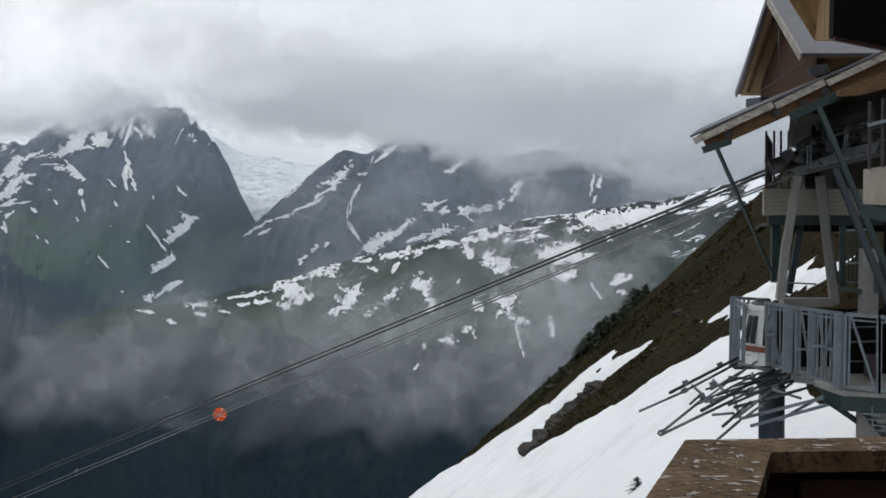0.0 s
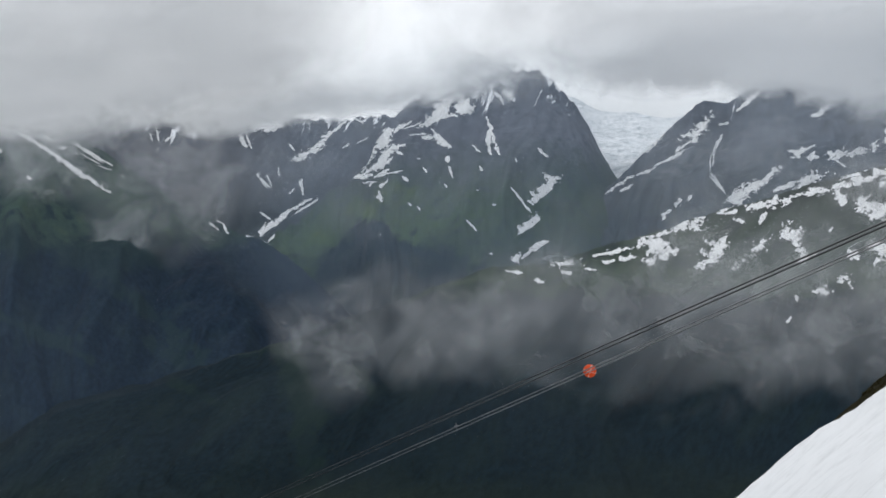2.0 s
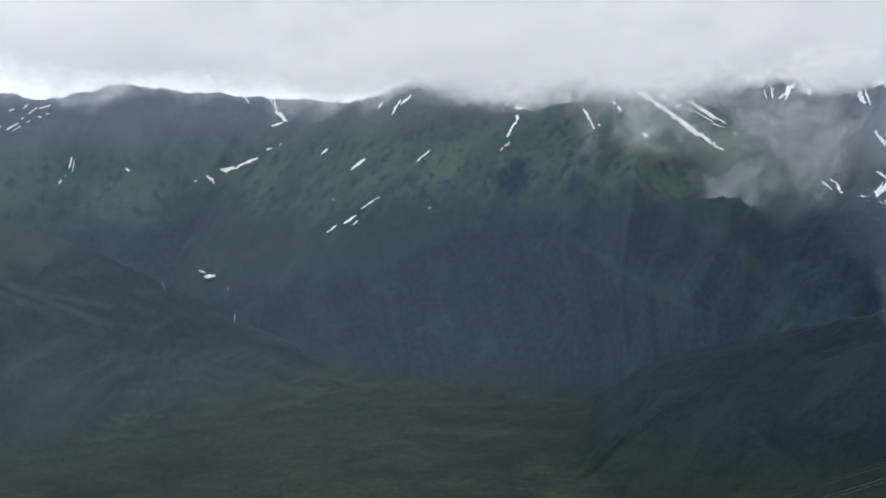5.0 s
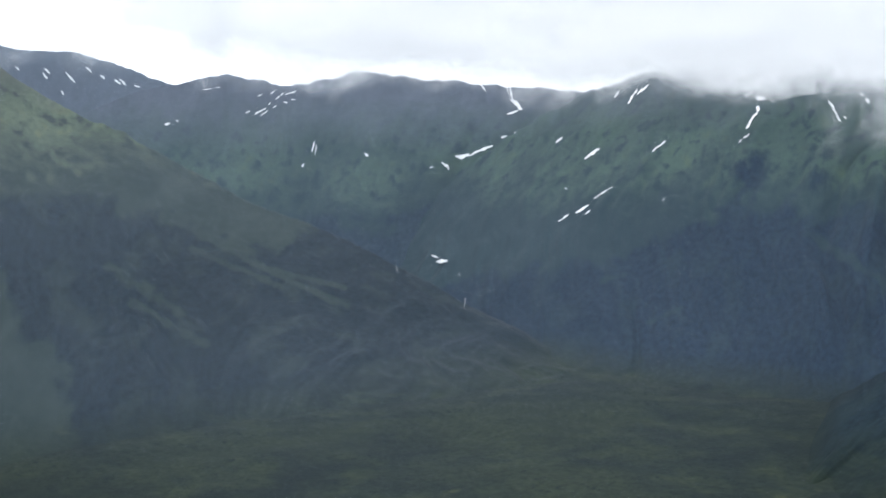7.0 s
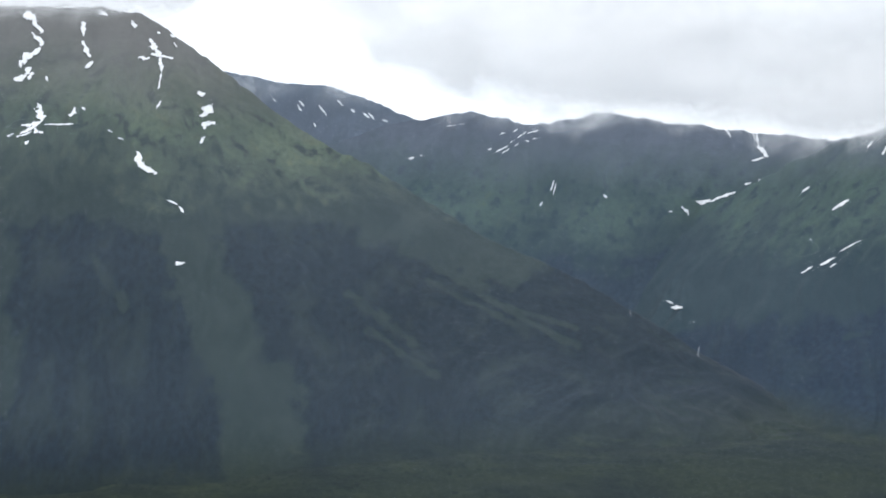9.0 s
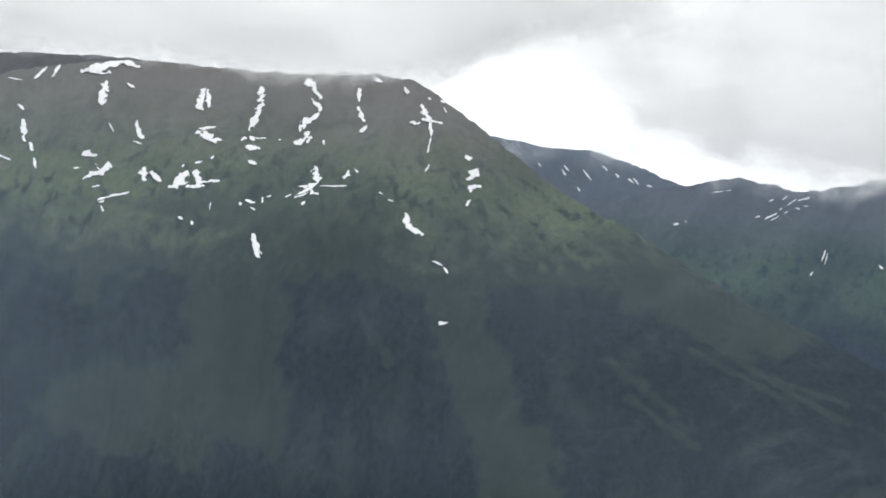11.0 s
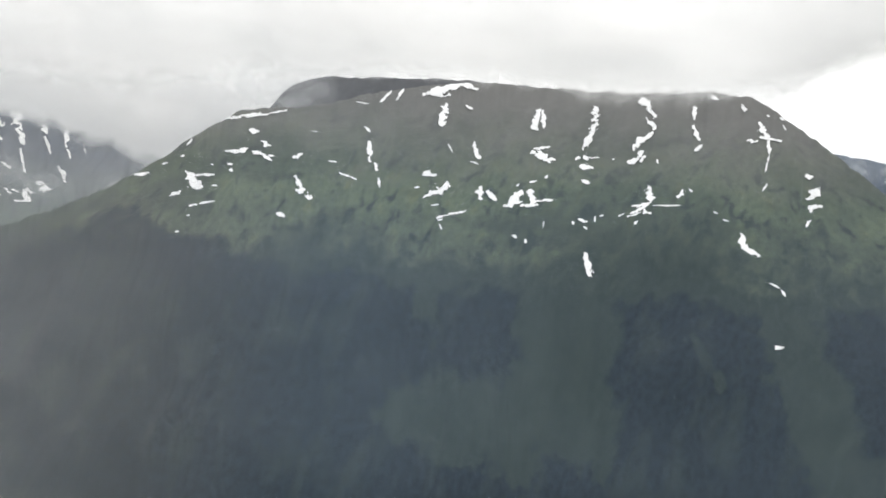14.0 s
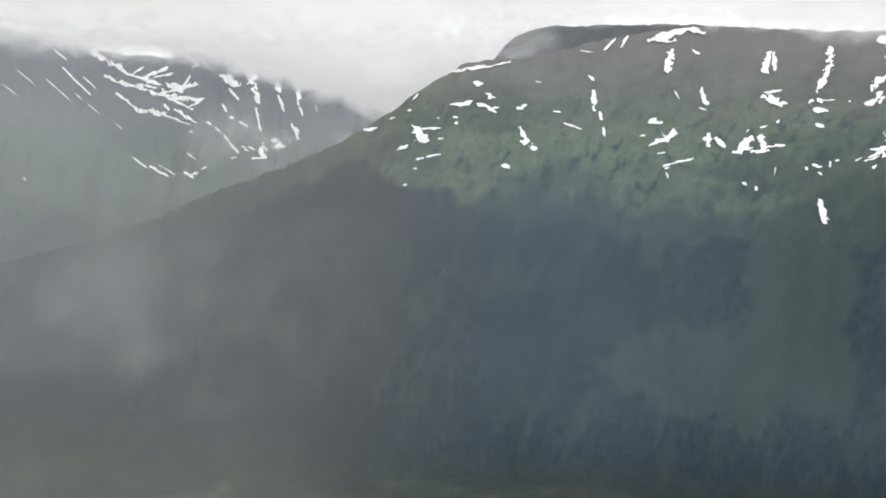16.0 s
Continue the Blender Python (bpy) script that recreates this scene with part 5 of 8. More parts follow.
# valley head
drift(valley_head, 53.08, 0.50, 52.78, 0.24, 0.20)
drift(valley_head, 52.47, 0.72, 51.74, 0.82, 0.25)
drift(valley_head, 51.86, 0.82, 50.87, 1.23, 0.15)
drift(valley_head, 50.44, 1.56, 50.20, 1.63, 0.13)
drift(valley_head, 53.69, 0.28, 53.52, 0.32, 0.10)
drift(valley_head, 50.06, 4.08, 49.93, 3.22, 0.13)
drift(valley_head, 49.98, 3.22, 49.58, 2.84, 0.30)
drift(valley_head, 50.20, 2.61, 49.71, 2.72, 0.13)
drift(valley_head, 51.46, 4.11, 51.12, 3.62, 0.10)
drift(valley_head, 49.88, 1.74, 49.70, 1.83, 0.08)
drift(valley_head, 58.87, 1.07, 58.73, 1.54, 0.10)
drift(valley_head, 56.52, 0.99, 56.47, 0.91, 0.10)
drift(valley_head, 50.25, 4.08, 50.11, 3.47, 0.08)
# valley head
drift(valley_head, 65.19, 2.37, 64.97, 2.43, 0.10)
drift(valley_head, 64.70, 2.53, 64.62, 2.51, 0.10)
drift(valley_head, 63.54, 3.84, 63.14, 3.90, 0.10)
drift(valley_head, 62.96, 3.95, 62.64, 3.96, 0.05)
drift(valley_head, 61.20, 3.53, 60.96, 3.63, 0.08)
drift(valley_head, 60.63, 3.64, 60.33, 3.84, 0.05)
drift(valley_head, 60.38, 3.42, 60.03, 3.70, 0.08)
drift(valley_head, 59.95, 3.62, 59.50, 3.75, 0.10)
drift(valley_head, 61.32, 2.78, 60.82, 3.04, 0.10)
drift(valley_head, 61.07, 2.71, 60.70, 2.94, 0.08)
drift(valley_head, 61.70, 2.83, 61.52, 2.93, 0.08)
drift(valley_head, 59.70, 3.40, 59.52, 3.40, 0.08)
drift(valley_head, 60.52, 3.04, 60.37, 3.14, 0.08)
drift(valley_head, 58.64, 1.41, 58.74, 0.94, 0.08)
drift(valley_head, 59.33, 0.43, 59.21, 0.60, 0.08)
drift(valley_head, 56.48, 0.91, 56.40, 0.86, 0.10)
drift(valley_head, 53.46, -3.63, 53.36, -3.70, 0.08)
drift(valley_head, 53.45, -3.88, 52.96, -3.87, 0.13)
drift(valley_head, 60.07, 3.30, 59.87, 3.25, 0.08)
drift(valley_head, 60.70, 3.19, 60.58, 3.29, 0.05)
# far gap
drift(far_gap, 68.40, 4.83, 68.15, 4.59, 0.15)
drift(far_gap, 69.22, 4.61, 68.88, 4.18, 0.10)
drift(far_gap, 70.12, 4.78, 69.86, 4.54, 0.08)
drift(far_gap, 70.17, 4.58, 70.00, 4.34, 0.13)
drift(far_gap, 67.80, 4.50, 67.66, 4.33, 0.13)
drift(far_gap, 67.26, 4.34, 67.01, 4.12, 0.10)
drift(far_gap, 67.02, 4.32, 66.77, 4.08, 0.10)
drift(far_gap, 66.40, 4.04, 66.17, 3.97, 0.10)
drift(far_gap, 71.26, 4.85, 71.11, 4.70, 0.08)
drift(far_gap, 69.46, 3.82, 69.32, 3.68, 0.10)
drift(far_gap, 68.33, 2.96, 68.14, 2.77, 0.10)
drift(far_gap, 68.04, 3.16, 67.65, 2.80, 0.10)
drift(far_gap, 67.35, 3.08, 67.28, 3.08, 0.08)
drift(far_gap, 72.41, 4.76, 72.31, 4.72, 0.05)
drift(far_gap, 72.12, 5.25, 72.03, 5.21, 0.05)
# snow range
drift(snow_range, 114.93, 4.72, 113.96, 4.31, 0.15)
drift(snow_range, 114.33, 4.53, 112.88, 4.14, 0.18)
drift(snow_range, 113.00, 4.13, 111.06, 3.94, 0.23)
drift(snow_range, 113.87, 4.80, 112.54, 4.53, 0.18)
drift(snow_range, 112.64, 4.16, 110.97, 4.64, 0.25)
drift(snow_range, 113.39, 4.71, 112.33, 5.23, 0.18)
drift(snow_range, 111.68, 4.22, 111.35, 4.98, 0.15)
drift(snow_range, 112.15, 3.95, 111.16, 3.52, 0.13)
drift(snow_range, 114.43, 4.03, 113.32, 3.26, 0.15)
drift(snow_range, 113.44, 3.37, 112.36, 3.27, 0.23)
drift(snow_range, 112.36, 3.20, 111.26, 2.90, 0.10)
drift(snow_range, 111.89, 3.47, 111.02, 2.99, 0.15)
drift(snow_range, 114.72, 5.34, 113.87, 4.80, 0.23)
drift(snow_range, 115.56, 5.76, 114.72, 5.22, 0.23)
drift(snow_range, 113.87, 4.80, 113.29, 5.21, 0.13)
drift(snow_range, 112.27, 3.94, 111.53, 3.67, 0.13)
drift(snow_range, 111.29, 3.68, 110.70, 4.04, 0.13)
drift(snow_range, 112.91, 4.75, 112.08, 5.05, 0.13)
drift(snow_range, 112.30, 4.55, 111.57, 4.40, 0.23)
drift(snow_range, 113.61, 4.46, 112.77, 4.37, 0.15)
drift(snow_range, 117.24, 5.81, 116.52, 5.25, 0.08)
drift(snow_range, 116.69, 4.95, 115.48, 3.84, 0.08)
drift(snow_range, 117.36, 4.42, 116.21, 3.50, 0.05)
drift(snow_range, 115.79, 4.59, 115.26, 4.14, 0.05)
drift(snow_range, 118.46, 6.04, 118.29, 5.86, 0.08)
drift(snow_range, 118.52, 4.69, 117.81, 4.15, 0.05)
drift(snow_range, 119.42, 4.54, 119.23, 4.46, 0.08)
drift(snow_range, 119.06, 4.05, 118.47, 3.62, 0.05)
drift(snow_range, 115.58, 3.47, 115.09, 3.09, 0.05)
drift(snow_range, 116.18, 3.91, 115.82, 3.62, 0.05)
drift(snow_range, 110.02, 5.07, 109.26, 4.70, 0.33)
drift(snow_range, 109.62, 4.53, 109.24, 4.13, 0.20)
drift(snow_range, 108.68, 5.28, 108.52, 4.55, 0.40)
drift(snow_range, 109.20, 5.98, 108.67, 5.16, 0.25)
drift(snow_range, 109.86, 6.91, 109.07, 5.87, 0.30)
drift(snow_range, 108.52, 4.55, 108.37, 4.02, 0.23)
drift(snow_range, 108.43, 3.76, 108.25, 3.08, 0.15)
drift(snow_range, 108.32, 3.08, 108.14, 2.79, 0.13)
drift(snow_range, 109.91, 3.85, 109.70, 3.54, 0.13)
drift(snow_range, 109.19, 3.15, 108.79, 2.93, 0.15)
drift(snow_range, 109.57, 3.37, 109.39, 3.26, 0.10)
drift(snow_range, 107.68, 5.10, 107.40, 4.50, 0.25)
drift(snow_range, 107.47, 4.37, 107.24, 3.69, 0.15)
drift(snow_range, 106.61, 5.04, 106.62, 4.12, 0.20)
drift(snow_range, 106.56, 3.93, 106.37, 3.56, 0.10)
drift(snow_range, 106.12, 5.14, 105.81, 4.96, 0.23)
drift(snow_range, 106.84, 3.16, 106.49, 2.56, 0.20)
drift(snow_range, 107.68, 2.49, 107.17, 2.15, 0.20)
drift(snow_range, 107.54, 2.13, 107.04, 2.21, 0.20)
drift(snow_range, 108.11, 2.22, 108.01, 1.60, 0.35)
drift(snow_range, 108.50, 1.53, 107.89, 1.66, 0.15)
drift(snow_range, 108.65, 2.07, 108.39, 1.93, 0.10)
drift(snow_range, 109.51, 2.14, 109.13, 1.79, 0.13)
drift(snow_range, 109.77, 2.50, 109.51, 2.21, 0.10)
drift(snow_range, 109.02, 2.09, 108.64, 1.87, 0.10)
drift(snow_range, 109.41, 1.53, 109.21, 1.59, 0.13)
drift(snow_range, 110.16, 2.84, 109.90, 2.61, 0.08)
drift(snow_range, 110.53, 3.07, 110.36, 2.95, 0.10)
drift(snow_range, 111.24, 2.61, 111.12, 2.54, 0.10)
drift(snow_range, 112.38, 3.69, 112.18, 3.46, 0.13)
drift(snow_range, 107.34, 5.73, 107.43, 5.11, 0.20)
drift(snow_range, 113.59, 1.29, 112.97, 0.88, 0.08)
drift(snow_range, 112.86, 0.96, 112.12, 0.58, 0.13)
drift(snow_range, 112.50, 1.05, 111.76, 0.65, 0.08)
drift(snow_range, 111.40, 0.80, 110.98, 0.57, 0.15)
drift(snow_range, 111.15, 0.64, 110.79, 0.83, 0.10)
drift(snow_range, 111.32, 1.61, 110.94, 1.39, 0.10)
drift(snow_range, 110.68, 0.96, 110.44, 1.10, 0.08)
drift(snow_range, 118.05, 0.16, 117.96, 0.07, 0.08)
drift(snow_range, 119.50, 1.22, 119.09, 0.96, 0.08)
drift(snow_range, 114.37, 2.70, 114.12, 2.48, 0.05)
drift(snow_range, 109.94, 6.05, 109.66, 5.34, 0.10)
drift(snow_range, 105.90, 4.21, 105.75, 3.72, 0.05)
drift(snow_range, 111.25, 5.35, 110.96, 5.52, 0.10)
# snow shoulder
# glacier range
drift(glacier_range, 5.62, 1.28, 4.87, 1.73, 0.20)
drift(glacier_range, 5.49, 1.91, 5.12, 1.98, 0.20)
drift(glacier_range, 5.24, 1.28, 6.61, 0.66, 0.15)
drift(glacier_range, 6.61, 0.58, 7.85, 0.16, 0.15)
drift(glacier_range, 7.85, 0.16, 8.84, -0.47, 0.13)
drift(glacier_range, 7.60, -0.09, 8.10, -0.34, 0.15)
drift(glacier_range, 8.84, -0.47, 9.33, -0.59, 0.08)
drift(glacier_range, 3.74, 1.79, 4.17, 1.03, 0.10)
drift(glacier_range, 4.22, 0.98, 4.27, 0.16, 0.08)
drift(glacier_range, 4.27, 0.08, 3.62, -0.72, 0.08)
drift(glacier_range, 2.99, 2.92, 2.24, 3.42, 0.20)
drift(glacier_range, 2.36, 3.29, 1.86, 3.79, 0.13)
drift(glacier_range, 3.74, 2.29, 3.37, 2.34, 0.13)
drift(glacier_range, 2.11, -0.35, 1.48, 0.28, 0.20)
drift(glacier_range, 6.37, -1.72, 6.24, -1.47, 0.18)
drift(glacier_range, 5.24, -0.85, 5.12, -0.72, 0.15)
drift(glacier_range, 0.60, 0.79, -0.15, 1.16, 0.15)
drift(glacier_range, -0.40, 2.54, -0.90, 2.92, 0.18)
drift(glacier_range, -0.03, 2.42, -0.53, 2.49, 0.13)
drift(glacier_range, -3.04, 1.54, -3.42, 2.04, 0.18)
drift(glacier_range, -0.78, 0.66, -1.41, 0.16, 0.15)
drift(glacier_range, -6.54, 1.41, -6.66, 2.28, 0.15)
drift(glacier_range, -6.91, 1.78, -7.03, 2.28, 0.20)
drift(glacier_range, -6.66, 1.03, -6.78, 1.28, 0.15)
drift(glacier_range, 0.10, 0.66, -0.15, 0.79, 0.18)
drift(glacier_range, 0.98, 1.04, 0.60, 0.91, 0.15)
drift(glacier_range, 1.61, -0.72, 0.60, -0.35, 0.20)
drift(glacier_range, -1.91, 2.54, -2.16, 2.42, 0.13)
drift(glacier_range, 9.32, 3.00, 9.44, 2.51, 0.15)
# main streaks of the peak and the range behind
drift(green_peak, 15.96, 3.23, 16.88, 2.99, 0.21)
drift(green_peak, 16.36, 2.80, 15.57, 2.00, 0.21)
drift(green_peak, 17.60, 2.20, 18.37, 1.94, 0.18)
drift(green_peak, 19.02, 1.29, 19.65, 0.87, 0.18)
drift(green_peak, 18.35, 0.95, 18.96, 0.83, 0.15)
drift(green_peak, 18.41, 0.70, 18.60, 0.49, 0.14)
drift(green_peak, 17.25, 3.23, 18.03, 2.75, 0.18)
drift(green_peak, 16.80, 3.13, 17.57, 2.88, 0.11)
drift(green_peak, 18.85, 0.14, 18.72, -0.25, 0.18)
drift(green_peak, 15.74, 1.56, 15.78, 1.41, 0.18)
drift(green_peak, 15.62, 1.10, 15.53, 0.64, 0.12)
drift(far_range, 24.00, 3.31, 22.71, 3.42, 0.21)
drift(far_range, 24.72, 2.82, 24.66, 2.51, 0.21)
drift(far_range, 22.68, 2.48, 22.47, 2.17, 0.12)
drift(far_range, 20.34, 2.20, 20.03, 2.33, 0.15)
drift(far_range, 23.75, 1.17, 23.55, 0.63, 0.15)
drift(far_range, 22.24, 0.86, 22.23, 0.48, 0.21)
drift(valley_wall, 34.05, 3.51, 30.44, 0.67, 0.28)
drift(valley_wall, 31.74, 2.88, 30.30, 1.85, 0.15)

for m, lines in strokes.values():
    lay_snow(m, lines, 1.2 if m in (snow_shoulder, glacier_range) else 0.95 if m in (green_dome, snow_range) else 0.7)


# ---- the valley creek ----
def valley_spot(bearing, rise):
    """The nearest ground, slope or valley floor, that a sight line meets."""
    b, tilt = radians(bearing), math.tan(radians(rise))
    far = np.arange(900.0, 4300.0, 8.0)
    under = EYE + far * tilt < ground_height(-np.sin(b) * far, np.cos(b) * far) + 3
    best = float(far[np.argmax(under)]) if under.any() else 4300.0
    for m in (green_dome, valley_wall, valley_head):
        if m.b[0] < bearing < m.b[-1]:
            k = int((bearing - m.b[0]) / (m.b[1] - m.b[0]))
            hit = EYE + m.d[k] * tilt < m.z[k] + 3
            if hit.any():
                best = min(best, float(m.d[k][np.argmax(hit)]))
    best -= 14
    return (-math.sin(b) * best, math.cos(b) * best, EYE + best * tilt)


def streak(name, b0, r0, b1, r1, wide, mat, label, category):
    t = np.linspace(0, 1, 12)
    rows = []
    for side in (-1.0, 0.0, 1.0):
        off = side * wide * 0.5 * np.sin(np.pi * (0.08 + 0.84 * t)) * (1 + 0.6 * fbm(t * 5 + b0 * 9 + side, t * 0 + r0, 91, 3))
        rows.append([valley_spot(b0 + (b1 - b0) * u, r0 + (r1 - r0) * u + o) for u, o in zip(t, off)])
    return tagged(new(name, grid_mesh(name, np.stack([np.array(r) for r in rows], 1), mat)), label, category)


streak("creek_foam", 53.68, -3.58, 53.35, -3.71, 0.08, SNOW_FAR, "white foam of the valley creek", "creek")
streak("creek_foam", 53.46, -3.88, 52.95, -3.84, 0.15, SNOW_FAR, "white foam of the valley creek", "creek")
streak("creek_foam", 52.18, -5.49, 52.24, -5.94, 0.10, SNOW_FAR, "white foam of the valley creek", "creek")
streak("creek_foam", 55.23, -4.04, 55.18, -4.30, 0.08, SNOW_FAR, "white foam of the valley creek", "creek")
streak("creek_foam", 52.46, -4.43, 52.41, -4.51, 0.08, SNOW_FAR, "white foam of the valley creek", "creek")



# ---- valley woods, past counting ----
WOODS, wdt = material("mixed_valley_woods")
each = node(wdt, "NewGeometry").outputs["Random Per Island"]
crown_tone = ramp(wdt, each, [(0.0, (0.010, 0.016, 0.020)), (0.45, (0.011, 0.017, 0.021)), (0.75, (0.012, 0.019, 0.021)), (1.0, (0.016, 0.024, 0.020))])
stand = ramp(wdt, grain(wdt, 260, 4, 0.55), [(0.46, 0.0), (0.66, 0.6)])
finish(wdt, mixed(wdt, stand, crown_tone, (0.018, 0.027, 0.021)), 0.9, spec=0.05)
tree_draw = np.random.default_rng(44)


def stand_of_trees(name, label, spots, low, high):
    """Small uneven crowns on these spots, one mesh."""
    n = len(spots)
    tall = tree_draw.uniform(low, high, n)[:, None]
    angle = tree_draw.uniform(0, 6.28, (n, 1)) + np.arange(5)[None, :] * 1.2566
    reach = tall * tree_draw.uniform(0.5, 0.95, (n, 5))
    ring = np.stack([np.cos(angle) * reach, np.sin(angle) * reach, tall * tree_draw.uniform(0.0, 0.15, (n, 5))], -1)
    peak = np.stack([0.1 * tall[:, 0] * tree_draw.standard_normal(n), 0.1 * tall[:, 0] * tree_draw.standard_normal(n), 0.34 * tall[:, 0]], -1)
    verts = np.concatenate([ring, peak[:, None, :]], 1) + (spots - np.array([0, 0, 0.5]))[:, None, :]
    first = np.arange(n)[:, None] * 6
    faces = np.stack([np.stack([first[:, 0] + k, first[:, 0] + (k + 1) % 5, first[:, 0] + 5], -1) for k in range(5)], 1)
    me = bpy.data.meshes.new(name)
    me.from_pydata(verts.reshape(-1, 3), [], faces.reshape(-1, 3))
    me.materials.append(WOODS)
    return tagged(new(name, me), label, "forest", kind="stuff")


def slope_spots(m, count, b0, b1):
    """Random places on a face, below a ragged tree line and outside the avalanche tracks."""
    i = (tree_draw.uniform(b0, b1, count) - m.b[0]) / (m.b[1] - m.b[0])
    j = 0.93 * (m.d.shape[1] - 2) * tree_draw.random(count)
    i0, j0 = np.clip(i.astype(int), 0, len(m.b) - 2), j.astype(int)
    u, w = i - i0, j - j0
    def between(a):
        return (a[i0, j0] * (1 - u) + a[i0 + 1, j0] * u) * (1 - w) + (a[i0, j0 + 1] * (1 - u) + a[i0 + 1, j0 + 1] * u) * w
    d, z = between(m.d), between(m.z)
    b = np.radians(m.b[0] + i * (m.b[1] - m.b[0]))
    x, y = -np.sin(b) * d, np.cos(b) * d
    odds = smooth(0.45, 0.8, between(m.wood[:, :m.d.shape[1]]))
    keep = tree_draw.random(count) < odds
    return np.stack([x, y, z], -1)[keep]


fb, fr = np.radians(tree_draw.uniform(24, 124, 70000)), np.sqrt(tree_draw.uniform(1100.0**2, 3100.0**2, 70000))
fx, fy = -np.sin(fb) * fr, np.cos(fb) * fr
open_ground = fbm(fx / 120, fy / 120, 66, 4) > -0.75
stand_of_trees("valley_woods", "dark mixed woods on the valley floor", np.stack([fx, fy, ground_height(fx, fy)], -1)[open_ground], 1.6, 3.4)
stand_of_trees("slope_woods", "dark spruce woods on the lower mountain slope", slope_spots(green_dome, 100000, 46, 122), 1.1, 2.4)
stand_of_trees("slope_woods", "dark spruce woods on the lower mountain slope", slope_spots(valley_wall, 60000, 22, 56), 1.1, 2.4)
stand_of_trees("slope_woods", "dark spruce woods on the lower mountain slope", slope_spots(snow_shoulder, 60000, 2, 33), 1.1, 2.4)
stand_of_trees("slope_woods", "dark spruce woods on the lower mountain slope", slope_spots(valley_head, 20000, 46, 70), 1.1, 2.4)



# ---- materials of built things ----
def plain(name, colour, rough, size, vary=0.25, metal=0.0, bump=0.2, spec=0.4, local=True):
    """A surface with a broad and a fine unevenness of tone."""
    m, t = material(name)
    where = node(t, "TexCoord").outputs["Object"] if local else None
    a, b = grain(t, size, 4, 0.6, where=where), grain(t, size * 0.12, 4, 0.65, where=where)
    c = ramp(t, a, [(0.3, tuple(c * (1 - vary) for c in colour)), (0.5, colour), (0.72, tuple(c * (1 + 0.7 * vary) for c in colour))])
    c = mixed(t, calc(t, "MULTIPLY", ramp(t, b, [(0.35, 1.0), (0.55, 0.0)]), 0.35), c, tuple(0.6 * x for x in colour))
    finish(t, c, rough, (b, bump, 0.1 * size), metal, spec)
    return m


def timber(name, colour, along=(1, 12, 12), rough=0.75, dark=0.45):
    m, t = material(name)
    where = node(t, "TexCoord").outputs["Object"]
    line = grain(t, 0.5, 6, 0.65, along, where, 0.4)
    stain = grain(t, 1.2, 4, 0.6, where=where)
    c = ramp(t, line, [(0.32, tuple(dark * x for x in colour)), (0.5, colour), (0.68, tuple(1.3 * x for x in colour))])
    c = mixed(t, ramp(t, stain, [(0.45, 0.0), (0.72, 0.6)]), c, tuple(0.55 * x for x in colour))
    finish(t, c, rough, (line, 0.35, 0.01))
    return m


def peeling(name, paint, under, size, share, along=(1, 1, 1)):
    """Paint that has flaked off in strips along the boards."""
    m, t = material(name)
    where = node(t, "TexCoord").outputs["Object"]
    flake = grain(t, size, 5, 0.6, along, where, 0.3)
    mask = ramp(t, flake, [(0.60 - 0.2 * share, 0.0), (0.625 - 0.2 * share, 1.0)])
    body = ramp(t, grain(t, size * 4, 5, 0.65, where=where), [(0.3, tuple(0.6 * x for x in paint)), (0.52, paint), (0.75, tuple(1.3 * x for x in paint))])
    wood_tone = ramp(t, grain(t, size * 0.4, 4, 0.6, along, where), [(0.3, tuple(0.55 * x for x in under)), (0.6, under)])
    finish(t, mixed(t, mask, body, wood_tone), 0.6, (calc(t, "SUBTRACT", grain(t, size * 0.3, 4, 0.6, where=where), mask), 0.4, size * 0.05))
    return m


WOOD_WARM = timber("warm_glulam_timber", (0.125, 0.070, 0.031), dark=0.35)
# paler than the other timber: light bounced off the snow is in the colour
WOOD_BOUNCE_LIT = timber("bounce_lit_soffit", (0.34, 0.225, 0.115), dark=0.5)
WOOD_DARK = timber("dark_stained_timber", (0.058, 0.026, 0.011))
WOOD_BEAM = timber("weathered_rafter_timber", (0.27, 0.165, 0.065), (16, 16, 1.2), dark=0.25)
FASCIA = peeling("peeling_white_fascia", (0.37, 0.345, 0.30), (0.17, 0.135, 0.10), 0.10, 0.22, (0.35, 2.0, 2.6))
CAP_PAINT, cpt = material("peeling_brown_cap_paint")
cw = node(cpt, "TexCoord").outputs["Object"]
flake = grain(cpt, 0.030, 4, 0.55, (1.0, 1.15, 1.0), cw, 0.5)
curl = grain(cpt, 0.030, 4, 0.55, (1.0, 1.15, 1.0), node(cpt, "Mapping", {0: cw, 1: (0.004, 0.006, 0.0)}).outputs[0], 0.5)
paint = ramp(cpt, grain(cpt, 0.16, 5, 0.65, where=cw), [(0.3, (0.070, 0.041, 0.020)), (0.5, (0.125, 0.078, 0.042)), (0.72, (0.180, 0.122, 0.074))])
paint = mixed(cpt, ramp(cpt, grain(cpt, 0.02, 4, 0.7, where=cw), [(0.36, 0.7), (0.52, 0.0)]), paint, (0.024, 0.016, 0.010))
paint = mixed(cpt, ramp(cpt, curl, [(0.575, 0.0), (0.595, 0.9)]), paint, (0.012, 0.008, 0.006))
paint = mixed(cpt, ramp(cpt, flake, [(0.60, 0.0), (0.62, 1.0)]), paint, (0.42, 0.38, 0.34))
finish(cpt, paint, 0.85, (calc(cpt, "SUBTRACT", grain(cpt, 0.012, 4, 0.6, where=cw), ramp(cpt, flake, [(0.60, 0.0), (0.65, 1.0)])), 0.5, 0.004), spec=0.12)
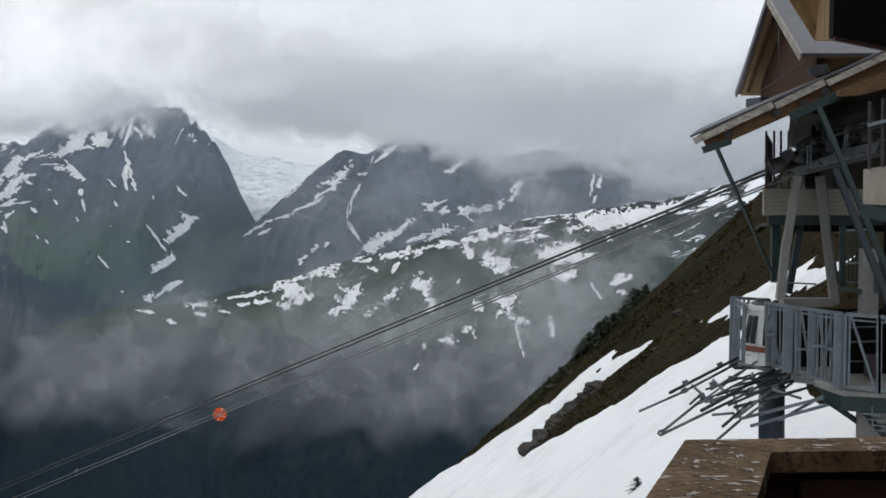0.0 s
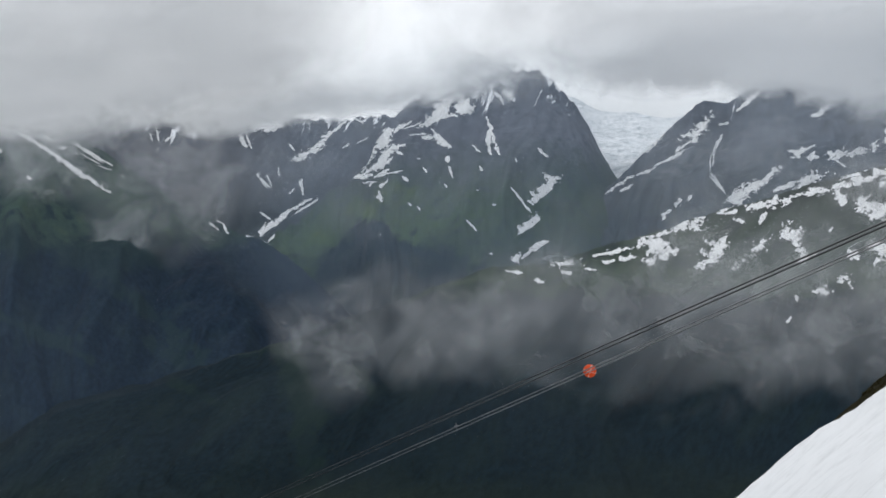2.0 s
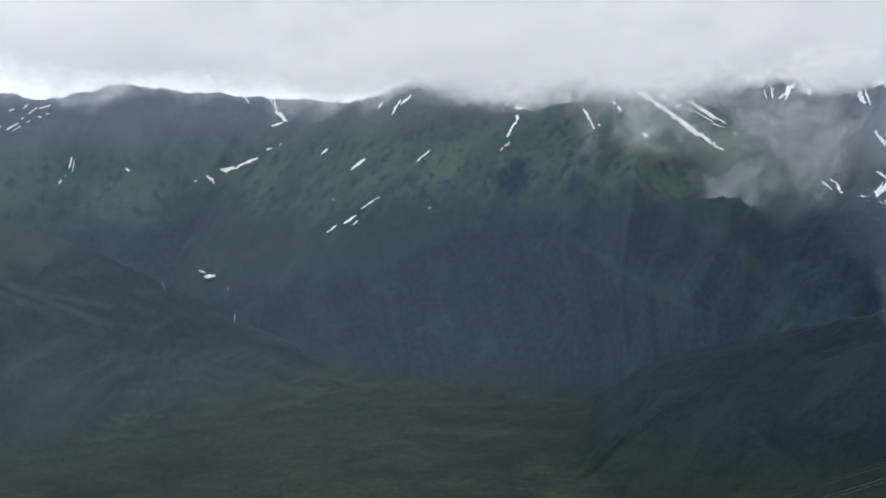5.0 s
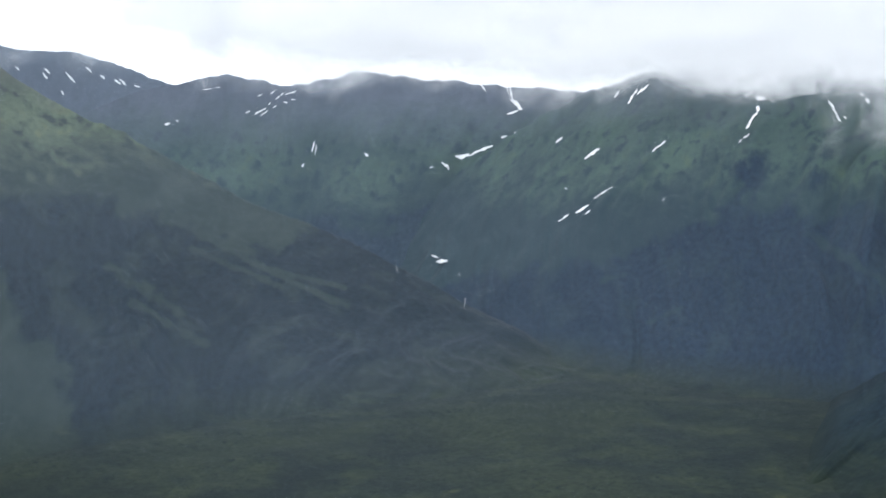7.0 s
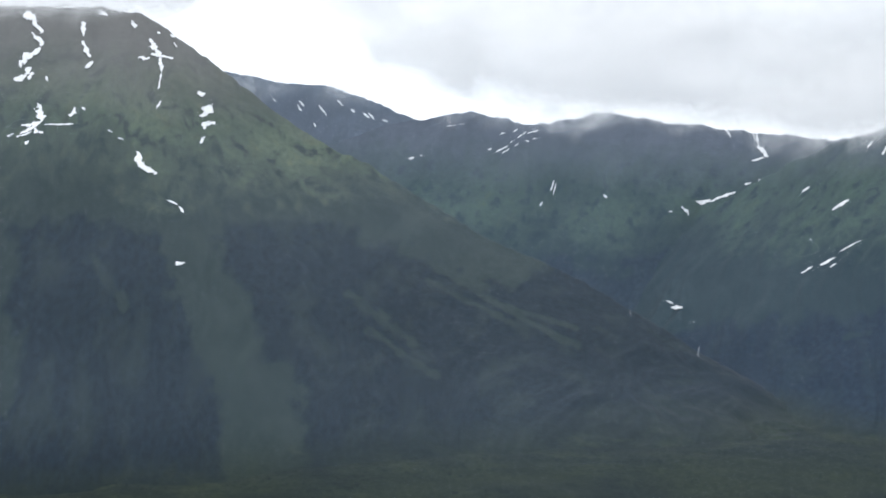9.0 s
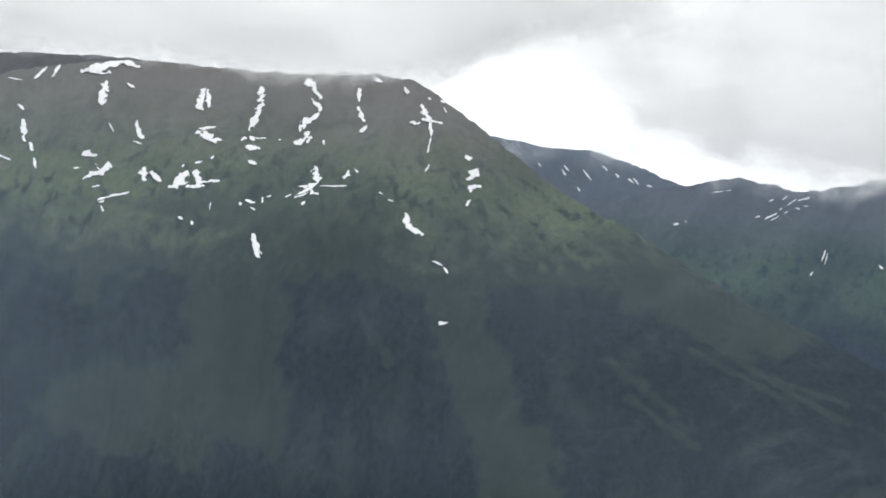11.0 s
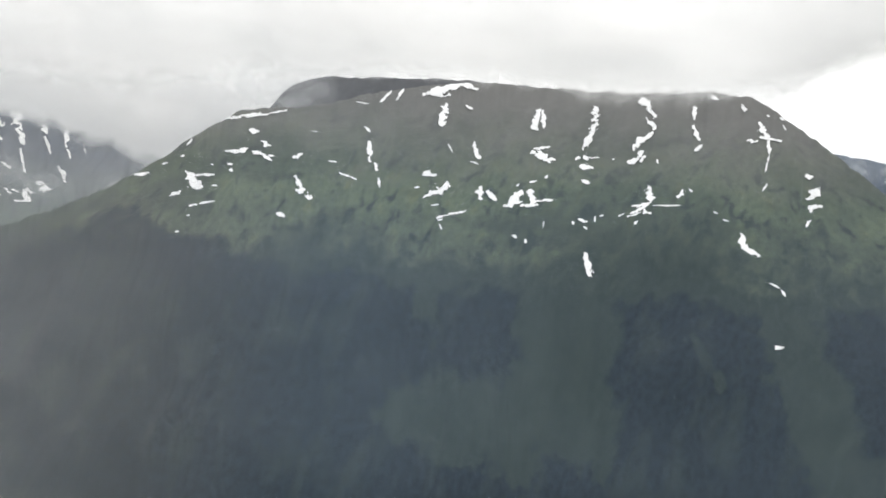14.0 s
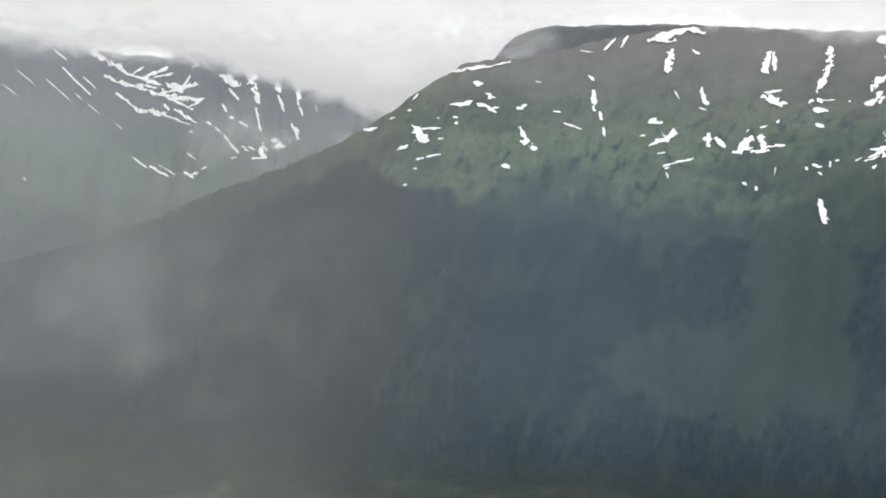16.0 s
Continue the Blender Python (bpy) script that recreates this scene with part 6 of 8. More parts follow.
PARAPET = timber("dark_brown_parapet_paint", (0.040, 0.017, 0.010))
ROOF_METAL = plain("grey_roof_metal", (0.15, 0.15, 0.16), 0.5, 2.0, 0.2, 0.3)
ROOF_DARK = plain("dark_roof_edge", (0.075, 0.075, 0.082), 0.6, 1.0, 0.3)
GALV = plain("galvanised_steel", (0.165, 0.19, 0.205), 0.55, 0.5, 0.28, 0.2)
GALV_DARK = plain("greasy_steel_tube", (0.13, 0.14, 0.15), 0.45, 0.4, 0.3, 0.6)
BLACK_PAD = plain("black_buffer_pad", (0.025, 0.026, 0.028), 0.6, 0.4, 0.3)
GREEN_STEEL = plain("green_painted_steel", (0.016, 0.030, 0.029), 0.5, 0.8, 0.3)
DARK_STEEL = plain("dark_blue_steel", (0.020, 0.028, 0.036), 0.5, 0.8, 0.25)
PURPLE_STEEL = plain("maroon_window_frame", (0.046, 0.036, 0.040), 0.5, 0.5, 0.2)
CONCRETE = plain("board_marked_concrete", (0.29, 0.265, 0.225), 0.9, 0.9, 0.2, bump=0.4)
CONCRETE_GREY = plain("grey_concrete", (0.215, 0.21, 0.20), 0.9, 1.2, 0.22, bump=0.4)
MACHINE = plain("dark_machine_steel", (0.045, 0.046, 0.050), 0.45, 0.7, 0.4, 0.5)
ROPE = plain("steel_rope", (0.050, 0.052, 0.055), 0.5, 0.6, 0.2, 0.5)
ROPE_PALE = plain("pale_haul_rope", (0.20, 0.205, 0.21), 0.5, 0.6, 0.2, 0.5)
CABIN_WHITE = plain("white_cabin_paint", (0.74, 0.75, 0.74), 0.35, 0.9, 0.08)
CABIN_STRIPE = plain("rust_red_stripe", (0.19, 0.065, 0.042), 0.4, 0.5, 0.1)
MARK = plain("grey_lettering", (0.45, 0.47, 0.48), 0.5, 0.3, 0.05)
ORANGE = plain("orange_marker_plastic", (0.66, 0.075, 0.014), 0.75, 0.6, 0.12, spec=0.1)
TAPE = plain("white_marker_tape", (0.75, 0.74, 0.70), 0.5, 0.4, 0.08)
FLOOR_BOARD = timber("grey_deck_board", (0.16, 0.13, 0.10))
# indoor shade is put into this dark colour
INNER_SHADE = plain("interior_shade_colour", (0.035, 0.028, 0.024), 0.8, 1.0, 0.3)
# near-black that stands in for deep shade in the eave and the station
SHADE_BLACK = plain("painted_shade_black", (0.008, 0.007, 0.006), 0.9, 0.3, 0.2, spec=0.1)
STONE = plain("dark_hill_rock", (0.030, 0.025, 0.020), 0.9, 2.0, 0.4, bump=0.7, local=False)
BARK = plain("spruce_bark", (0.055, 0.043, 0.033), 0.9, 0.2, 0.3)
NEEDLE = plain("dark_spruce_needles", (0.034, 0.044, 0.026), 0.8, 0.6, 0.35)

GLASS, glt = material("dark_cabin_glass")
finish(glt, (0.02, 0.024, 0.028, 1), 0.08, spec=0.6)


# ---- helpers of things ----
def thing(name, label, category, at=(0, 0, 0), group=""):
    ob = new(name)
    ob.location = at
    ob.empty_display_size = 0.2
    return tagged(ob, label, category, group)


def part(name, bm, mat, parent, label=""):
    """Links a bmesh, made in world places, as one mesh under a thing or a part."""
    bmesh.ops.recalc_face_normals(bm, faces=bm.faces)
    me = bpy.data.meshes.new(name)
    bm.to_mesh(me)
    bm.free()
    me.materials.append(mat)
    ob = new(name, me)
    home = Vector((0, 0, 0))
    p = parent
    while p is not None:
        home += p.location
        p = p.parent
    ob.parent = parent
    ob.location = -home
    ob.location = (0, 0, 0)
    me.transform(Matrix.Translation(-home))
    if label:
        ob["label"] = label
    return ob


def solo(name, bm, mat, label, category, group="", kind=""):
    bmesh.ops.recalc_face_normals(bm, faces=bm.faces)
    me = bpy.data.meshes.new(name)
    bm.to_mesh(me)
    bm.free()
    me.materials.append(mat)
    return tagged(new(name, me), label, category, group, kind)


def soften(bm, size, segments=1):
    if size > 0:
        edges = [e for e in bm.edges if len(e.link_faces) == 2 and e.calc_face_angle(0) > 0.5]
        bmesh.ops.bevel(bm, geom=edges, offset=size, segments=segments, affect="EDGES", profile=0.6)
    return bm


def bar(p, q, wide, high, up=(0, 0, 1), edge=0.012, taper=1.0, bm=None):
    """A squared beam from p to q; taper: size at q over size at p."""
    bm = bm or bmesh.new()
    p, q = Vector(p), Vector(q)
    axis = (q - p).normalized()
    if abs(axis.z) > 0.8:
        up = (0, 1, 0)
    side = axis.cross(Vector(up))
    side = side.normalized() if side.length > 1e-3 else axis.orthogonal().normalized()
    top = side.cross(axis).normalized()
    rings = []
    for c, s in ((p, 1.0), (q, taper)):
        rings.append([bm.verts.new(c + side * (a * wide * s / 2) + top * (b * high * s / 2)) for a, b in ((-1, -1), (1, -1), (1, 1), (-1, 1))])
    for i in range(4):
        bm.faces.new((rings[0][i], rings[0][(i + 1) % 4], rings[1][(i + 1) % 4], rings[1][i]))
    bm.faces.new(rings[0][::-1])
    bm.faces.new(rings[1])
    return soften(bm, edge) if edge else bm


def tube(points, radius, sides=10, bm=None, cap=True):
    """A round tube along points."""
    bm = bm or bmesh.new()
    pts = [Vector(p) for p in points]
    rings = []
    ref = None
    for i, p in enumerate(pts):
        axis = (pts[min(i + 1, len(pts) - 1)] - pts[max(i - 1, 0)]).normalized()
        if ref is None:
            ref = axis.orthogonal().normalized()
        ref = (ref - axis * ref.dot(axis)).normalized()
        other = axis.cross(ref)
        rings.append([bm.verts.new(p + (ref * math.cos(a) + other * math.sin(a)) * radius) for a in (2 * math.pi * k / sides for k in range(sides))])
    for r0, r1 in zip(rings, rings[1:]):
        for k in range(sides):
            f = bm.faces.new((r0[k], r0[(k + 1) % sides], r1[(k + 1) % sides], r1[k]))
            f.smooth = True
    if cap:
        bm.faces.new(rings[0][::-1])
        bm.faces.new(rings[-1])
    return bm


def slab(corners, depth, edge=0.01):
    """A plate: a flat outline pushed along a vector."""
    bm = bmesh.new()
    depth = Vector(depth)
    a = [bm.verts.new(Vector(c)) for c in corners]
    b = [bm.verts.new(Vector(c) + depth) for c in corners]
    n = len(a)
    bm.faces.new(a)
    bm.faces.new(b[::-1])
    for i in range(n):
        bm.faces.new((a[i], b[i], b[(i + 1) % n], a[(i + 1) % n]))
    return soften(bm, edge) if edge else bm


def box(x0, x1, y0, y1, z0, z1, edge=0.012):
    return slab([(x0, y0, z0), (x1, y0, z0), (x1, y1, z0), (x0, y1, z0)], (0, 0, z1 - z0), edge)


def mid(p, q, t=0.5):
    return tuple(a + (b - a) * t for a, b in zip(p, q))


# ---- viewing deck: parapet with a broad painted cap, rafter overhead ----
CAP = 1.09
rail = thing("deck_railing", "brown painted timber parapet with a broad peeling cap", "railing", (1.2, 2.4, 0))
part("cap_board", slab([(0.47, 2.47, CAP - 0.038), (6.0, 2.902, CAP - 0.038), (6.0, 2.757, CAP - 0.038), (0.60, 2.335, CAP - 0.038)], (0, 0, 0.038), 0.006), CAP_PAINT, rail, "brown cap board with flaking paint")
part("cap_board", slab([(0.466, 2.468, CAP - 0.038), (0.596, 2.332, CAP - 0.038), (-1.33, -3.95, CAP - 0.038), (-1.47, -3.95, CAP - 0.038)], (0, 0, 0.038), 0.006), CAP_PAINT, rail, "brown cap board with flaking paint")
part("inner_panel", slab([(0.52, 2.395, 0.06), (6.0, 2.80, 0.06), (6.0, 2.825, 0.06), (0.52, 2.42, 0.06)], (0, 0, CAP - 0.1), 0.003), PARAPET, rail)
part("side_panel", slab([(0.545, 2.39, 0.06), (-1.37, -3.95, 0.06), (-1.40, -3.95, 0.06), (0.51, 2.40, 0.06)], (0, 0, CAP - 0.1), 0.003), PARAPET, rail)
part("corner_post", box(0.49, 0.59, 2.34, 2.44, 0.0, CAP - 0.038, 0.006), PARAPET, rail)
part("batten", bar((0.66, 2.385, 0.985), (6.0, 2.79, 0.985), 0.03, 0.09, edge=0.004), PARAPET, rail)
part("edge_strip", bar((0.95, 2.375, 0.925), (6.0, 2.766, 0.925), 0.012, 0.008, edge=0.002), MARK, rail, "thin pale strip along the inner panel")
DECK_PLAN = [(0.50, 2.40), (6.0, 2.78), (6.0, -4.0), (-1.43, -4.0)]
floor_deck = solo("floor", slab([(x, y, -0.16) for x, y in DECK_PLAN], (0, 0, 0.16), 0.01), FLOOR_BOARD, "grey weathered timber deck boards", "floor", kind="structure")
for i in range(14):
    y = -3.95 + i * 0.45
    part("plank", slab([(-1.36 + 0.302 * (y + 4), y, 0.004), (5.98, y, 0.004), (5.98, y + 0.43, 0.004), (-1.36 + 0.302 * (y + 4.43), y + 0.43, 0.004)], (0, 0, 0.026), 0.004), FLOOR_BOARD, floor_deck)
rafter = bmesh.new()
ends = [[rafter.verts.new(p) for p in ring] for ring in (
    ((0.787, 2.62, 1.881), (1.054, 2.62, 1.864), (1.054, 2.62, 2.307), (0.799, 2.62, 2.307)),
    ((0.841, 2.92, 1.921), (1.2, 2.92, 1.906), (1.2, 2.92, 2.399), (0.536, 2.92, 2.399)))]
rafter.faces.new(ends[0])
rafter.faces.new(ends[1][::-1])
for k in range(4):
    rafter.faces.new((ends[0][k], ends[1][k], ends[1][(k + 1) % 4], ends[0][(k + 1) % 4]))
soften(rafter, 0.006)
solo("roof_rafter", rafter, WOOD_BEAM, "thick weathered rafter tail of the deck roof", "beam")
# shade under the deck roof, put in as a black board
solo("eave_board", slab([(0.78, 2.58, 1.881), (1.718, 2.58, 1.69), (1.718, 2.58, 2.431), (0.791, 2.58, 2.431)], (0.0, 0.03, 0.0), 0.004), SHADE_BLACK, "black board standing in for shade inside the deck eave", "board")
solo("eave_batten", bar((0.779, 2.57, 1.874), (1.711, 2.57, 1.683), 0.012, 0.006, edge=0.001), PARAPET, "dark brown batten under the deck eave", "batten")
# unseen roof and rear wall, added to keep the rafter's near face dark
solo("ceiling", slab([(0.9, -4.0, 2.66), (6.0, -4.0, 2.66), (6.0, 2.85, 2.44), (0.9, 2.85, 2.44)], (0, 0, 0.12), 0.01), INNER_SHADE, "deck roof underside, its shade put into the colour", "ceiling", kind="structure")
solo("wall_unseen", box(-1.5, 6.0, -4.3, -4.0, -11.0, 3.2), WOOD_DARK, "unseen timber wall added behind the deck to block light", "wall", kind="structure")
solo("wall_base", slab([(0.55, 2.3, -16.0), (5.9, 2.7, -16.0), (5.9, -3.9, -16.0), (-1.3, -3.9, -16.0)], (0, 0, 15.83)), CONCRETE_GREY, "concrete base under the viewing deck", "wall", kind="structure")

# ---- the tram station ----
station = thing("tram_station", "timber and concrete mountain tram station on slanted legs", "building", (14.0, 50.0, -9.0))
GX = 13.0
UP = EYE + 0.2
apex, low_near, low_far = (GX, 51.6, UP + 9.0), (GX, 46.8, UP + 6.1), (GX, 57.0, UP + 5.75)
DEEP = 7.0


def gable_plane(a, b, thick, name, mat, label="", inset=0.0, length=DEEP):
    n = Vector((0, b[2] - a[2], a[1] - b[1])).normalized()
    if n.z > 0:
        n = -n
    a, b = Vector(a) + Vector((inset, 0, 0)), Vector(b) + Vector((inset, 0, 0))
    return part(name, slab([a, b, b + Vector((length, 0, 0)), a + Vector((length, 0, 0))], n * thick, 0.02), mat, station, label)


near_roof = gable_plane(apex, low_near, 0.12, "gable_roof", ROOF_METAL, "grey metal roof sheet")
far_roof = gable_plane(apex, low_far, 0.12, "gable_roof", ROOF_METAL, "grey metal roof sheet")
gable_plane((GX, 51.55, UP + 8.95), (GX, 46.95, UP + 6.08), 0.16, "soffit", WOOD_BOUNCE_LIT, "timber soffit with snow bounce light in its colour", 0.12)
gable_plane((GX, 51.65, UP + 8.95), (GX, 56.85, UP + 5.75), 0.22, "soffit", WOOD_BOUNCE_LIT, "timber soffit with snow bounce light in its colour", 0.12)
part("fascia", bar((GX - 0.04, 51.6, UP + 8.88), (GX - 0.04, 46.75, UP + 5.96), 0.07, 0.30, edge=0.01), FASCIA, near_roof, "pale peeling fascia board")
part("fascia", bar((GX - 0.04, 51.6, UP + 8.88), (GX - 0.04, 57.05, UP + 5.62), 0.07, 0.26, edge=0.01), ROOF_METAL, far_roof, "grey fascia board")
part("rafter", bar((GX + 0.35, 51.7, UP + 8.62), (GX + 0.35, 56.4, UP + 5.78), 0.14, 0.26), WOOD_WARM, far_roof)
part("gable_wall", slab([(GX + 0.8, 51.6, UP + 8.5), (GX + 0.8, 47.6, UP + 6.1), (GX + 0.8, 47.6, UP + 4.6), (GX + 0.8, 56.0, UP + 4.2), (GX + 0.8, 56.0, UP + 5.9)], (0.25, 0, 0), 0), WOOD_DARK, station)
part("tie_rod", tube([(GX + 0.4, 47.7, UP + 5.95), (GX + 0.4, 53.0, UP + 5.6), (GX + 0.4, 55.6, UP + 5.5)], 0.013, 6), GALV, station)
part("tie_rod", tube([(GX + 0.4, 51.6, UP + 8.4), (GX + 0.4, 51.4, UP + 5.7)], 0.014, 6), GALV, station)
part("eave_block", bar((13.192, 46.5, 7.08), (13.846, 46.5, 7.203), 0.4, 0.34), MACHINE, station, "grey steel bearing block")
part("eave_block", bar((13.092, 55.0, 6.772), (13.221, 53.0, 6.65), 0.35, 0.35), DARK_STEEL, station, "dark roof end block")

# lower shed roof over the rope bay
tip, top_end = (8.656, 45.0, 4.608), (16.126, 45.0, 7.888)
run = (Vector(top_end) - Vector(tip)).normalized()
rise_n = Vector((-run.z, 0, run.x))
shed_roof = part("shed_roof", slab([tip, top_end, Vector(top_end) + Vector((0, 11, 0)), Vector(tip) + run * 2.3 + Vector((0, 9.0, 0))], rise_n * 0.08, 0.02), ROOF_DARK, station, "dark grey metal shed roof")
cuts = [0.0, 0.38, 0.62, 1.0]
for a, b in zip(cuts, cuts[1:]):
    p, q = mid(tip, top_end, a + 0.004), mid(tip, top_end, b - 0.004)
    part("fascia", bar(Vector(p) + Vector((0, -0.06, 0)) - rise_n * 0.17, Vector(q) + Vector((0, -0.06, 0)) - rise_n * 0.10, 0.06, 0.23, up=rise_n, edge=0.012), FASCIA, shed_roof, "pale peeling fascia board")
for k, (a, b) in enumerate(((0.06, 0.38), (0.385, 0.64), (0.645, 1.0))):
    p, q = Vector(mid(tip, top_end, a)), Vector(mid(tip, top_end, b))
    part("glulam_beam", bar(p + Vector((0, 0.5, 0)) - rise_n * 0.44, q + Vector((0, 0.5, 0)) - rise_n * 0.44, 0.30, 0.46, up=rise_n), WOOD_WARM, station, "warm brown glued timber beam")
for y in (2.2, 4.5, 6.8):
    p, q = Vector(mid(tip, top_end, 0.12 + 0.04 * y)), Vector(mid(tip, top_end, 0.98))
    part("glulam_beam", bar(p + Vector((0, y, 0)) - rise_n * 0.45, q + Vector((0, y, 0)) - rise_n * 0.45, 0.26, 0.5, up=rise_n), WOOD_WARM, station, "warm brown glued timber beam")
part("soffit", slab([Vector(tip) + run * 0.3 + Vector((0, 0.3, 0)) - rise_n * 0.05, Vector(top_end) + Vector((0, 0.3, 0)) - rise_n * 0.05, Vector(top_end) + Vector((0, 10, 0)) - rise_n * 0.05, Vector(tip) + run * 2.6 + Vector((0, 8.6, 0)) - rise_n * 0.05], -rise_n * 0.1, 0.01), WOOD_WARM, station)
part("purlin_beam", slab([(13.5, 44.0, 6.13), (16.54, 44.0, 7.36), (16.54, 44.0, 6.58), (14.3, 44.0, 6.0), (13.5, 44.0, 5.96)], (0, 0.3, 0), 0.015), WOOD_WARM, station, "orange brown timber beam")
for k in (0, 3, 4.6, 6):
    p = Vector(mid(tip, top_end, 0.16 + 0.075 * k)) - rise_n * 0.42 + Vector((0, 0.12, 0))
    part("bolt_plate", bar(p - run * 0.14, p + run * 0.14, 0.06, 0.2, up=rise_n, edge=0.02), MACHINE, station)
part("bracket", bar((12.027, 44.6, 5.324), (13.75, 44.6, 6.069), 0.30, 0.30, up=rise_n), GREEN_STEEL, station, "green steel bracket")
part("bracket", bar((9.051, 44.8, 4.161), (9.995, 44.8, 4.476), 0.30, 0.24, up=rise_n), GREEN_STEEL, station, "green steel bracket")
part("strut", bar((9.565, 45.0, 4.252), (12.609, 49.5, -0.169), 0.11, 0.11), GREEN_STEEL, station, "thin green steel strut")
part("strut", bar((12.977, 44.5, 5.628), (15.789, 42.0, -2.904), 0.17, 0.17), GREEN_STEEL, station, "heavy green steel strut")
part("strut", bar((13.868, 45.5, 3.523), (15.41, 43.0, -2.253), 0.21, 0.20), DARK_STEEL, station, "heavy dark steel strut")

# rope bay: parapets, window posts, floor beams
part("parapet", box(12.55, 16.6, 50.3, 50.6, EYE + 0.45, EYE + 1.48, 0.02), CONCRETE, station, "board marked concrete parapet")
part("parapet", slab([(12.62, 50.62, EYE + 0.45), (12.9, 50.62, EYE + 0.45), (14.4, 56.0, EYE + 0.45), (14.1, 56.0, EYE + 0.45)], (0, 0, 1.03), 0.02), CONCRETE, station, "board marked concrete parapet")
part("parapet", slab([(13.379, 41.0, 3.323), (13.976, 39.0, 3.44), (13.976, 39.0, 2.104), (13.379, 41.0, 2.225)], (0.25, 0.2, 0), 0.02), CONCRETE, station, "board marked concrete parapet")
for k in range(1, 6):
    z = EYE + 0.45 + 0.172 * k
    part("board_seam", box(12.56, 16.58, 50.288, 50.299, z, z + 0.022, 0), CONCRETE_GREY, station)
part("floor_beam", box(12.75, 17.2, 50.35, 50.65, EYE + 0.05, EYE + 0.43, 0.02), GREEN_STEEL, station)
part("floor_beam", bar((12.95, 50.7, EYE + 0.24), (14.3, 56.0, EYE + 0.24), 0.25, 0.38), GREEN_STEEL, station)
part("floor_beam", bar((13.433, 41.0, 2.027), (13.976, 39.0, 1.761), 0.3, 0.4), GREEN_STEEL, station)
part("bay_floor", box(14.5, 20.0, 50.7, 57.0, EYE + 0.5, EYE + 0.7, 0), CONCRETE_GREY, station)
# dark backing of the rope bay, its shade painted on
part("back_wall", box(15.6, 15.9, 51.5, 57.0, EYE + 0.7, EYE + 5.2, 0), INNER_SHADE, station)
part("back_wall", box(15.0, 22.0, 53.4, 53.7, EYE + 0.7, EYE + 6.2, 0), INNER_SHADE, station)
for x in (12.62, 12.93, 13.2, 13.5):
    part("mullion", box(x, x + 0.07, 50.4, 50.5, EYE + 1.48, EYE + 3.75, 0.008), PURPLE_STEEL, station, "maroon window post")
for y in (51.4, 52.6, 53.8, 55.0):
    part("mullion", box(12.66 + 0.29 * (y - 50.4), 12.74 + 0.29 * (y - 50.4), y, y + 0.08, EYE + 1.48, EYE + 3.6, 0.008), PURPLE_STEEL, station, "maroon window post")
part("window_rail", box(12.6, 13.6, 50.38, 50.52, EYE + 2.55, EYE + 2.62, 0.006), PURPLE_STEEL, station)
part("window_rail", bar((12.7, 50.5, EYE + 3.54), (14.05, 55.2, EYE + 3.54), 0.08, 0.08, edge=0.006), PURPLE_STEEL, station)
part("mullion", bar((13.411, 40.5, 5.435), (13.411, 40.5, 3.301), 0.08, 0.09), PURPLE_STEEL, station, "maroon window post")
part("mullion", bar((13.65, 40.0, 5.474), (13.65, 40.0, 3.349), 0.07, 0.09), PURPLE_STEEL, station, "maroon window post")
part("window_rail", bar((13.342, 40.4, 4.68), (13.976, 39.0, 4.844), 0.1, 0.1), GALV, station)
part("concrete_pier", bar((13.922, 50.0, 6.007), (13.79, 50.0, 4.558), 0.7, 0.6), CONCRETE_GREY, station)
part("concrete_cap", bar((13.522, 49.5, 5.527), (14.391, 49.5, 5.657), 0.6, 0.35), CONCRETE_GREY, station)

# black sheets added in place of the shade under the bay
part("shade_sheet", box(14.2, 22.0, 52.0, 52.3, EYE - 0.2, EYE + 0.05, 0), SHADE_BLACK, station, "black sheet standing in for shade under the bay floor")
part("shade_sheet", box(16.1, 19.0, 46.6, 47.0, EYE - 3.2, EYE + 0.5, 0), SHADE_BLACK, station, "black sheet standing in for shade under the bay floor")
# rope saddle and its shoe
saddle = tube([(12.438, 49.0, 3.722), (13.084, 49.0, 3.958), (13.902, 49.0, 4.281), (14.978, 49.0, 4.647), (16.054, 49.0, 4.97)], 0.30, 8)
part("rope_saddle", saddle, MACHINE, station, "black rope saddle")
for p, q in (((12.775, 48.4, 4.077), (13.115, 48.4, 4.247)), ((13.519, 48.4, 4.375), (13.859, 48.4, 4.545)), ((14.327, 48.4, 4.715), (14.667, 48.4, 4.885)), ((15.007, 48.4, 4.97), (15.347, 48.4, 5.14))):
    part("saddle_roller", bar(p, q, 0.5, 0.42, edge=0.08), MACHINE, station)
part("saddle_shoe", slab([(12.997, 48.2, 3.643), (15.156, 48.2, 4.448), (16.342, 48.2, 4.702), (16.173, 48.2, 4.236), (14.945, 48.2, 3.812), (13.675, 48.2, 3.474)], (0, 0.5, 0), 0.03), GALV_DARK, station, "grey curved saddle shoe")
part("walkway_grate", bar((13.476, 47.5, 3.529), (16.059, 47.0, 4.168), 0.5, 0.16), MACHINE, station, "green steel walkway beam")
for p, q in (((13.519, 47.8, 4.507), (13.519, 47.8, 3.667)), ((13.645, 47.8, 4.549), (13.645, 47.8, 3.709)), ((14.905, 47.8, 5.053), (14.905, 47.8, 4.423)), ((15.01, 47.8, 5.074), (15.01, 47.8, 4.444))):
    part("ladder_rail", bar(p, q, 0.05, 0.05, edge=0), GALV, station)

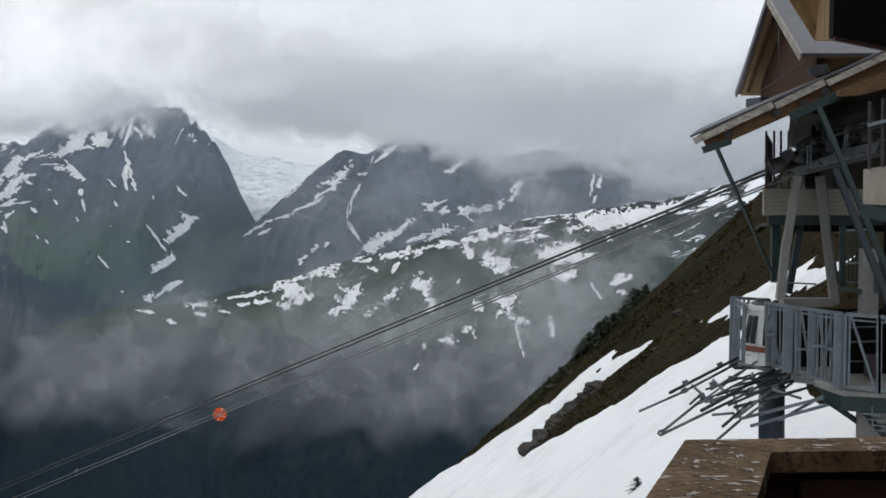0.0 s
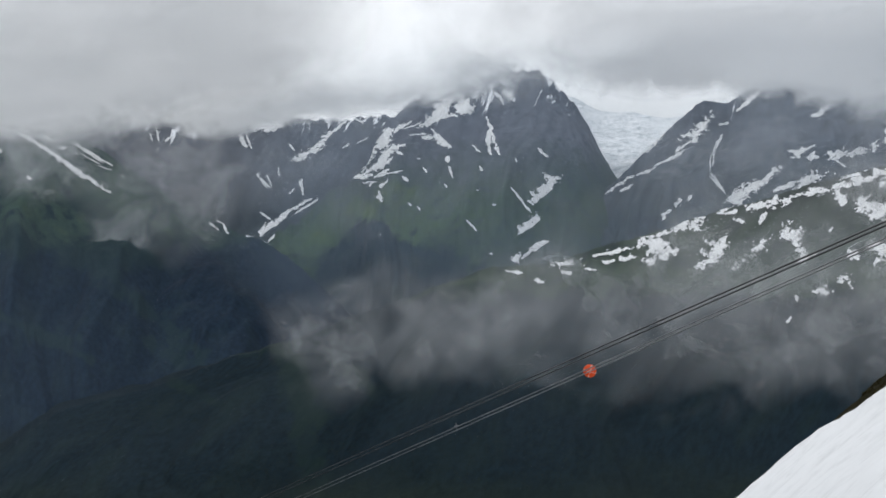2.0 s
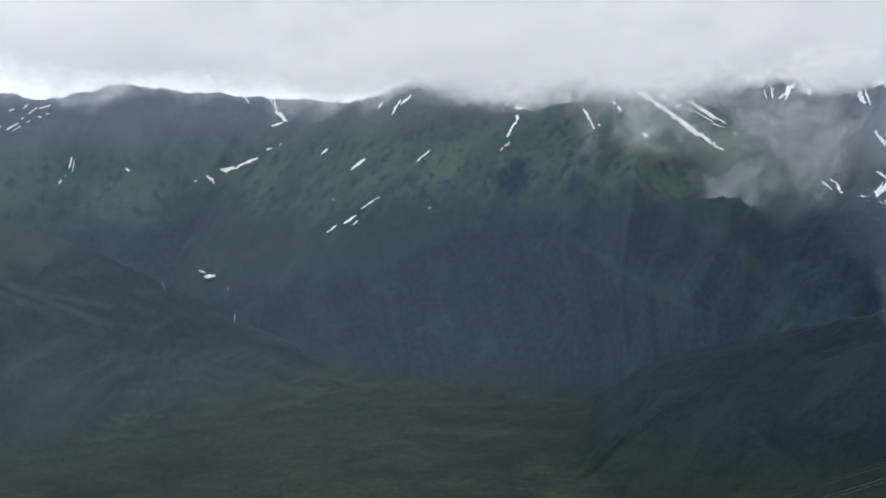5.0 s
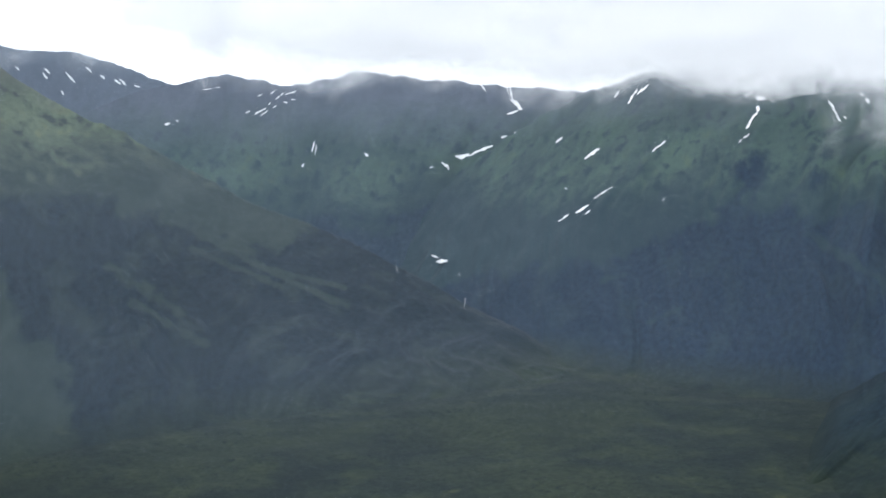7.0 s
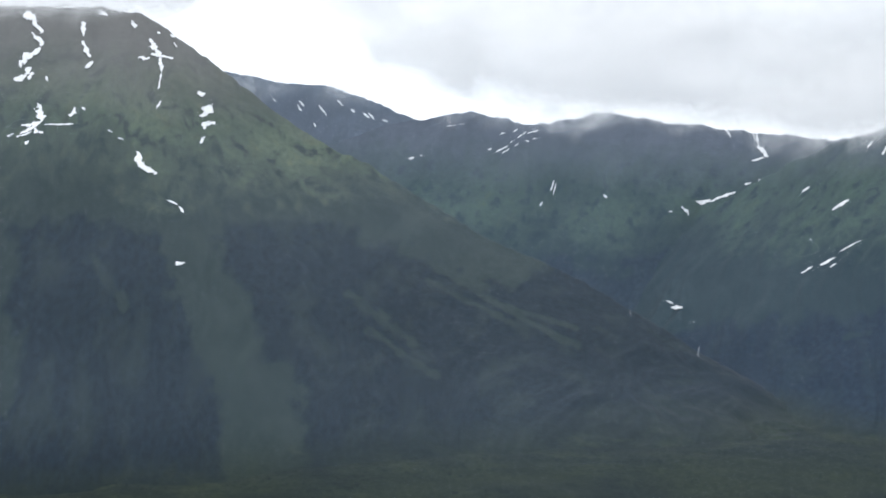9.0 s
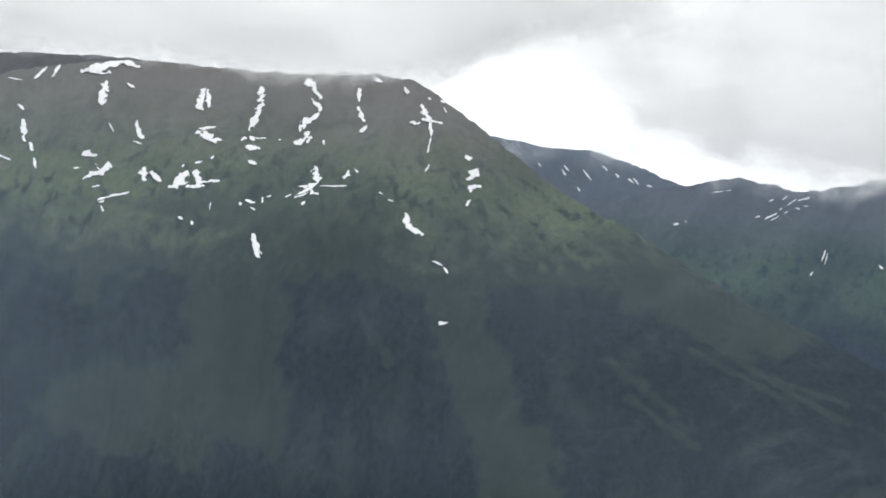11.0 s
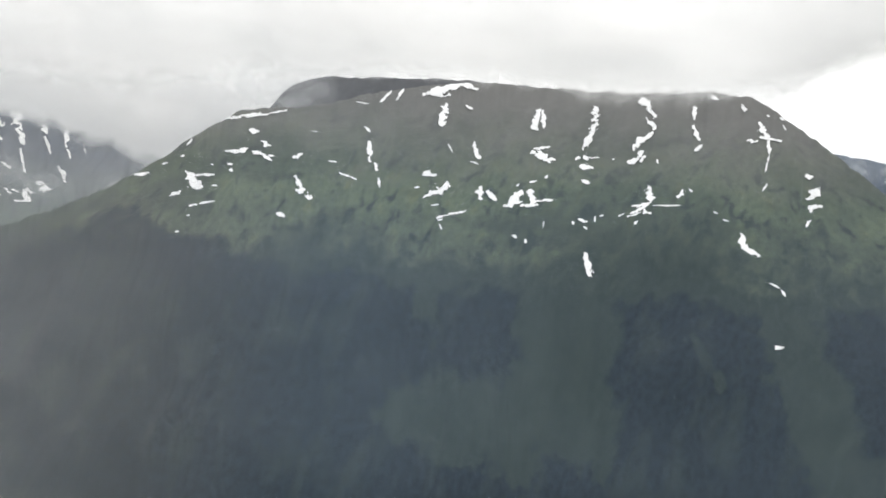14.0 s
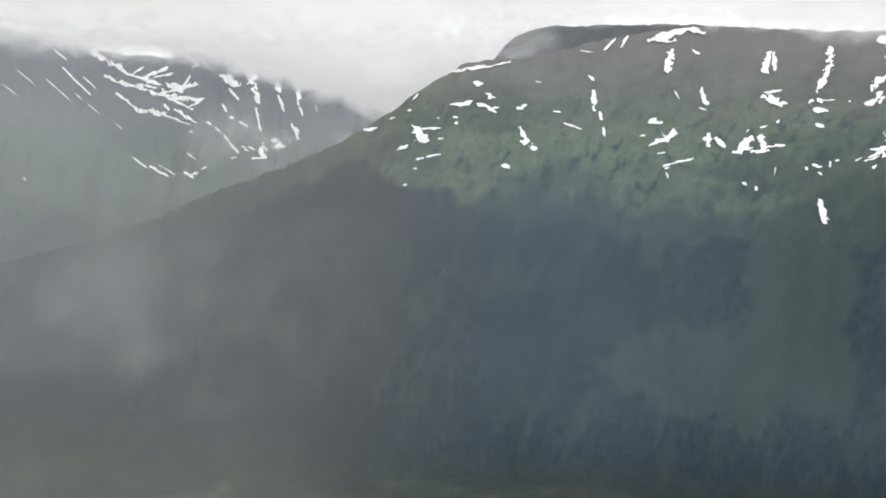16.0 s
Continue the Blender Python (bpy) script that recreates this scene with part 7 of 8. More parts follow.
for p, q, w in (((14.515, 50.0, 5.348), (16.711, 50.0, 5.919), 0.3), ((14.616, 49.6, 5.012), (16.729, 49.6, 5.579), 0.25), ((14.361, 50.0, 5.612), (15.327, 50.0, 5.129), 0.22), ((15.722, 50.0, 5.656), (15.854, 50.0, 4.777), 0.2), ((14.8, 50.0, 5.831), (14.888, 50.0, 4.909), 0.22), ((13.581, 49.4, 4.521), (14.145, 49.4, 4.868), 0.3), ((15.709, 48.6, 5.112), (16.477, 48.6, 4.472), 0.28)):
    part("machine_frame", bar(p, q, w, w, edge=0.02), MACHINE, station, "black machine frame")
for k in range(7):
    p = Vector((13.515, 47.2, 3.661)).lerp(Vector((15.867, 46.8, 4.239)), k / 6)
    part("grate_bolt", bar(p, p + Vector((0.12, 0, 0.02)), 0.05, 0.05, edge=0), GALV, station)
clutter = random.Random(31)
for k in range(40):
    u = clutter.random()
    p = Vector((13.001, 47.9, 4.135)).lerp(Vector((16.055, 47.6, 5.205)), u) + Vector((0, clutter.uniform(-0.1, 0.3), clutter.uniform(-0.5, 0.4)))
    q = p + Vector((clutter.uniform(0.15, 0.9), clutter.uniform(-0.1, 0.1), clutter.uniform(-0.2, 0.4)))
    if k % 3:
        part("pipe", tube([p, q], clutter.uniform(0.02, 0.05), 6), MACHINE if k % 2 else GALV_DARK, station)
    else:
        part("machine_block", bar(p, p + (q - p) * 0.5, clutter.uniform(0.1, 0.25), clutter.uniform(0.1, 0.22), edge=0.02), MACHINE, station)
# slanted concrete legs and the post behind
part("leg", bar((13.355, 48.5, 3.401), (12.908, 48.5, 0.674), 0.26, 0.30, taper=1.06, edge=0.04), CONCRETE_GREY, station, "slanted concrete leg")
part("leg", bar((12.908, 48.5, 0.717), (12.716, 48.5, -1.243), 0.28, 0.32, taper=1.05, edge=0.04), CONCRETE_GREY, station, "slanted concrete leg")
part("leg", bar((14.478, 49.5, 3.44), (15.087, 49.5, -1.516), 0.30, 0.34, edge=0.04), CONCRETE_GREY, station, "slanted concrete leg")
# inner leg in shadow: the dark steel colour paints that shadow
part("leg", bar((14.424, 51.0, 3.096), (13.708, 51.0, -1.16), 0.22, 0.3, edge=0.04), DARK_STEEL, station, "rear leg, its shadow given by a dark colour")
part("leg_tie", tube([(12.653, 49.0, -0.604), (14.37, 49.5, -0.712)], 0.03, 6), GALV_DARK, station)
part("leg_foot", box(13.0, 14.9, 49.0, 49.8, EYE - 3.05, EYE - 2.74, 0.04), CONCRETE_GREY, station)
part("post", bar((13.428, 52.0, 1.574), (13.428, 52.0, -0.755), 0.32, 0.32), GREEN_STEEL, station, "green steel post")
part("conduit", tube([(14.612, 49.0, 3.033), (14.719, 49.0, 1.527), (15.064, 49.0, -0.625)], 0.04, 6), GALV_DARK, station)
part("column", bar((15.232, 46.0, 0.717), (15.212, 46.0, -1.707), 0.55, 0.55), CONCRETE_GREY, station, "square concrete column")
part("control_box", box(15.0, 15.9, 44.2, 44.8, EYE - 2.3, EYE - 1.25, 0.03), DARK_STEEL, station, "dark steel control box")
part("tower_column", tube([(12.546, 49.0, -4.068), (12.546, 49.0, -8.049)], 0.49, 20), DARK_STEEL, station, "round dark steel column")

gate = thing("stair_gate", "green steel landing gate with upright bars", "gate", (15.2, 46.5, EYE - 2.5))
for k in range(6):
    x = 14.675 + 0.1445 * k
    part("gate_bar", bar((x, 47, 1.36), (x, 47, -0.62), 0.05, 0.05, edge=0), GREEN_STEEL, gate)
for z in (1.36, 0.16, -0.54):
    part("gate_rail", bar((14.61, 47, z), (15.48, 47, z + 0.04), 0.07, 0.07, edge=0.01), GALV, gate)
part("gate_post", bar((14.593, 47.0, 1.526), (14.593, 47.0, -0.786), 0.2, 0.2), GREEN_STEEL, gate)
part("landing", bar((14.336, 46.5, -0.721), (15.273, 46.0, -0.818), 0.6, 0.14), GREEN_STEEL, gate)

# ---- boarding platform ----
platform = thing("boarding_platform", "steel and concrete boarding platform in front of the station", "platform", (14.5, 46.0, -5.5))
part("deck_plate", slab([(12.567, 49.0, -3.961), (13.466, 46.6, -3.877), (13.409, 46.4, -4.119), (13.868, 44.6, -4.215), (16.155, 44.0, -4.273), (20.5, 44.0, -4.273), (20.5, 50.0, -3.961), (14.0, 50.0, -3.961)], (0, 0, -0.16), 0.01), CONCRETE_GREY, platform, "grey concrete deck slab")
part("edge_beam", slab([(13.42, 46.2, -4.26), (13.46, 46.1, -4.38), (13.90, 44.72, -4.88), (13.88, 44.72, -4.37)], (0.12, 0.06, 0), 0.01), GREEN_STEEL, platform)
part("edge_beam", bar((13.891, 44.8, -4.634), (16.616, 44.2, -4.726), 0.2, 0.55), GREEN_STEEL, platform)
part("edge_beam", bar((12.602, 48.8, -4.217), (13.577, 46.7, -4.135), 0.15, 0.22), GALV, platform)
part("brace", bar((13.657, 46.0, -4.657), (15.677, 46.0, -6.051), 0.14, 0.2), GREEN_STEEL, platform)
part("brace", bar((12.564, 48.0, -5.747), (13.805, 46.5, -4.601), 0.10, 0.10), GALV, platform)
part("brace", bar((11.13, 48.0, -5.683), (13.846, 46.5, -4.683), 0.10, 0.12), GALV, platform)
part("brace", bar((11.51, 48.0, -5.957), (14.009, 46.5, -4.928), 0.10, 0.12), GALV, platform)
for k in range(4):
    x, z = 14.61 + 0.176 * k, -4.98 - 0.196 * k
    part("stair_tread", bar((x, 44.6, z), (x + 0.5, 44.2, z), 0.28, 0.04, edge=0), GALV, platform)
# added black backing that paints the shaded interior behind the barrier
part("interior_shade_sheet", box(12.95, 20.0, 50.9, 51.1, EYE - 5.6, EYE - 3.25, 0), SHADE_BLACK, platform, "black sheet standing in for the dark interior behind the bars")
part("interior_shade_sheet", box(14.95, 20.0, 48.4, 48.6, -4.6, -1.9, 0), SHADE_BLACK, platform, "black sheet standing in for the dark interior behind the bars")
part("stair_stringer", bar((14.527, 44.7, -4.797), (15.469, 44.7, -5.896), 0.05, 0.2, edge=0), GREEN_STEEL, platform)
part("stair_rail", tube([(14.872, 44.5, -4.73), (14.912, 44.5, -5.511)], 0.03, 6), GALV, platform)
part("landing_wall", box(14.8, 16.0, 45.3, 46.0, EYE - 8.5, EYE - 6.0), CONCRETE_GREY, platform)
part("crate", box(15.5, 15.95, 46.8, 47.3, EYE - 5.5, EYE - 4.7, 0.06), PURPLE_STEEL, platform, "dark maroon crate on the platform")

# barrier of galvanised frames round the boarding edge
barrier = thing("barrier_fence", "tall galvanised steel barrier of framed upright bars", "barrier", (14.0, 46.5, -5.0))


def panel(p_top, p_low, q_top, q_low, uprights, braces, heavy=0.13):
    part("post", bar(p_top, p_low, heavy, heavy, edge=0.008), GALV, barrier)
    part("post", bar(q_top, q_low, heavy, heavy, edge=0.008), GALV, barrier)
    part("top_rail", bar(p_top, q_top, 0.11, 0.12, edge=0.01), GALV, barrier)
    part("bottom_rail", bar(mid(p_low, p_top, 0.04), mid(q_low, q_top, 0.04), 0.1, 0.12, edge=0.01), GALV, barrier)
    part("mid_rail", bar(mid(p_low, p_top, 0.93), mid(q_low, q_top, 0.93), 0.06, 0.06, edge=0), GALV, barrier)
    for u in uprights:
        part("upright", bar(mid(p_top, q_top, u), mid(p_low, q_low, u), 0.065, 0.07, edge=0.006), GALV, barrier)
    for a, b in braces:
        part("brace", bar(mid(p_top, q_top, a), mid(p_low, q_low, b), 0.08, 0.08, edge=0), GALV, barrier)


panel((11.468, 51.0, -1.317), (11.423, 51.0, -4.027), (13.2, 52.0, -1.463), (13.108, 52.0, -3.952), (0.16, 0.32), ((0.45, 0.2), (0.62, 0.95)))
panel((11.488, 50.4, -1.372), (11.421, 50.4, -3.962), (11.491, 49.0, -1.486), (11.448, 49.0, -3.853), (0.5,), ())
panel((12.331, 49.0, -1.421), (12.374, 49.0, -3.81), (13.156, 47.4, -1.513), (13.115, 47.4, -3.97), (0.12, 0.25, 0.42, 0.58, 0.78), ((0.75, 0.42), (0.1, 0.4)))
panel((13.031, 47.4, -1.493), (13.031, 47.4, -3.928), (13.524, 46.8, -1.537), (13.483, 46.8, -3.983), (0.2,), ((0.25, 0.9),))
panel((13.446, 46.6, -1.524), (13.425, 46.6, -4.041), (13.992, 45.0, -1.558), (13.953, 45.0, -4.207), (0.15, 0.3, 0.45, 0.62, 0.8), ((0.2, 0.5), (0.9, 0.55), (0.66, 0.3)))
panel((14.048, 44.8, -1.545), (14.009, 44.8, -4.221), (15.02, 44.3, -1.608), (15.02, 44.3, -4.254), (0.06, 0.12), ((0.14, 0.94),))
panel((15.058, 44.3, -1.608), (15.058, 44.3, -4.254), (16.391, 43.6, -1.655), (16.391, 43.6, -4.259), (0.5,), ((0.1, 0.9),))
part("bar_rail", bar((13.018, 47.2, -2.993), (13.495, 46.7, -2.987), 0.07, 0.07, edge=0), GALV, barrier)
part("bar_rail", bar((14.017, 44.7, -4.051), (15.02, 44.3, -4.079), 0.08, 0.1, edge=0), GALV, barrier)
part("kick_plate", bar((14.418, 46.5, -1.742), (15.684, 46.5, -1.497), 0.1, 0.14, edge=0.01), DARK_STEEL, barrier)

for p, q, w in (((12.794, 47.6, -1.484), (12.752, 47.6, -3.909), 0.36), ((13.372, 46.7, -1.53), (13.331, 46.7, -3.971), 0.18), ((13.874, 45.0, -1.539), (13.834, 45.0, -4.207), 0.34), ((12.55, 48.6, -1.462), (12.529, 48.6, -3.852), 0.14)):
    part("channel_post", bar(p, q, w, 0.12, edge=0.015), GALV, barrier, "broad channel post")
for p, q in (((12.345, 48.8, -2.588), (12.541, 48.4, -2.576)), ((13.409, 46.4, -2.795), (13.658, 45.6, -2.781)), ((13.658, 45.6, -2.841), (13.856, 45.2, -2.842)), ((11.423, 50.8, -2.934), (11.687, 50.4, -2.944))):
    part("spacer", bar(p, q, 0.07, 0.09, edge=0.006), GALV, barrier)
for p, q in (((15.094, 48.0, -2.268), (16.358, 48.0, -2.226)), ((15.094, 48.0, -2.816), (16.358, 48.0, -2.774)), ((14.936, 47.5, -3.481), (16.188, 47.5, -3.481)), ((13.579, 49.0, -2.519), (14.117, 49.0, -2.519))):
    part("inner_rail", bar(p, q, 0.06, 0.06, edge=0), GALV_DARK, barrier)

# cabin waiting behind the barrier
cabin = thing("tram_cabin", "small white tram cabin with dark windows and rust stripe", "cable car", (12.3, 51.0, -4.3))
C0 = [(11.88, 50.0, -1.723), (12.489, 49.2, -1.757), (12.403, 49.2, -3.918), (11.462, 50.0, -3.831)]
back = Vector((0.6, 2.2, 0.0))
cabin_body = part("body", slab(C0, back, 0.08), CABIN_WHITE, cabin, "white painted cabin shell")
off = Vector((0, -0.03, 0))


def on_cabin(u0, v0, u1, v1, mat, name, label="", lift=0.02):
    def at(u, v):
        return Vector(mid(mid(C0[0], C0[1], u), mid(C0[3], C0[2], u), v)) + off
    return part(name, slab([at(u0, v0), at(u1, v0), at(u1, v1), at(u0, v1)], (0, -lift, 0), 0.004), mat, cabin_body, label)


on_cabin(0.06, 0.10, 0.26, 0.60, GLASS, "window", "dark cabin window")
on_cabin(0.30, 0.10, 0.50, 0.60, GLASS, "window", "dark cabin window")
on_cabin(0.78, 0.06, 1.0, 0.62, GLASS, "door_window", "dark cabin door window")
on_cabin(0.0, 0.64, 1.0, 0.74, CABIN_STRIPE, "stripe", "rust red stripe")
on_cabin(0.08, 0.80, 0.40, 0.83, MARK, "lettering", "faint grey lettering bar", 0.008)
on_cabin(0.66, 0.66, 0.69, 0.98, MARK, "door_seam")
part("roof", slab([Vector(C0[0]) + Vector((-0.05, -0.1, 0.0)), Vector(C0[1]) + Vector((0.05, -0.1, 0)), Vector(C0[1]) + back + Vector((0, 0, 0)), Vector(C0[0]) + back], (0, 0, 0.16), 0.05), CABIN_WHITE, cabin)
part("hanger", bar((12.464, 50.5, -1.311), (12.464, 50.5, -1.844), 0.25, 0.25), GALV_DARK, cabin)
part("roof_hatch", box(12.2, 12.7, 50.2, 50.8, EYE - 3.15, EYE - 2.95, 0.03), GALV, cabin)

# guide rods that catch the cabin
guide = thing("docking_guide", "bundle of steel guide tubes and buffers under the platform", "guide frame", (12.0, 48.0, -6.0))
RODS = [((7.183, 47.0, -5.265), (8.991, 47.5, -4.565), 0.045), ((8.764, 47.4, -4.657), (11.362, 49.0, -3.638), 0.05), ((8.333, 47.2, -4.61), (11.233, 49.0, -3.509), 0.06), ((9.041, 47.0, -4.997), (9.492, 47.4, -4.719), 0.05), ((7.924, 46.5, -5.949), (9.742, 47.6, -4.808), 0.055), ((7.924, 46.5, -6.031), (10.787, 47.6, -4.913), 0.055), ((10.787, 47.6, -4.913), (12.243, 48.4, -4.34), 0.055), ((9.413, 46.8, -5.216), (12.55, 48.6, -3.916), 0.07)]
for p, q, r in RODS:
    part("guide_rod", tube([p, q], r, 8), BLACK_PAD if r >= 0.06 else GALV_DARK, guide)
RODS = [((9.778, 46.0, -6.192), (10.806, 46.6, -5.515), 0.055), ((10.064, 46.2, -5.698), (11.27, 47.0, -4.914), 0.06), ((10.765, 46.6, -5.351), (13.028, 48.0, -4.039), 0.055), ((11.01, 46.6, -5.392), (13.281, 48.0, -4.165), 0.055), ((9.33, 47.0, -4.997), (11.995, 48.6, -4.023), 0.045), ((9.951, 47.6, -4.536), (11.75, 49.0, -3.81), 0.045), ((9.701, 47.4, -4.844), (11.965, 49.0, -3.638), 0.04), ((10.651, 47.0, -5.121), (13.24, 47.4, -4.511), 0.06)]
for p, q, r in RODS:
    part("guide_rod", tube([p, q], r, 8), BLACK_PAD if r >= 0.06 else GALV_DARK, guide)
RODS = [((9.825, 46.8, -5.36), (10.696, 47.2, -5.356), 0.05), ((11.58, 47.0, -4.667), (11.724, 47.0, -5.121), 0.04), ((12.106, 47.2, -4.486), (13.128, 47.0, -4.791), 0.05), ((10.787, 47.6, -4.745), (10.811, 46.8, -5.463), 0.05), ((9.258, 47.8, -4.394), (9.908, 47.2, -5.004), 0.05), ((10.889, 49.0, -3.638), (12.721, 48.6, -4.023), 0.07), ((10.076, 48.0, -4.208), (10.578, 47.6, -4.745), 0.05), ((9.66, 47.2, -4.942), (11.51, 48.0, -4.587), 0.06)]
for p, q, r in RODS:
    part("cross_tube", tube([p, q], r, 8), GALV, guide)
for spot in ((8.91, 47.4, -4.553), (8.989, 47.6, -4.286), (9.555, 47.4, -4.74), (9.805, 47.3, -4.81), (10.706, 46.7, -5.366), (10.911, 46.7, -5.202), (12.282, 47.4, -4.428), (11.104, 49.0, -3.767), (10.523, 48.8, -3.746), (11.414, 47.6, -4.536), (10.034, 47.8, -4.352)):
    p = Vector(spot)
    part("clamp", bar(p - run * 0.11, p + run * 0.11, 0.15, 0.17, up=rise_n, edge=0.03), GALV_DARK, guide, "steel tube clamp")
RODS = [((10.667, 48.0, -4.123), (12.763, 47.8, -4.268), 0.05), ((10.832, 47.8, -4.436), (13.04, 48.2, -3.977), 0.045), ((10.117, 47.4, -4.719), (12.456, 48.4, -4.17), 0.05), ((11.158, 47.4, -4.719), (13.456, 47.8, -4.1), 0.05), ((11.696, 48.6, -4.023), (11.874, 47.6, -4.745), 0.04), ((12.669, 48.4, -4.0), (12.657, 47.4, -4.719), 0.04), ((9.762, 47.7, -4.549), (11.654, 48.6, -4.108), 0.04), ((10.444, 47.0, -5.038), (12.721, 47.8, -4.268), 0.05), ((11.6, 47.0, -4.914), (13.541, 47.0, -4.336), 0.05), ((11.081, 48.9, -3.885), (13.148, 48.6, -3.809), 0.06)]
for p, q, r in RODS:
    part("guide_rod", tube([p, q], r, 8), MACHINE, guide)
part("loop_end", tube([(7.964, 46.5, -5.888), (7.842, 46.5, -5.908), (7.801, 46.5, -5.99), (7.862, 46.5, -6.051), (7.985, 46.5, -6.031)], 0.05, 8), GALV_DARK, guide)

# ---- ropes, marker ball and carriers ----
FAR = Vector((-599.0, 922.0, -303.0))


def rope(start, end, radius, sag, mat, label, beyond=None):
    s, e = Vector(start), Vector(end)
    pts = [] if beyond is None else [Vector(beyond)]
    for k in range(49):
        t = (k / 48) ** 1.6
        pts.append(s.lerp(e, t) + Vector((0, 0, -4 * sag * t * (1 - t))))
    ob = solo("cable", tube(pts, radius, 6), mat, label, "cable", "tram cables")
    return ob, pts


rope((13.154, 52.0, 3.835), FAR + Vector((0, 0, -13)), 0.055, -4.0, ROPE, "dark steel track rope running down to the valley", (15.722, 50.0, 4.865))
rope((13.048, 51.4, 3.673), FAR + Vector((0.3, 0, -15.5)), 0.055, -4.0, ROPE, "dark steel track rope running down to the valley", (15.565, 49.5, 4.701))
rope((13.527, 50.0, 3.548), FAR + Vector((0, 0, -19)), 0.042, -2.0, ROPE_PALE, "thin pale haul rope below the track ropes", (15.283, 50.0, 4.162))
rope((13.505, 49.6, 3.466), FAR + Vector((0, 1, -22)), 0.042, -2.0, ROPE_PALE, "thin pale haul rope below the track ropes", (15.161, 49.6, 4.032))
ball_at = Vector(polar(np.array(9.86), np.array(-8.21), np.array(97.0)).tolist())
ball = thing("marker_ball", "orange aviation marker ball with crossed white tape", "marker ball", ball_at)
bm = bmesh.new()
bmesh.ops.create_icosphere(bm, subdivisions=3, radius=0.50, matrix=Matrix.Translation(ball_at))
for f in bm.faces:
    f.smooth = True
shell = part("shell", bm, ORANGE, ball)
for tilt in (20, 110):
    turn = Matrix.Rotation(radians(10), 3, "Z") @ Matrix.Rotation(radians(tilt), 3, "Y")
    pts = [ball_at + turn @ Vector((0.495 * math.cos(a), 0.495 * math.sin(a), 0)) for a in (2 * math.pi * k / 32 for k in range(33))]
    part("tape", tube(pts, 0.017, 6, cap=False), TAPE, shell, "white tape band")
part("rope_clip", tube([ball_at + Vector((0.62, -0.5, 0.28)), ball_at + Vector((-0.62, 0.5, -0.28))], 0.05, 6), GALV_DARK, ball)
for b, r, d in ((15.95, -10.45, 130.0),):
    at = Vector(polar(np.array(b), np.array(r), np.array(d)).tolist())
    carrier = thing("rope_carrier", "small steel rope carrier hung between the ropes", "carrier", at, "rope carriers")
    part("arm", bar(at + Vector((0, 0, 0.5)), at + Vector((0.1, 0, -0.3)), 0.06, 0.06, edge=0), ROPE_PALE, carrier)
    part("roller", bar(at + Vector((-0.2, 0, 0.12)), at + Vector((0.2, 0, 0.3)), 0.12, 0.12, edge=0.02), ROPE_PALE, carrier)

# ---- snow, rock and dwarf spruce on the near slope ----
def snow_field(name, ring, label, step, thick, wave):
    xs, ys = [p[0] for p in ring], [p[1] for p in ring]
    gx, gy = np.meshgrid(np.arange(min(xs) - 3, max(xs) + 3, step), np.arange(min(ys) - 3, max(ys) + 3, step * 1.6), indexing="ij")
    deep = inside(gx, gy, ring) + wave * fbm(gx / 2.6, gy / 7.0, 77, 5, 0.6)
    top = np.clip(deep, -0.8, 1.4) / 1.4 * thick
    z = ground_height(gx, gy) + top + 0.05 * fbm(gx / 1.1, gy / 1.1, 81, 4) * smooth(0, 1.5, deep)
    keep = (deep > -0.8)
    keep = keep[:-1, :-1] & keep[1:, :-1] & keep[1:, 1:] & keep[:-1, 1:]
    return tagged(new(name, grid_mesh(name, np.stack([gx, gy, z], -1), SNOW_NEAR, keep)), label, "snow")


RING_MAIN = [(-60, 230), (-6, 222), (1.5, 214), (9.9, 186), (16.2, 170), (22.1, 161.8), (20.4, 154.6), (22.4, 139.6), (18.2, 143), (17.2, 148), (14.8, 156), (12.7, 159.4), (9.0, 136.6), (11.8, 123), (12.9, 104), (14.6, 100), (16.5, 98.6), (18.3, 98), (19.3, 93), (20.2, 88), (18.6, 72), (18.5, 62), (20.5, 55), (20, 40), (17, 20), (14, 4), (-60, 4)]
RING_BANK = [(22.7, 112.8), (23.9, 105.8), (25.8, 100.9), (25.9, 95.9), (26.0, 90.5), (24.7, 88.4), (24.8, 84.3), (25.0, 80.8), (24.6, 77), (23.4, 75.7), (22.8, 79.1), (22.9, 84.8), (22.5, 92.3), (22.1, 97.6), (22.5, 107.3)]
snow_field("snow_field", RING_MAIN,
           "broad white spring snowfield on the slope below the station", 0.45, 0.5, 0.45)
snow_field("snow_bank", RING_BANK,
           "narrow bank of snow across the brown slope", 0.4, 0.4, 0.35)


def rock(name, at, size, seed, label):
    bm = bmesh.new()
    bmesh.ops.create_icosphere(bm, subdivisions=3, radius=1.0)
    for v in bm.verts:
        d = v.co.normalized()
        k = 1 + 0.45 * noise.noise(d * 1.3 + Vector((seed, 0, 0))) + 0.22 * noise.noise(d * 3.1 + Vector((0, seed, 0))) + 0.1 * noise.noise(d * 7.0)
        v.co = Vector((d.x * size[0], d.y * size[1], d.z * size[2])) * k + Vector(at)
    return solo(name, bm, STONE, label, "rock", "rocks on the slope")


def on_slope(x, y):
    return float(ground_height(np.array([float(x)]), np.array([float(y)]))[0])


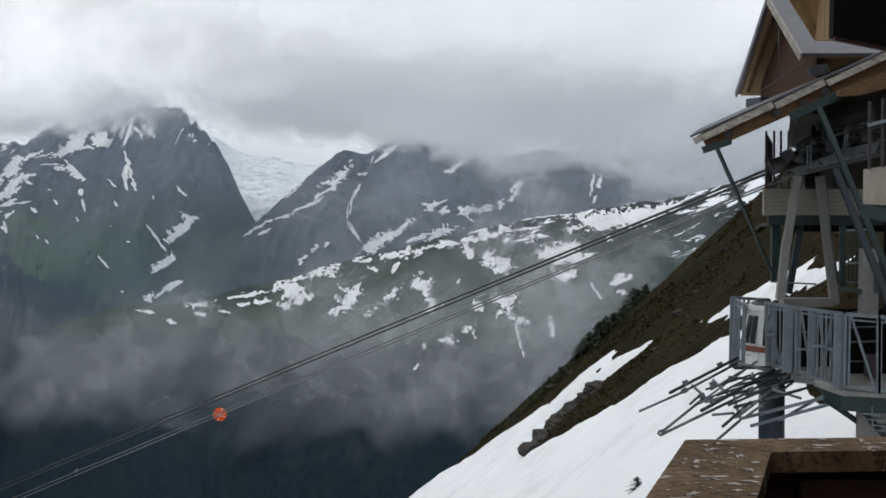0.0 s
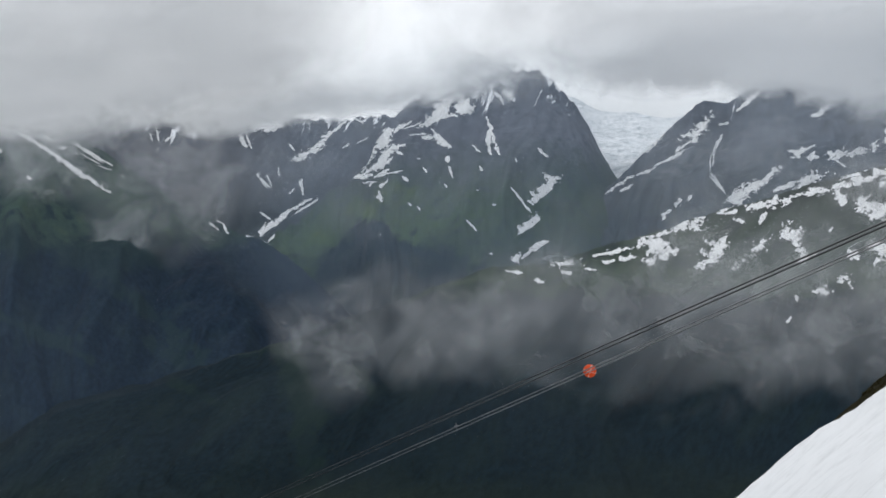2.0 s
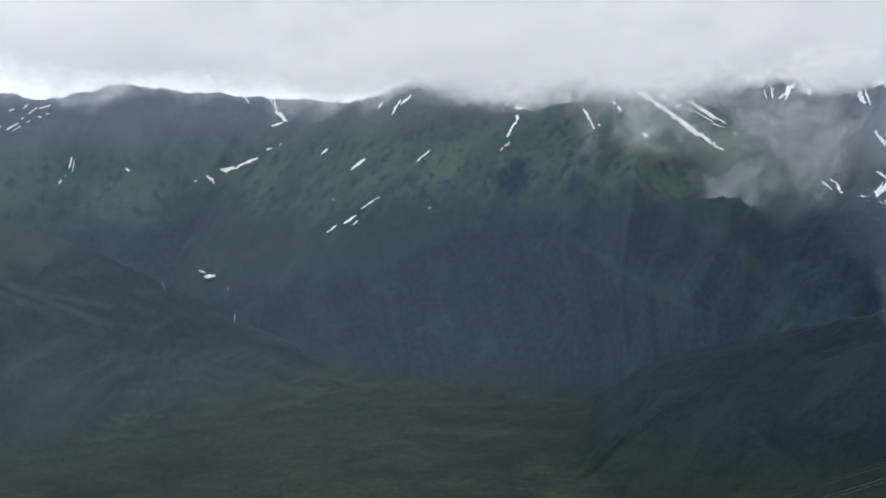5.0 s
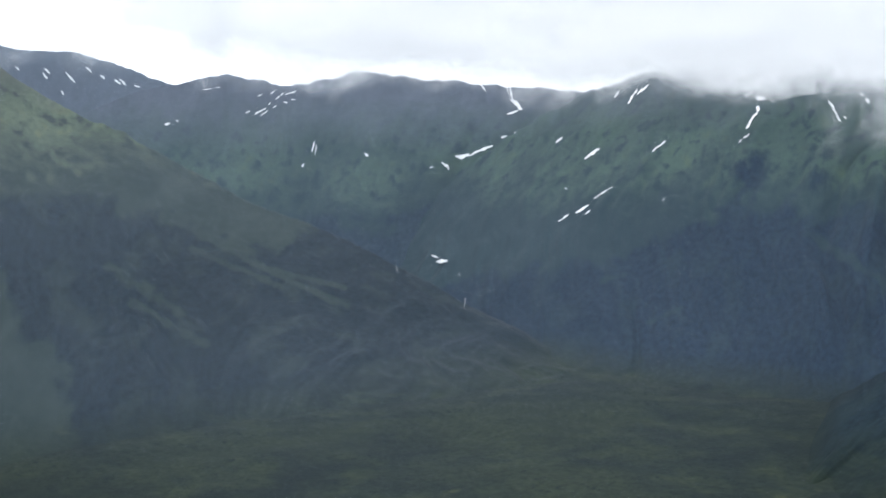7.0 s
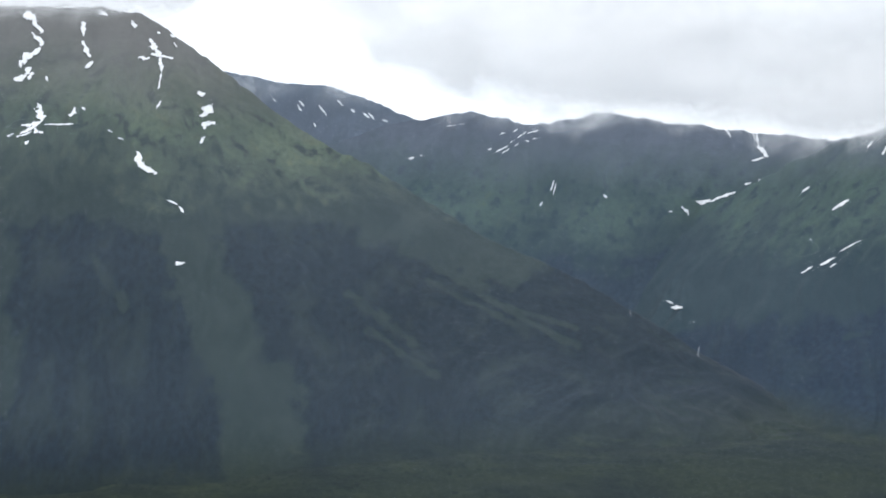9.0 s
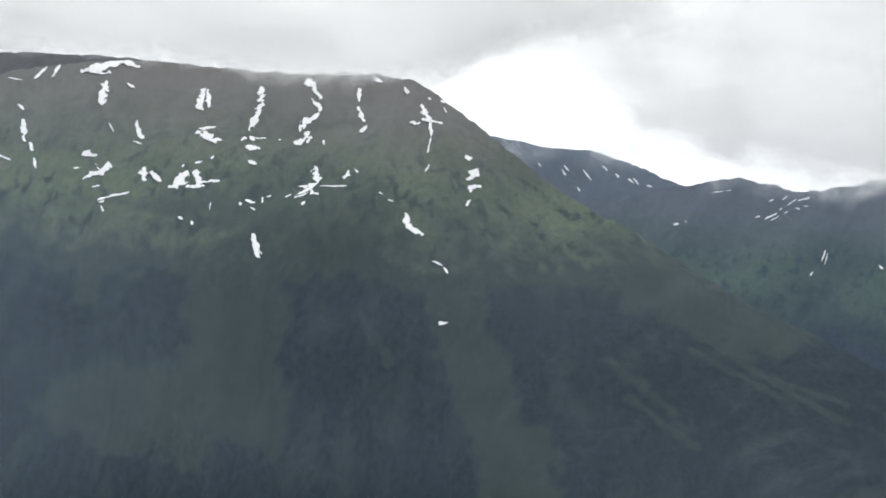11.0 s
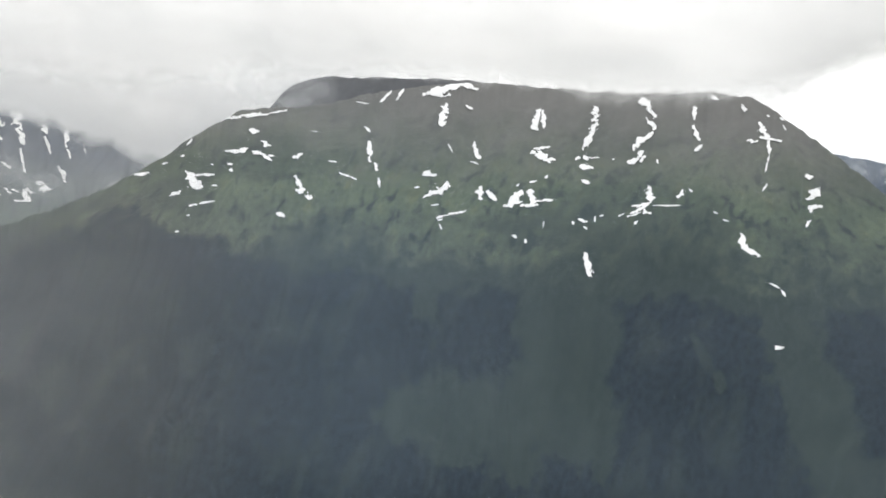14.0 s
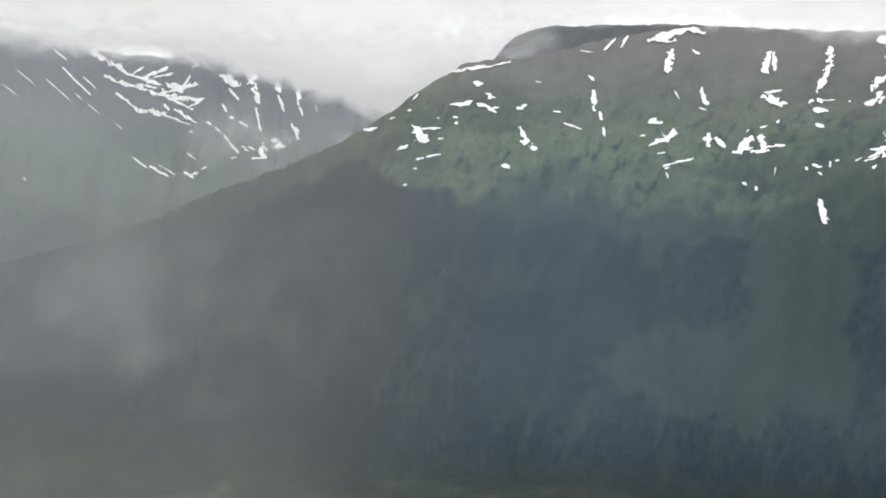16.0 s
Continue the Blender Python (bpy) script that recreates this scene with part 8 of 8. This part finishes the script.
rng = random.Random(5)
for k in range(26):
    t = k / 25
    x, y = 9.5 + 7.8 * t + rng.uniform(-0.3, 0.3), 137.5 + 9.0 * math.sin(2.6 * t) + rng.uniform(-1.2, 1.2)
    s = rng.uniform(0.5, 1.3)
    rock("rock", (x, y, on_slope(x, y) - 0.1 * s), (s * 1.1, s * 2.4, s * 0.6), k * 3.3, "dark broken rock at the snow edge")
for k in range(12):
    x, y = rng.uniform(17, 40), rng.uniform(120, 215)
    s = rng.uniform(0.4, 1.1)
    rock("rock", (x, y, on_slope(x, y) - 0.2 * s), (s, s * 1.3, s * 0.5), 90 + k * 2.7, "dark boulder in the brown heath")


def spruce(at, tall, seed, group):
    """A wind-bent dwarf spruce: a tapered trunk, drooping limbs and a crown of many small sprays."""
    r = random.Random(seed)
    ob = thing("dwarf_spruce", "dark wind-bent dwarf spruce on the slope", "tree", at, group)
    bend = Vector((r.uniform(-0.15, 0.15), r.uniform(-0.1, 0.1), 0))
    trunk = bmesh.new()
    pts = [Vector(at) + bend * (tall * (k / 5) ** 2) + Vector((0, 0, tall * k / 5)) for k in range(6)]
    rings = []
    for k, p in enumerate(pts):
        rad = 0.045 * tall * (1 - 0.85 * k / 5)
        rings.append([trunk.verts.new(p + Vector((math.cos(a), math.sin(a), 0)) * rad) for a in (math.tau * j / 6 for j in range(6))])
    for r0, r1 in zip(rings, rings[1:]):
        for j in range(6):
            trunk.faces.new((r0[j], r0[(j + 1) % 6], r1[(j + 1) % 6], r1[j]))
    part("trunk", trunk, BARK, ob)
    crown = bmesh.new()
    for k in range(int(110 + 30 * tall)):
        h = r.random() ** 1.2
        a = r.uniform(0, math.tau)
        reach = tall * (0.95 * (1 - h) ** 0.6 + 0.08) * r.uniform(0.4, 1.15)
        base = Vector(at) + bend * (tall * h * h) + Vector((0, 0, tall * (0.04 + 0.94 * h)))
        out = Vector((math.cos(a), math.sin(a), 0))
        side = Vector((-out.y, out.x, 0))
        for s in range(4):
            f0, f1 = s / 4, (s + 1) / 4
            droop = -0.25 * reach
            p0 = base + out * reach * f0 + Vector((0, 0, droop * f0 * f0))
            p1 = base + out * reach * f1 + Vector((0, 0, droop * f1 * f1 + 0.03 * tall))
            w = 0.16 * reach * (1.1 - f0) + 0.02 * tall
            j = Vector((r.uniform(-1, 1), r.uniform(-1, 1), r.uniform(-1, 1))) * 0.05 * tall
            crown.faces.new([crown.verts.new(p0), crown.verts.new(p0 + side * w + j), crown.verts.new(p1 + j)])
            crown.faces.new([crown.verts.new(p0), crown.verts.new(p1 - j), crown.verts.new(p0 - side * w - j)])
    part("crown", crown, NEEDLE, ob)
    return ob


SKYLINE = [(8.0, 210), (11.4, 213), (17, 219), (22.4, 224), (26.8, 221), (33.0, 229), (37.7, 234), (42, 237)]
CLUMPS = sorted([0.12 + 0.0125 * k + 0.004 * math.sin(9.1 * k) for k in range(60)]) + [0.16, 0.22, 0.27, 0.31, 0.34, 0.36, 0.43, 0.45, 0.47, 0.49, 0.505, 0.52, 0.535, 0.55, 0.57, 0.595, 0.61, 0.63, 0.645, 0.66, 0.70, 0.72, 0.735, 0.75, 0.765, 0.78, 0.795, 0.81, 0.83, 0.86]
for k, f in enumerate(CLUMPS):
    seg = f * (len(SKYLINE) - 1)
    i = min(int(seg), len(SKYLINE) - 2)
    w = seg - i
    x = SKYLINE[i][0] * (1 - w) + SKYLINE[i + 1][0] * w + rng.uniform(-0.6, 0.6)
    y = SKYLINE[i][1] * (1 - w) + SKYLINE[i + 1][1] * w + rng.uniform(-6, 1)
    tall = rng.choice((0.6, 0.8, 1.0, 1.4)) * rng.uniform(0.8, 1.15) * (1.8 if 0.46 < f < 0.82 else 0.9)
    spruce((x, y, on_slope(x, y) - 0.1), tall, 400 + k, "dwarf spruces along the slope")
spruce((9.3, 61.0, on_slope(9.3, 61.0) + 0.2), 0.75, 991, "dwarf spruces along the slope")

# low heath and dead grass, too many to count
draw = np.random.default_rng(9)
hy = 60 + 175 * draw.random(2600) ** 0.8
hx = draw.uniform(0.085, 0.30, 2600) * hy + 4
free = np.maximum(inside(hx, hy, RING_MAIN), inside(hx, hy, RING_BANK)) < -0.4
hx, hy = hx[free], hy[free]
hz = ground_height(hx, hy) - 0.03
verts, faces = [], []
for x, y, z in zip(hx, hy, hz):
    s = rng.uniform(0.10, 0.34)
    for j in range(5):
        a = rng.uniform(0, math.tau)
        b = len(verts)
        verts += [(x - math.sin(a) * s * 0.6, y + math.cos(a) * s * 0.6, z), (x + math.sin(a) * s * 0.6, y - math.cos(a) * s * 0.6, z), (x + math.cos(a) * s * 0.9, y + math.sin(a) * s * 0.9, z + s * rng.uniform(0.15, 0.6))]
        faces.append((b, b + 1, b + 2))
me = bpy.data.meshes.new("heath")
me.from_pydata(verts, [], faces)
HEATH, ht = material("dead_heath_stems")
tone = node(ht, "NewGeometry").outputs["Random Per Island"]
finish(ht, ramp(ht, tone, [(0.1, (0.024, 0.020, 0.010)), (0.5, (0.040, 0.032, 0.016)), (0.85, (0.032, 0.036, 0.014)), (1.0, (0.065, 0.054, 0.032))]), 0.95)
me.materials.append(HEATH)
tagged(new("heath", me), "low brown heath and dead grass on the slope", "shrub", kind="stuff")


# darker bushes standing in the heath, thick along the crest
by = 110 + 118 * draw.random(5200) ** 0.7
bx = draw.uniform(0.03, 0.24, 5200) * by
wild = (np.maximum(inside(bx, by, RING_MAIN), inside(bx, by, RING_BANK)) < -0.8) & (fbm(bx / 9, by / 16, 123, 4) > 0.05)
bx, by = bx[wild], by[wild]
bz = ground_height(bx, by) - 0.05
verts, faces = [], []
for x, y, z in zip(bx, by, bz):
    s = rng.uniform(0.16, 0.45)
    for j in range(11):
        a, lift = rng.uniform(0, math.tau), rng.uniform(0.0, 0.8) * s
        cx, cy = x + math.cos(a) * s * rng.uniform(0, 0.7), y + math.sin(a) * s * rng.uniform(0, 0.7)
        w, tip = rng.uniform(0.12, 0.3) * s + 0.05, rng.uniform(0.2, 0.5) * s
        b = len(verts)
        verts += [(cx - math.sin(a) * w, cy + math.cos(a) * w, z + lift), (cx + math.sin(a) * w, cy - math.cos(a) * w, z + lift), (cx + math.cos(a) * w, cy + math.sin(a) * w, z + lift + tip)]
        faces.append((b, b + 1, b + 2))
me = bpy.data.meshes.new("low_shrubs")
me.from_pydata(verts, [], faces)
SHRUB, sht = material("dark_alder_shrub")
finish(sht, ramp(sht, node(sht, "NewGeometry").outputs["Random Per Island"], [(0.0, (0.026, 0.022, 0.008)), (0.6, (0.033, 0.029, 0.010)), (1.0, (0.042, 0.036, 0.014))]), 0.95, spec=0.1)
me.materials.append(SHRUB)
tagged(new("low_shrubs", me), "low dark alder shrubs in the heath", "shrub", kind="stuff")
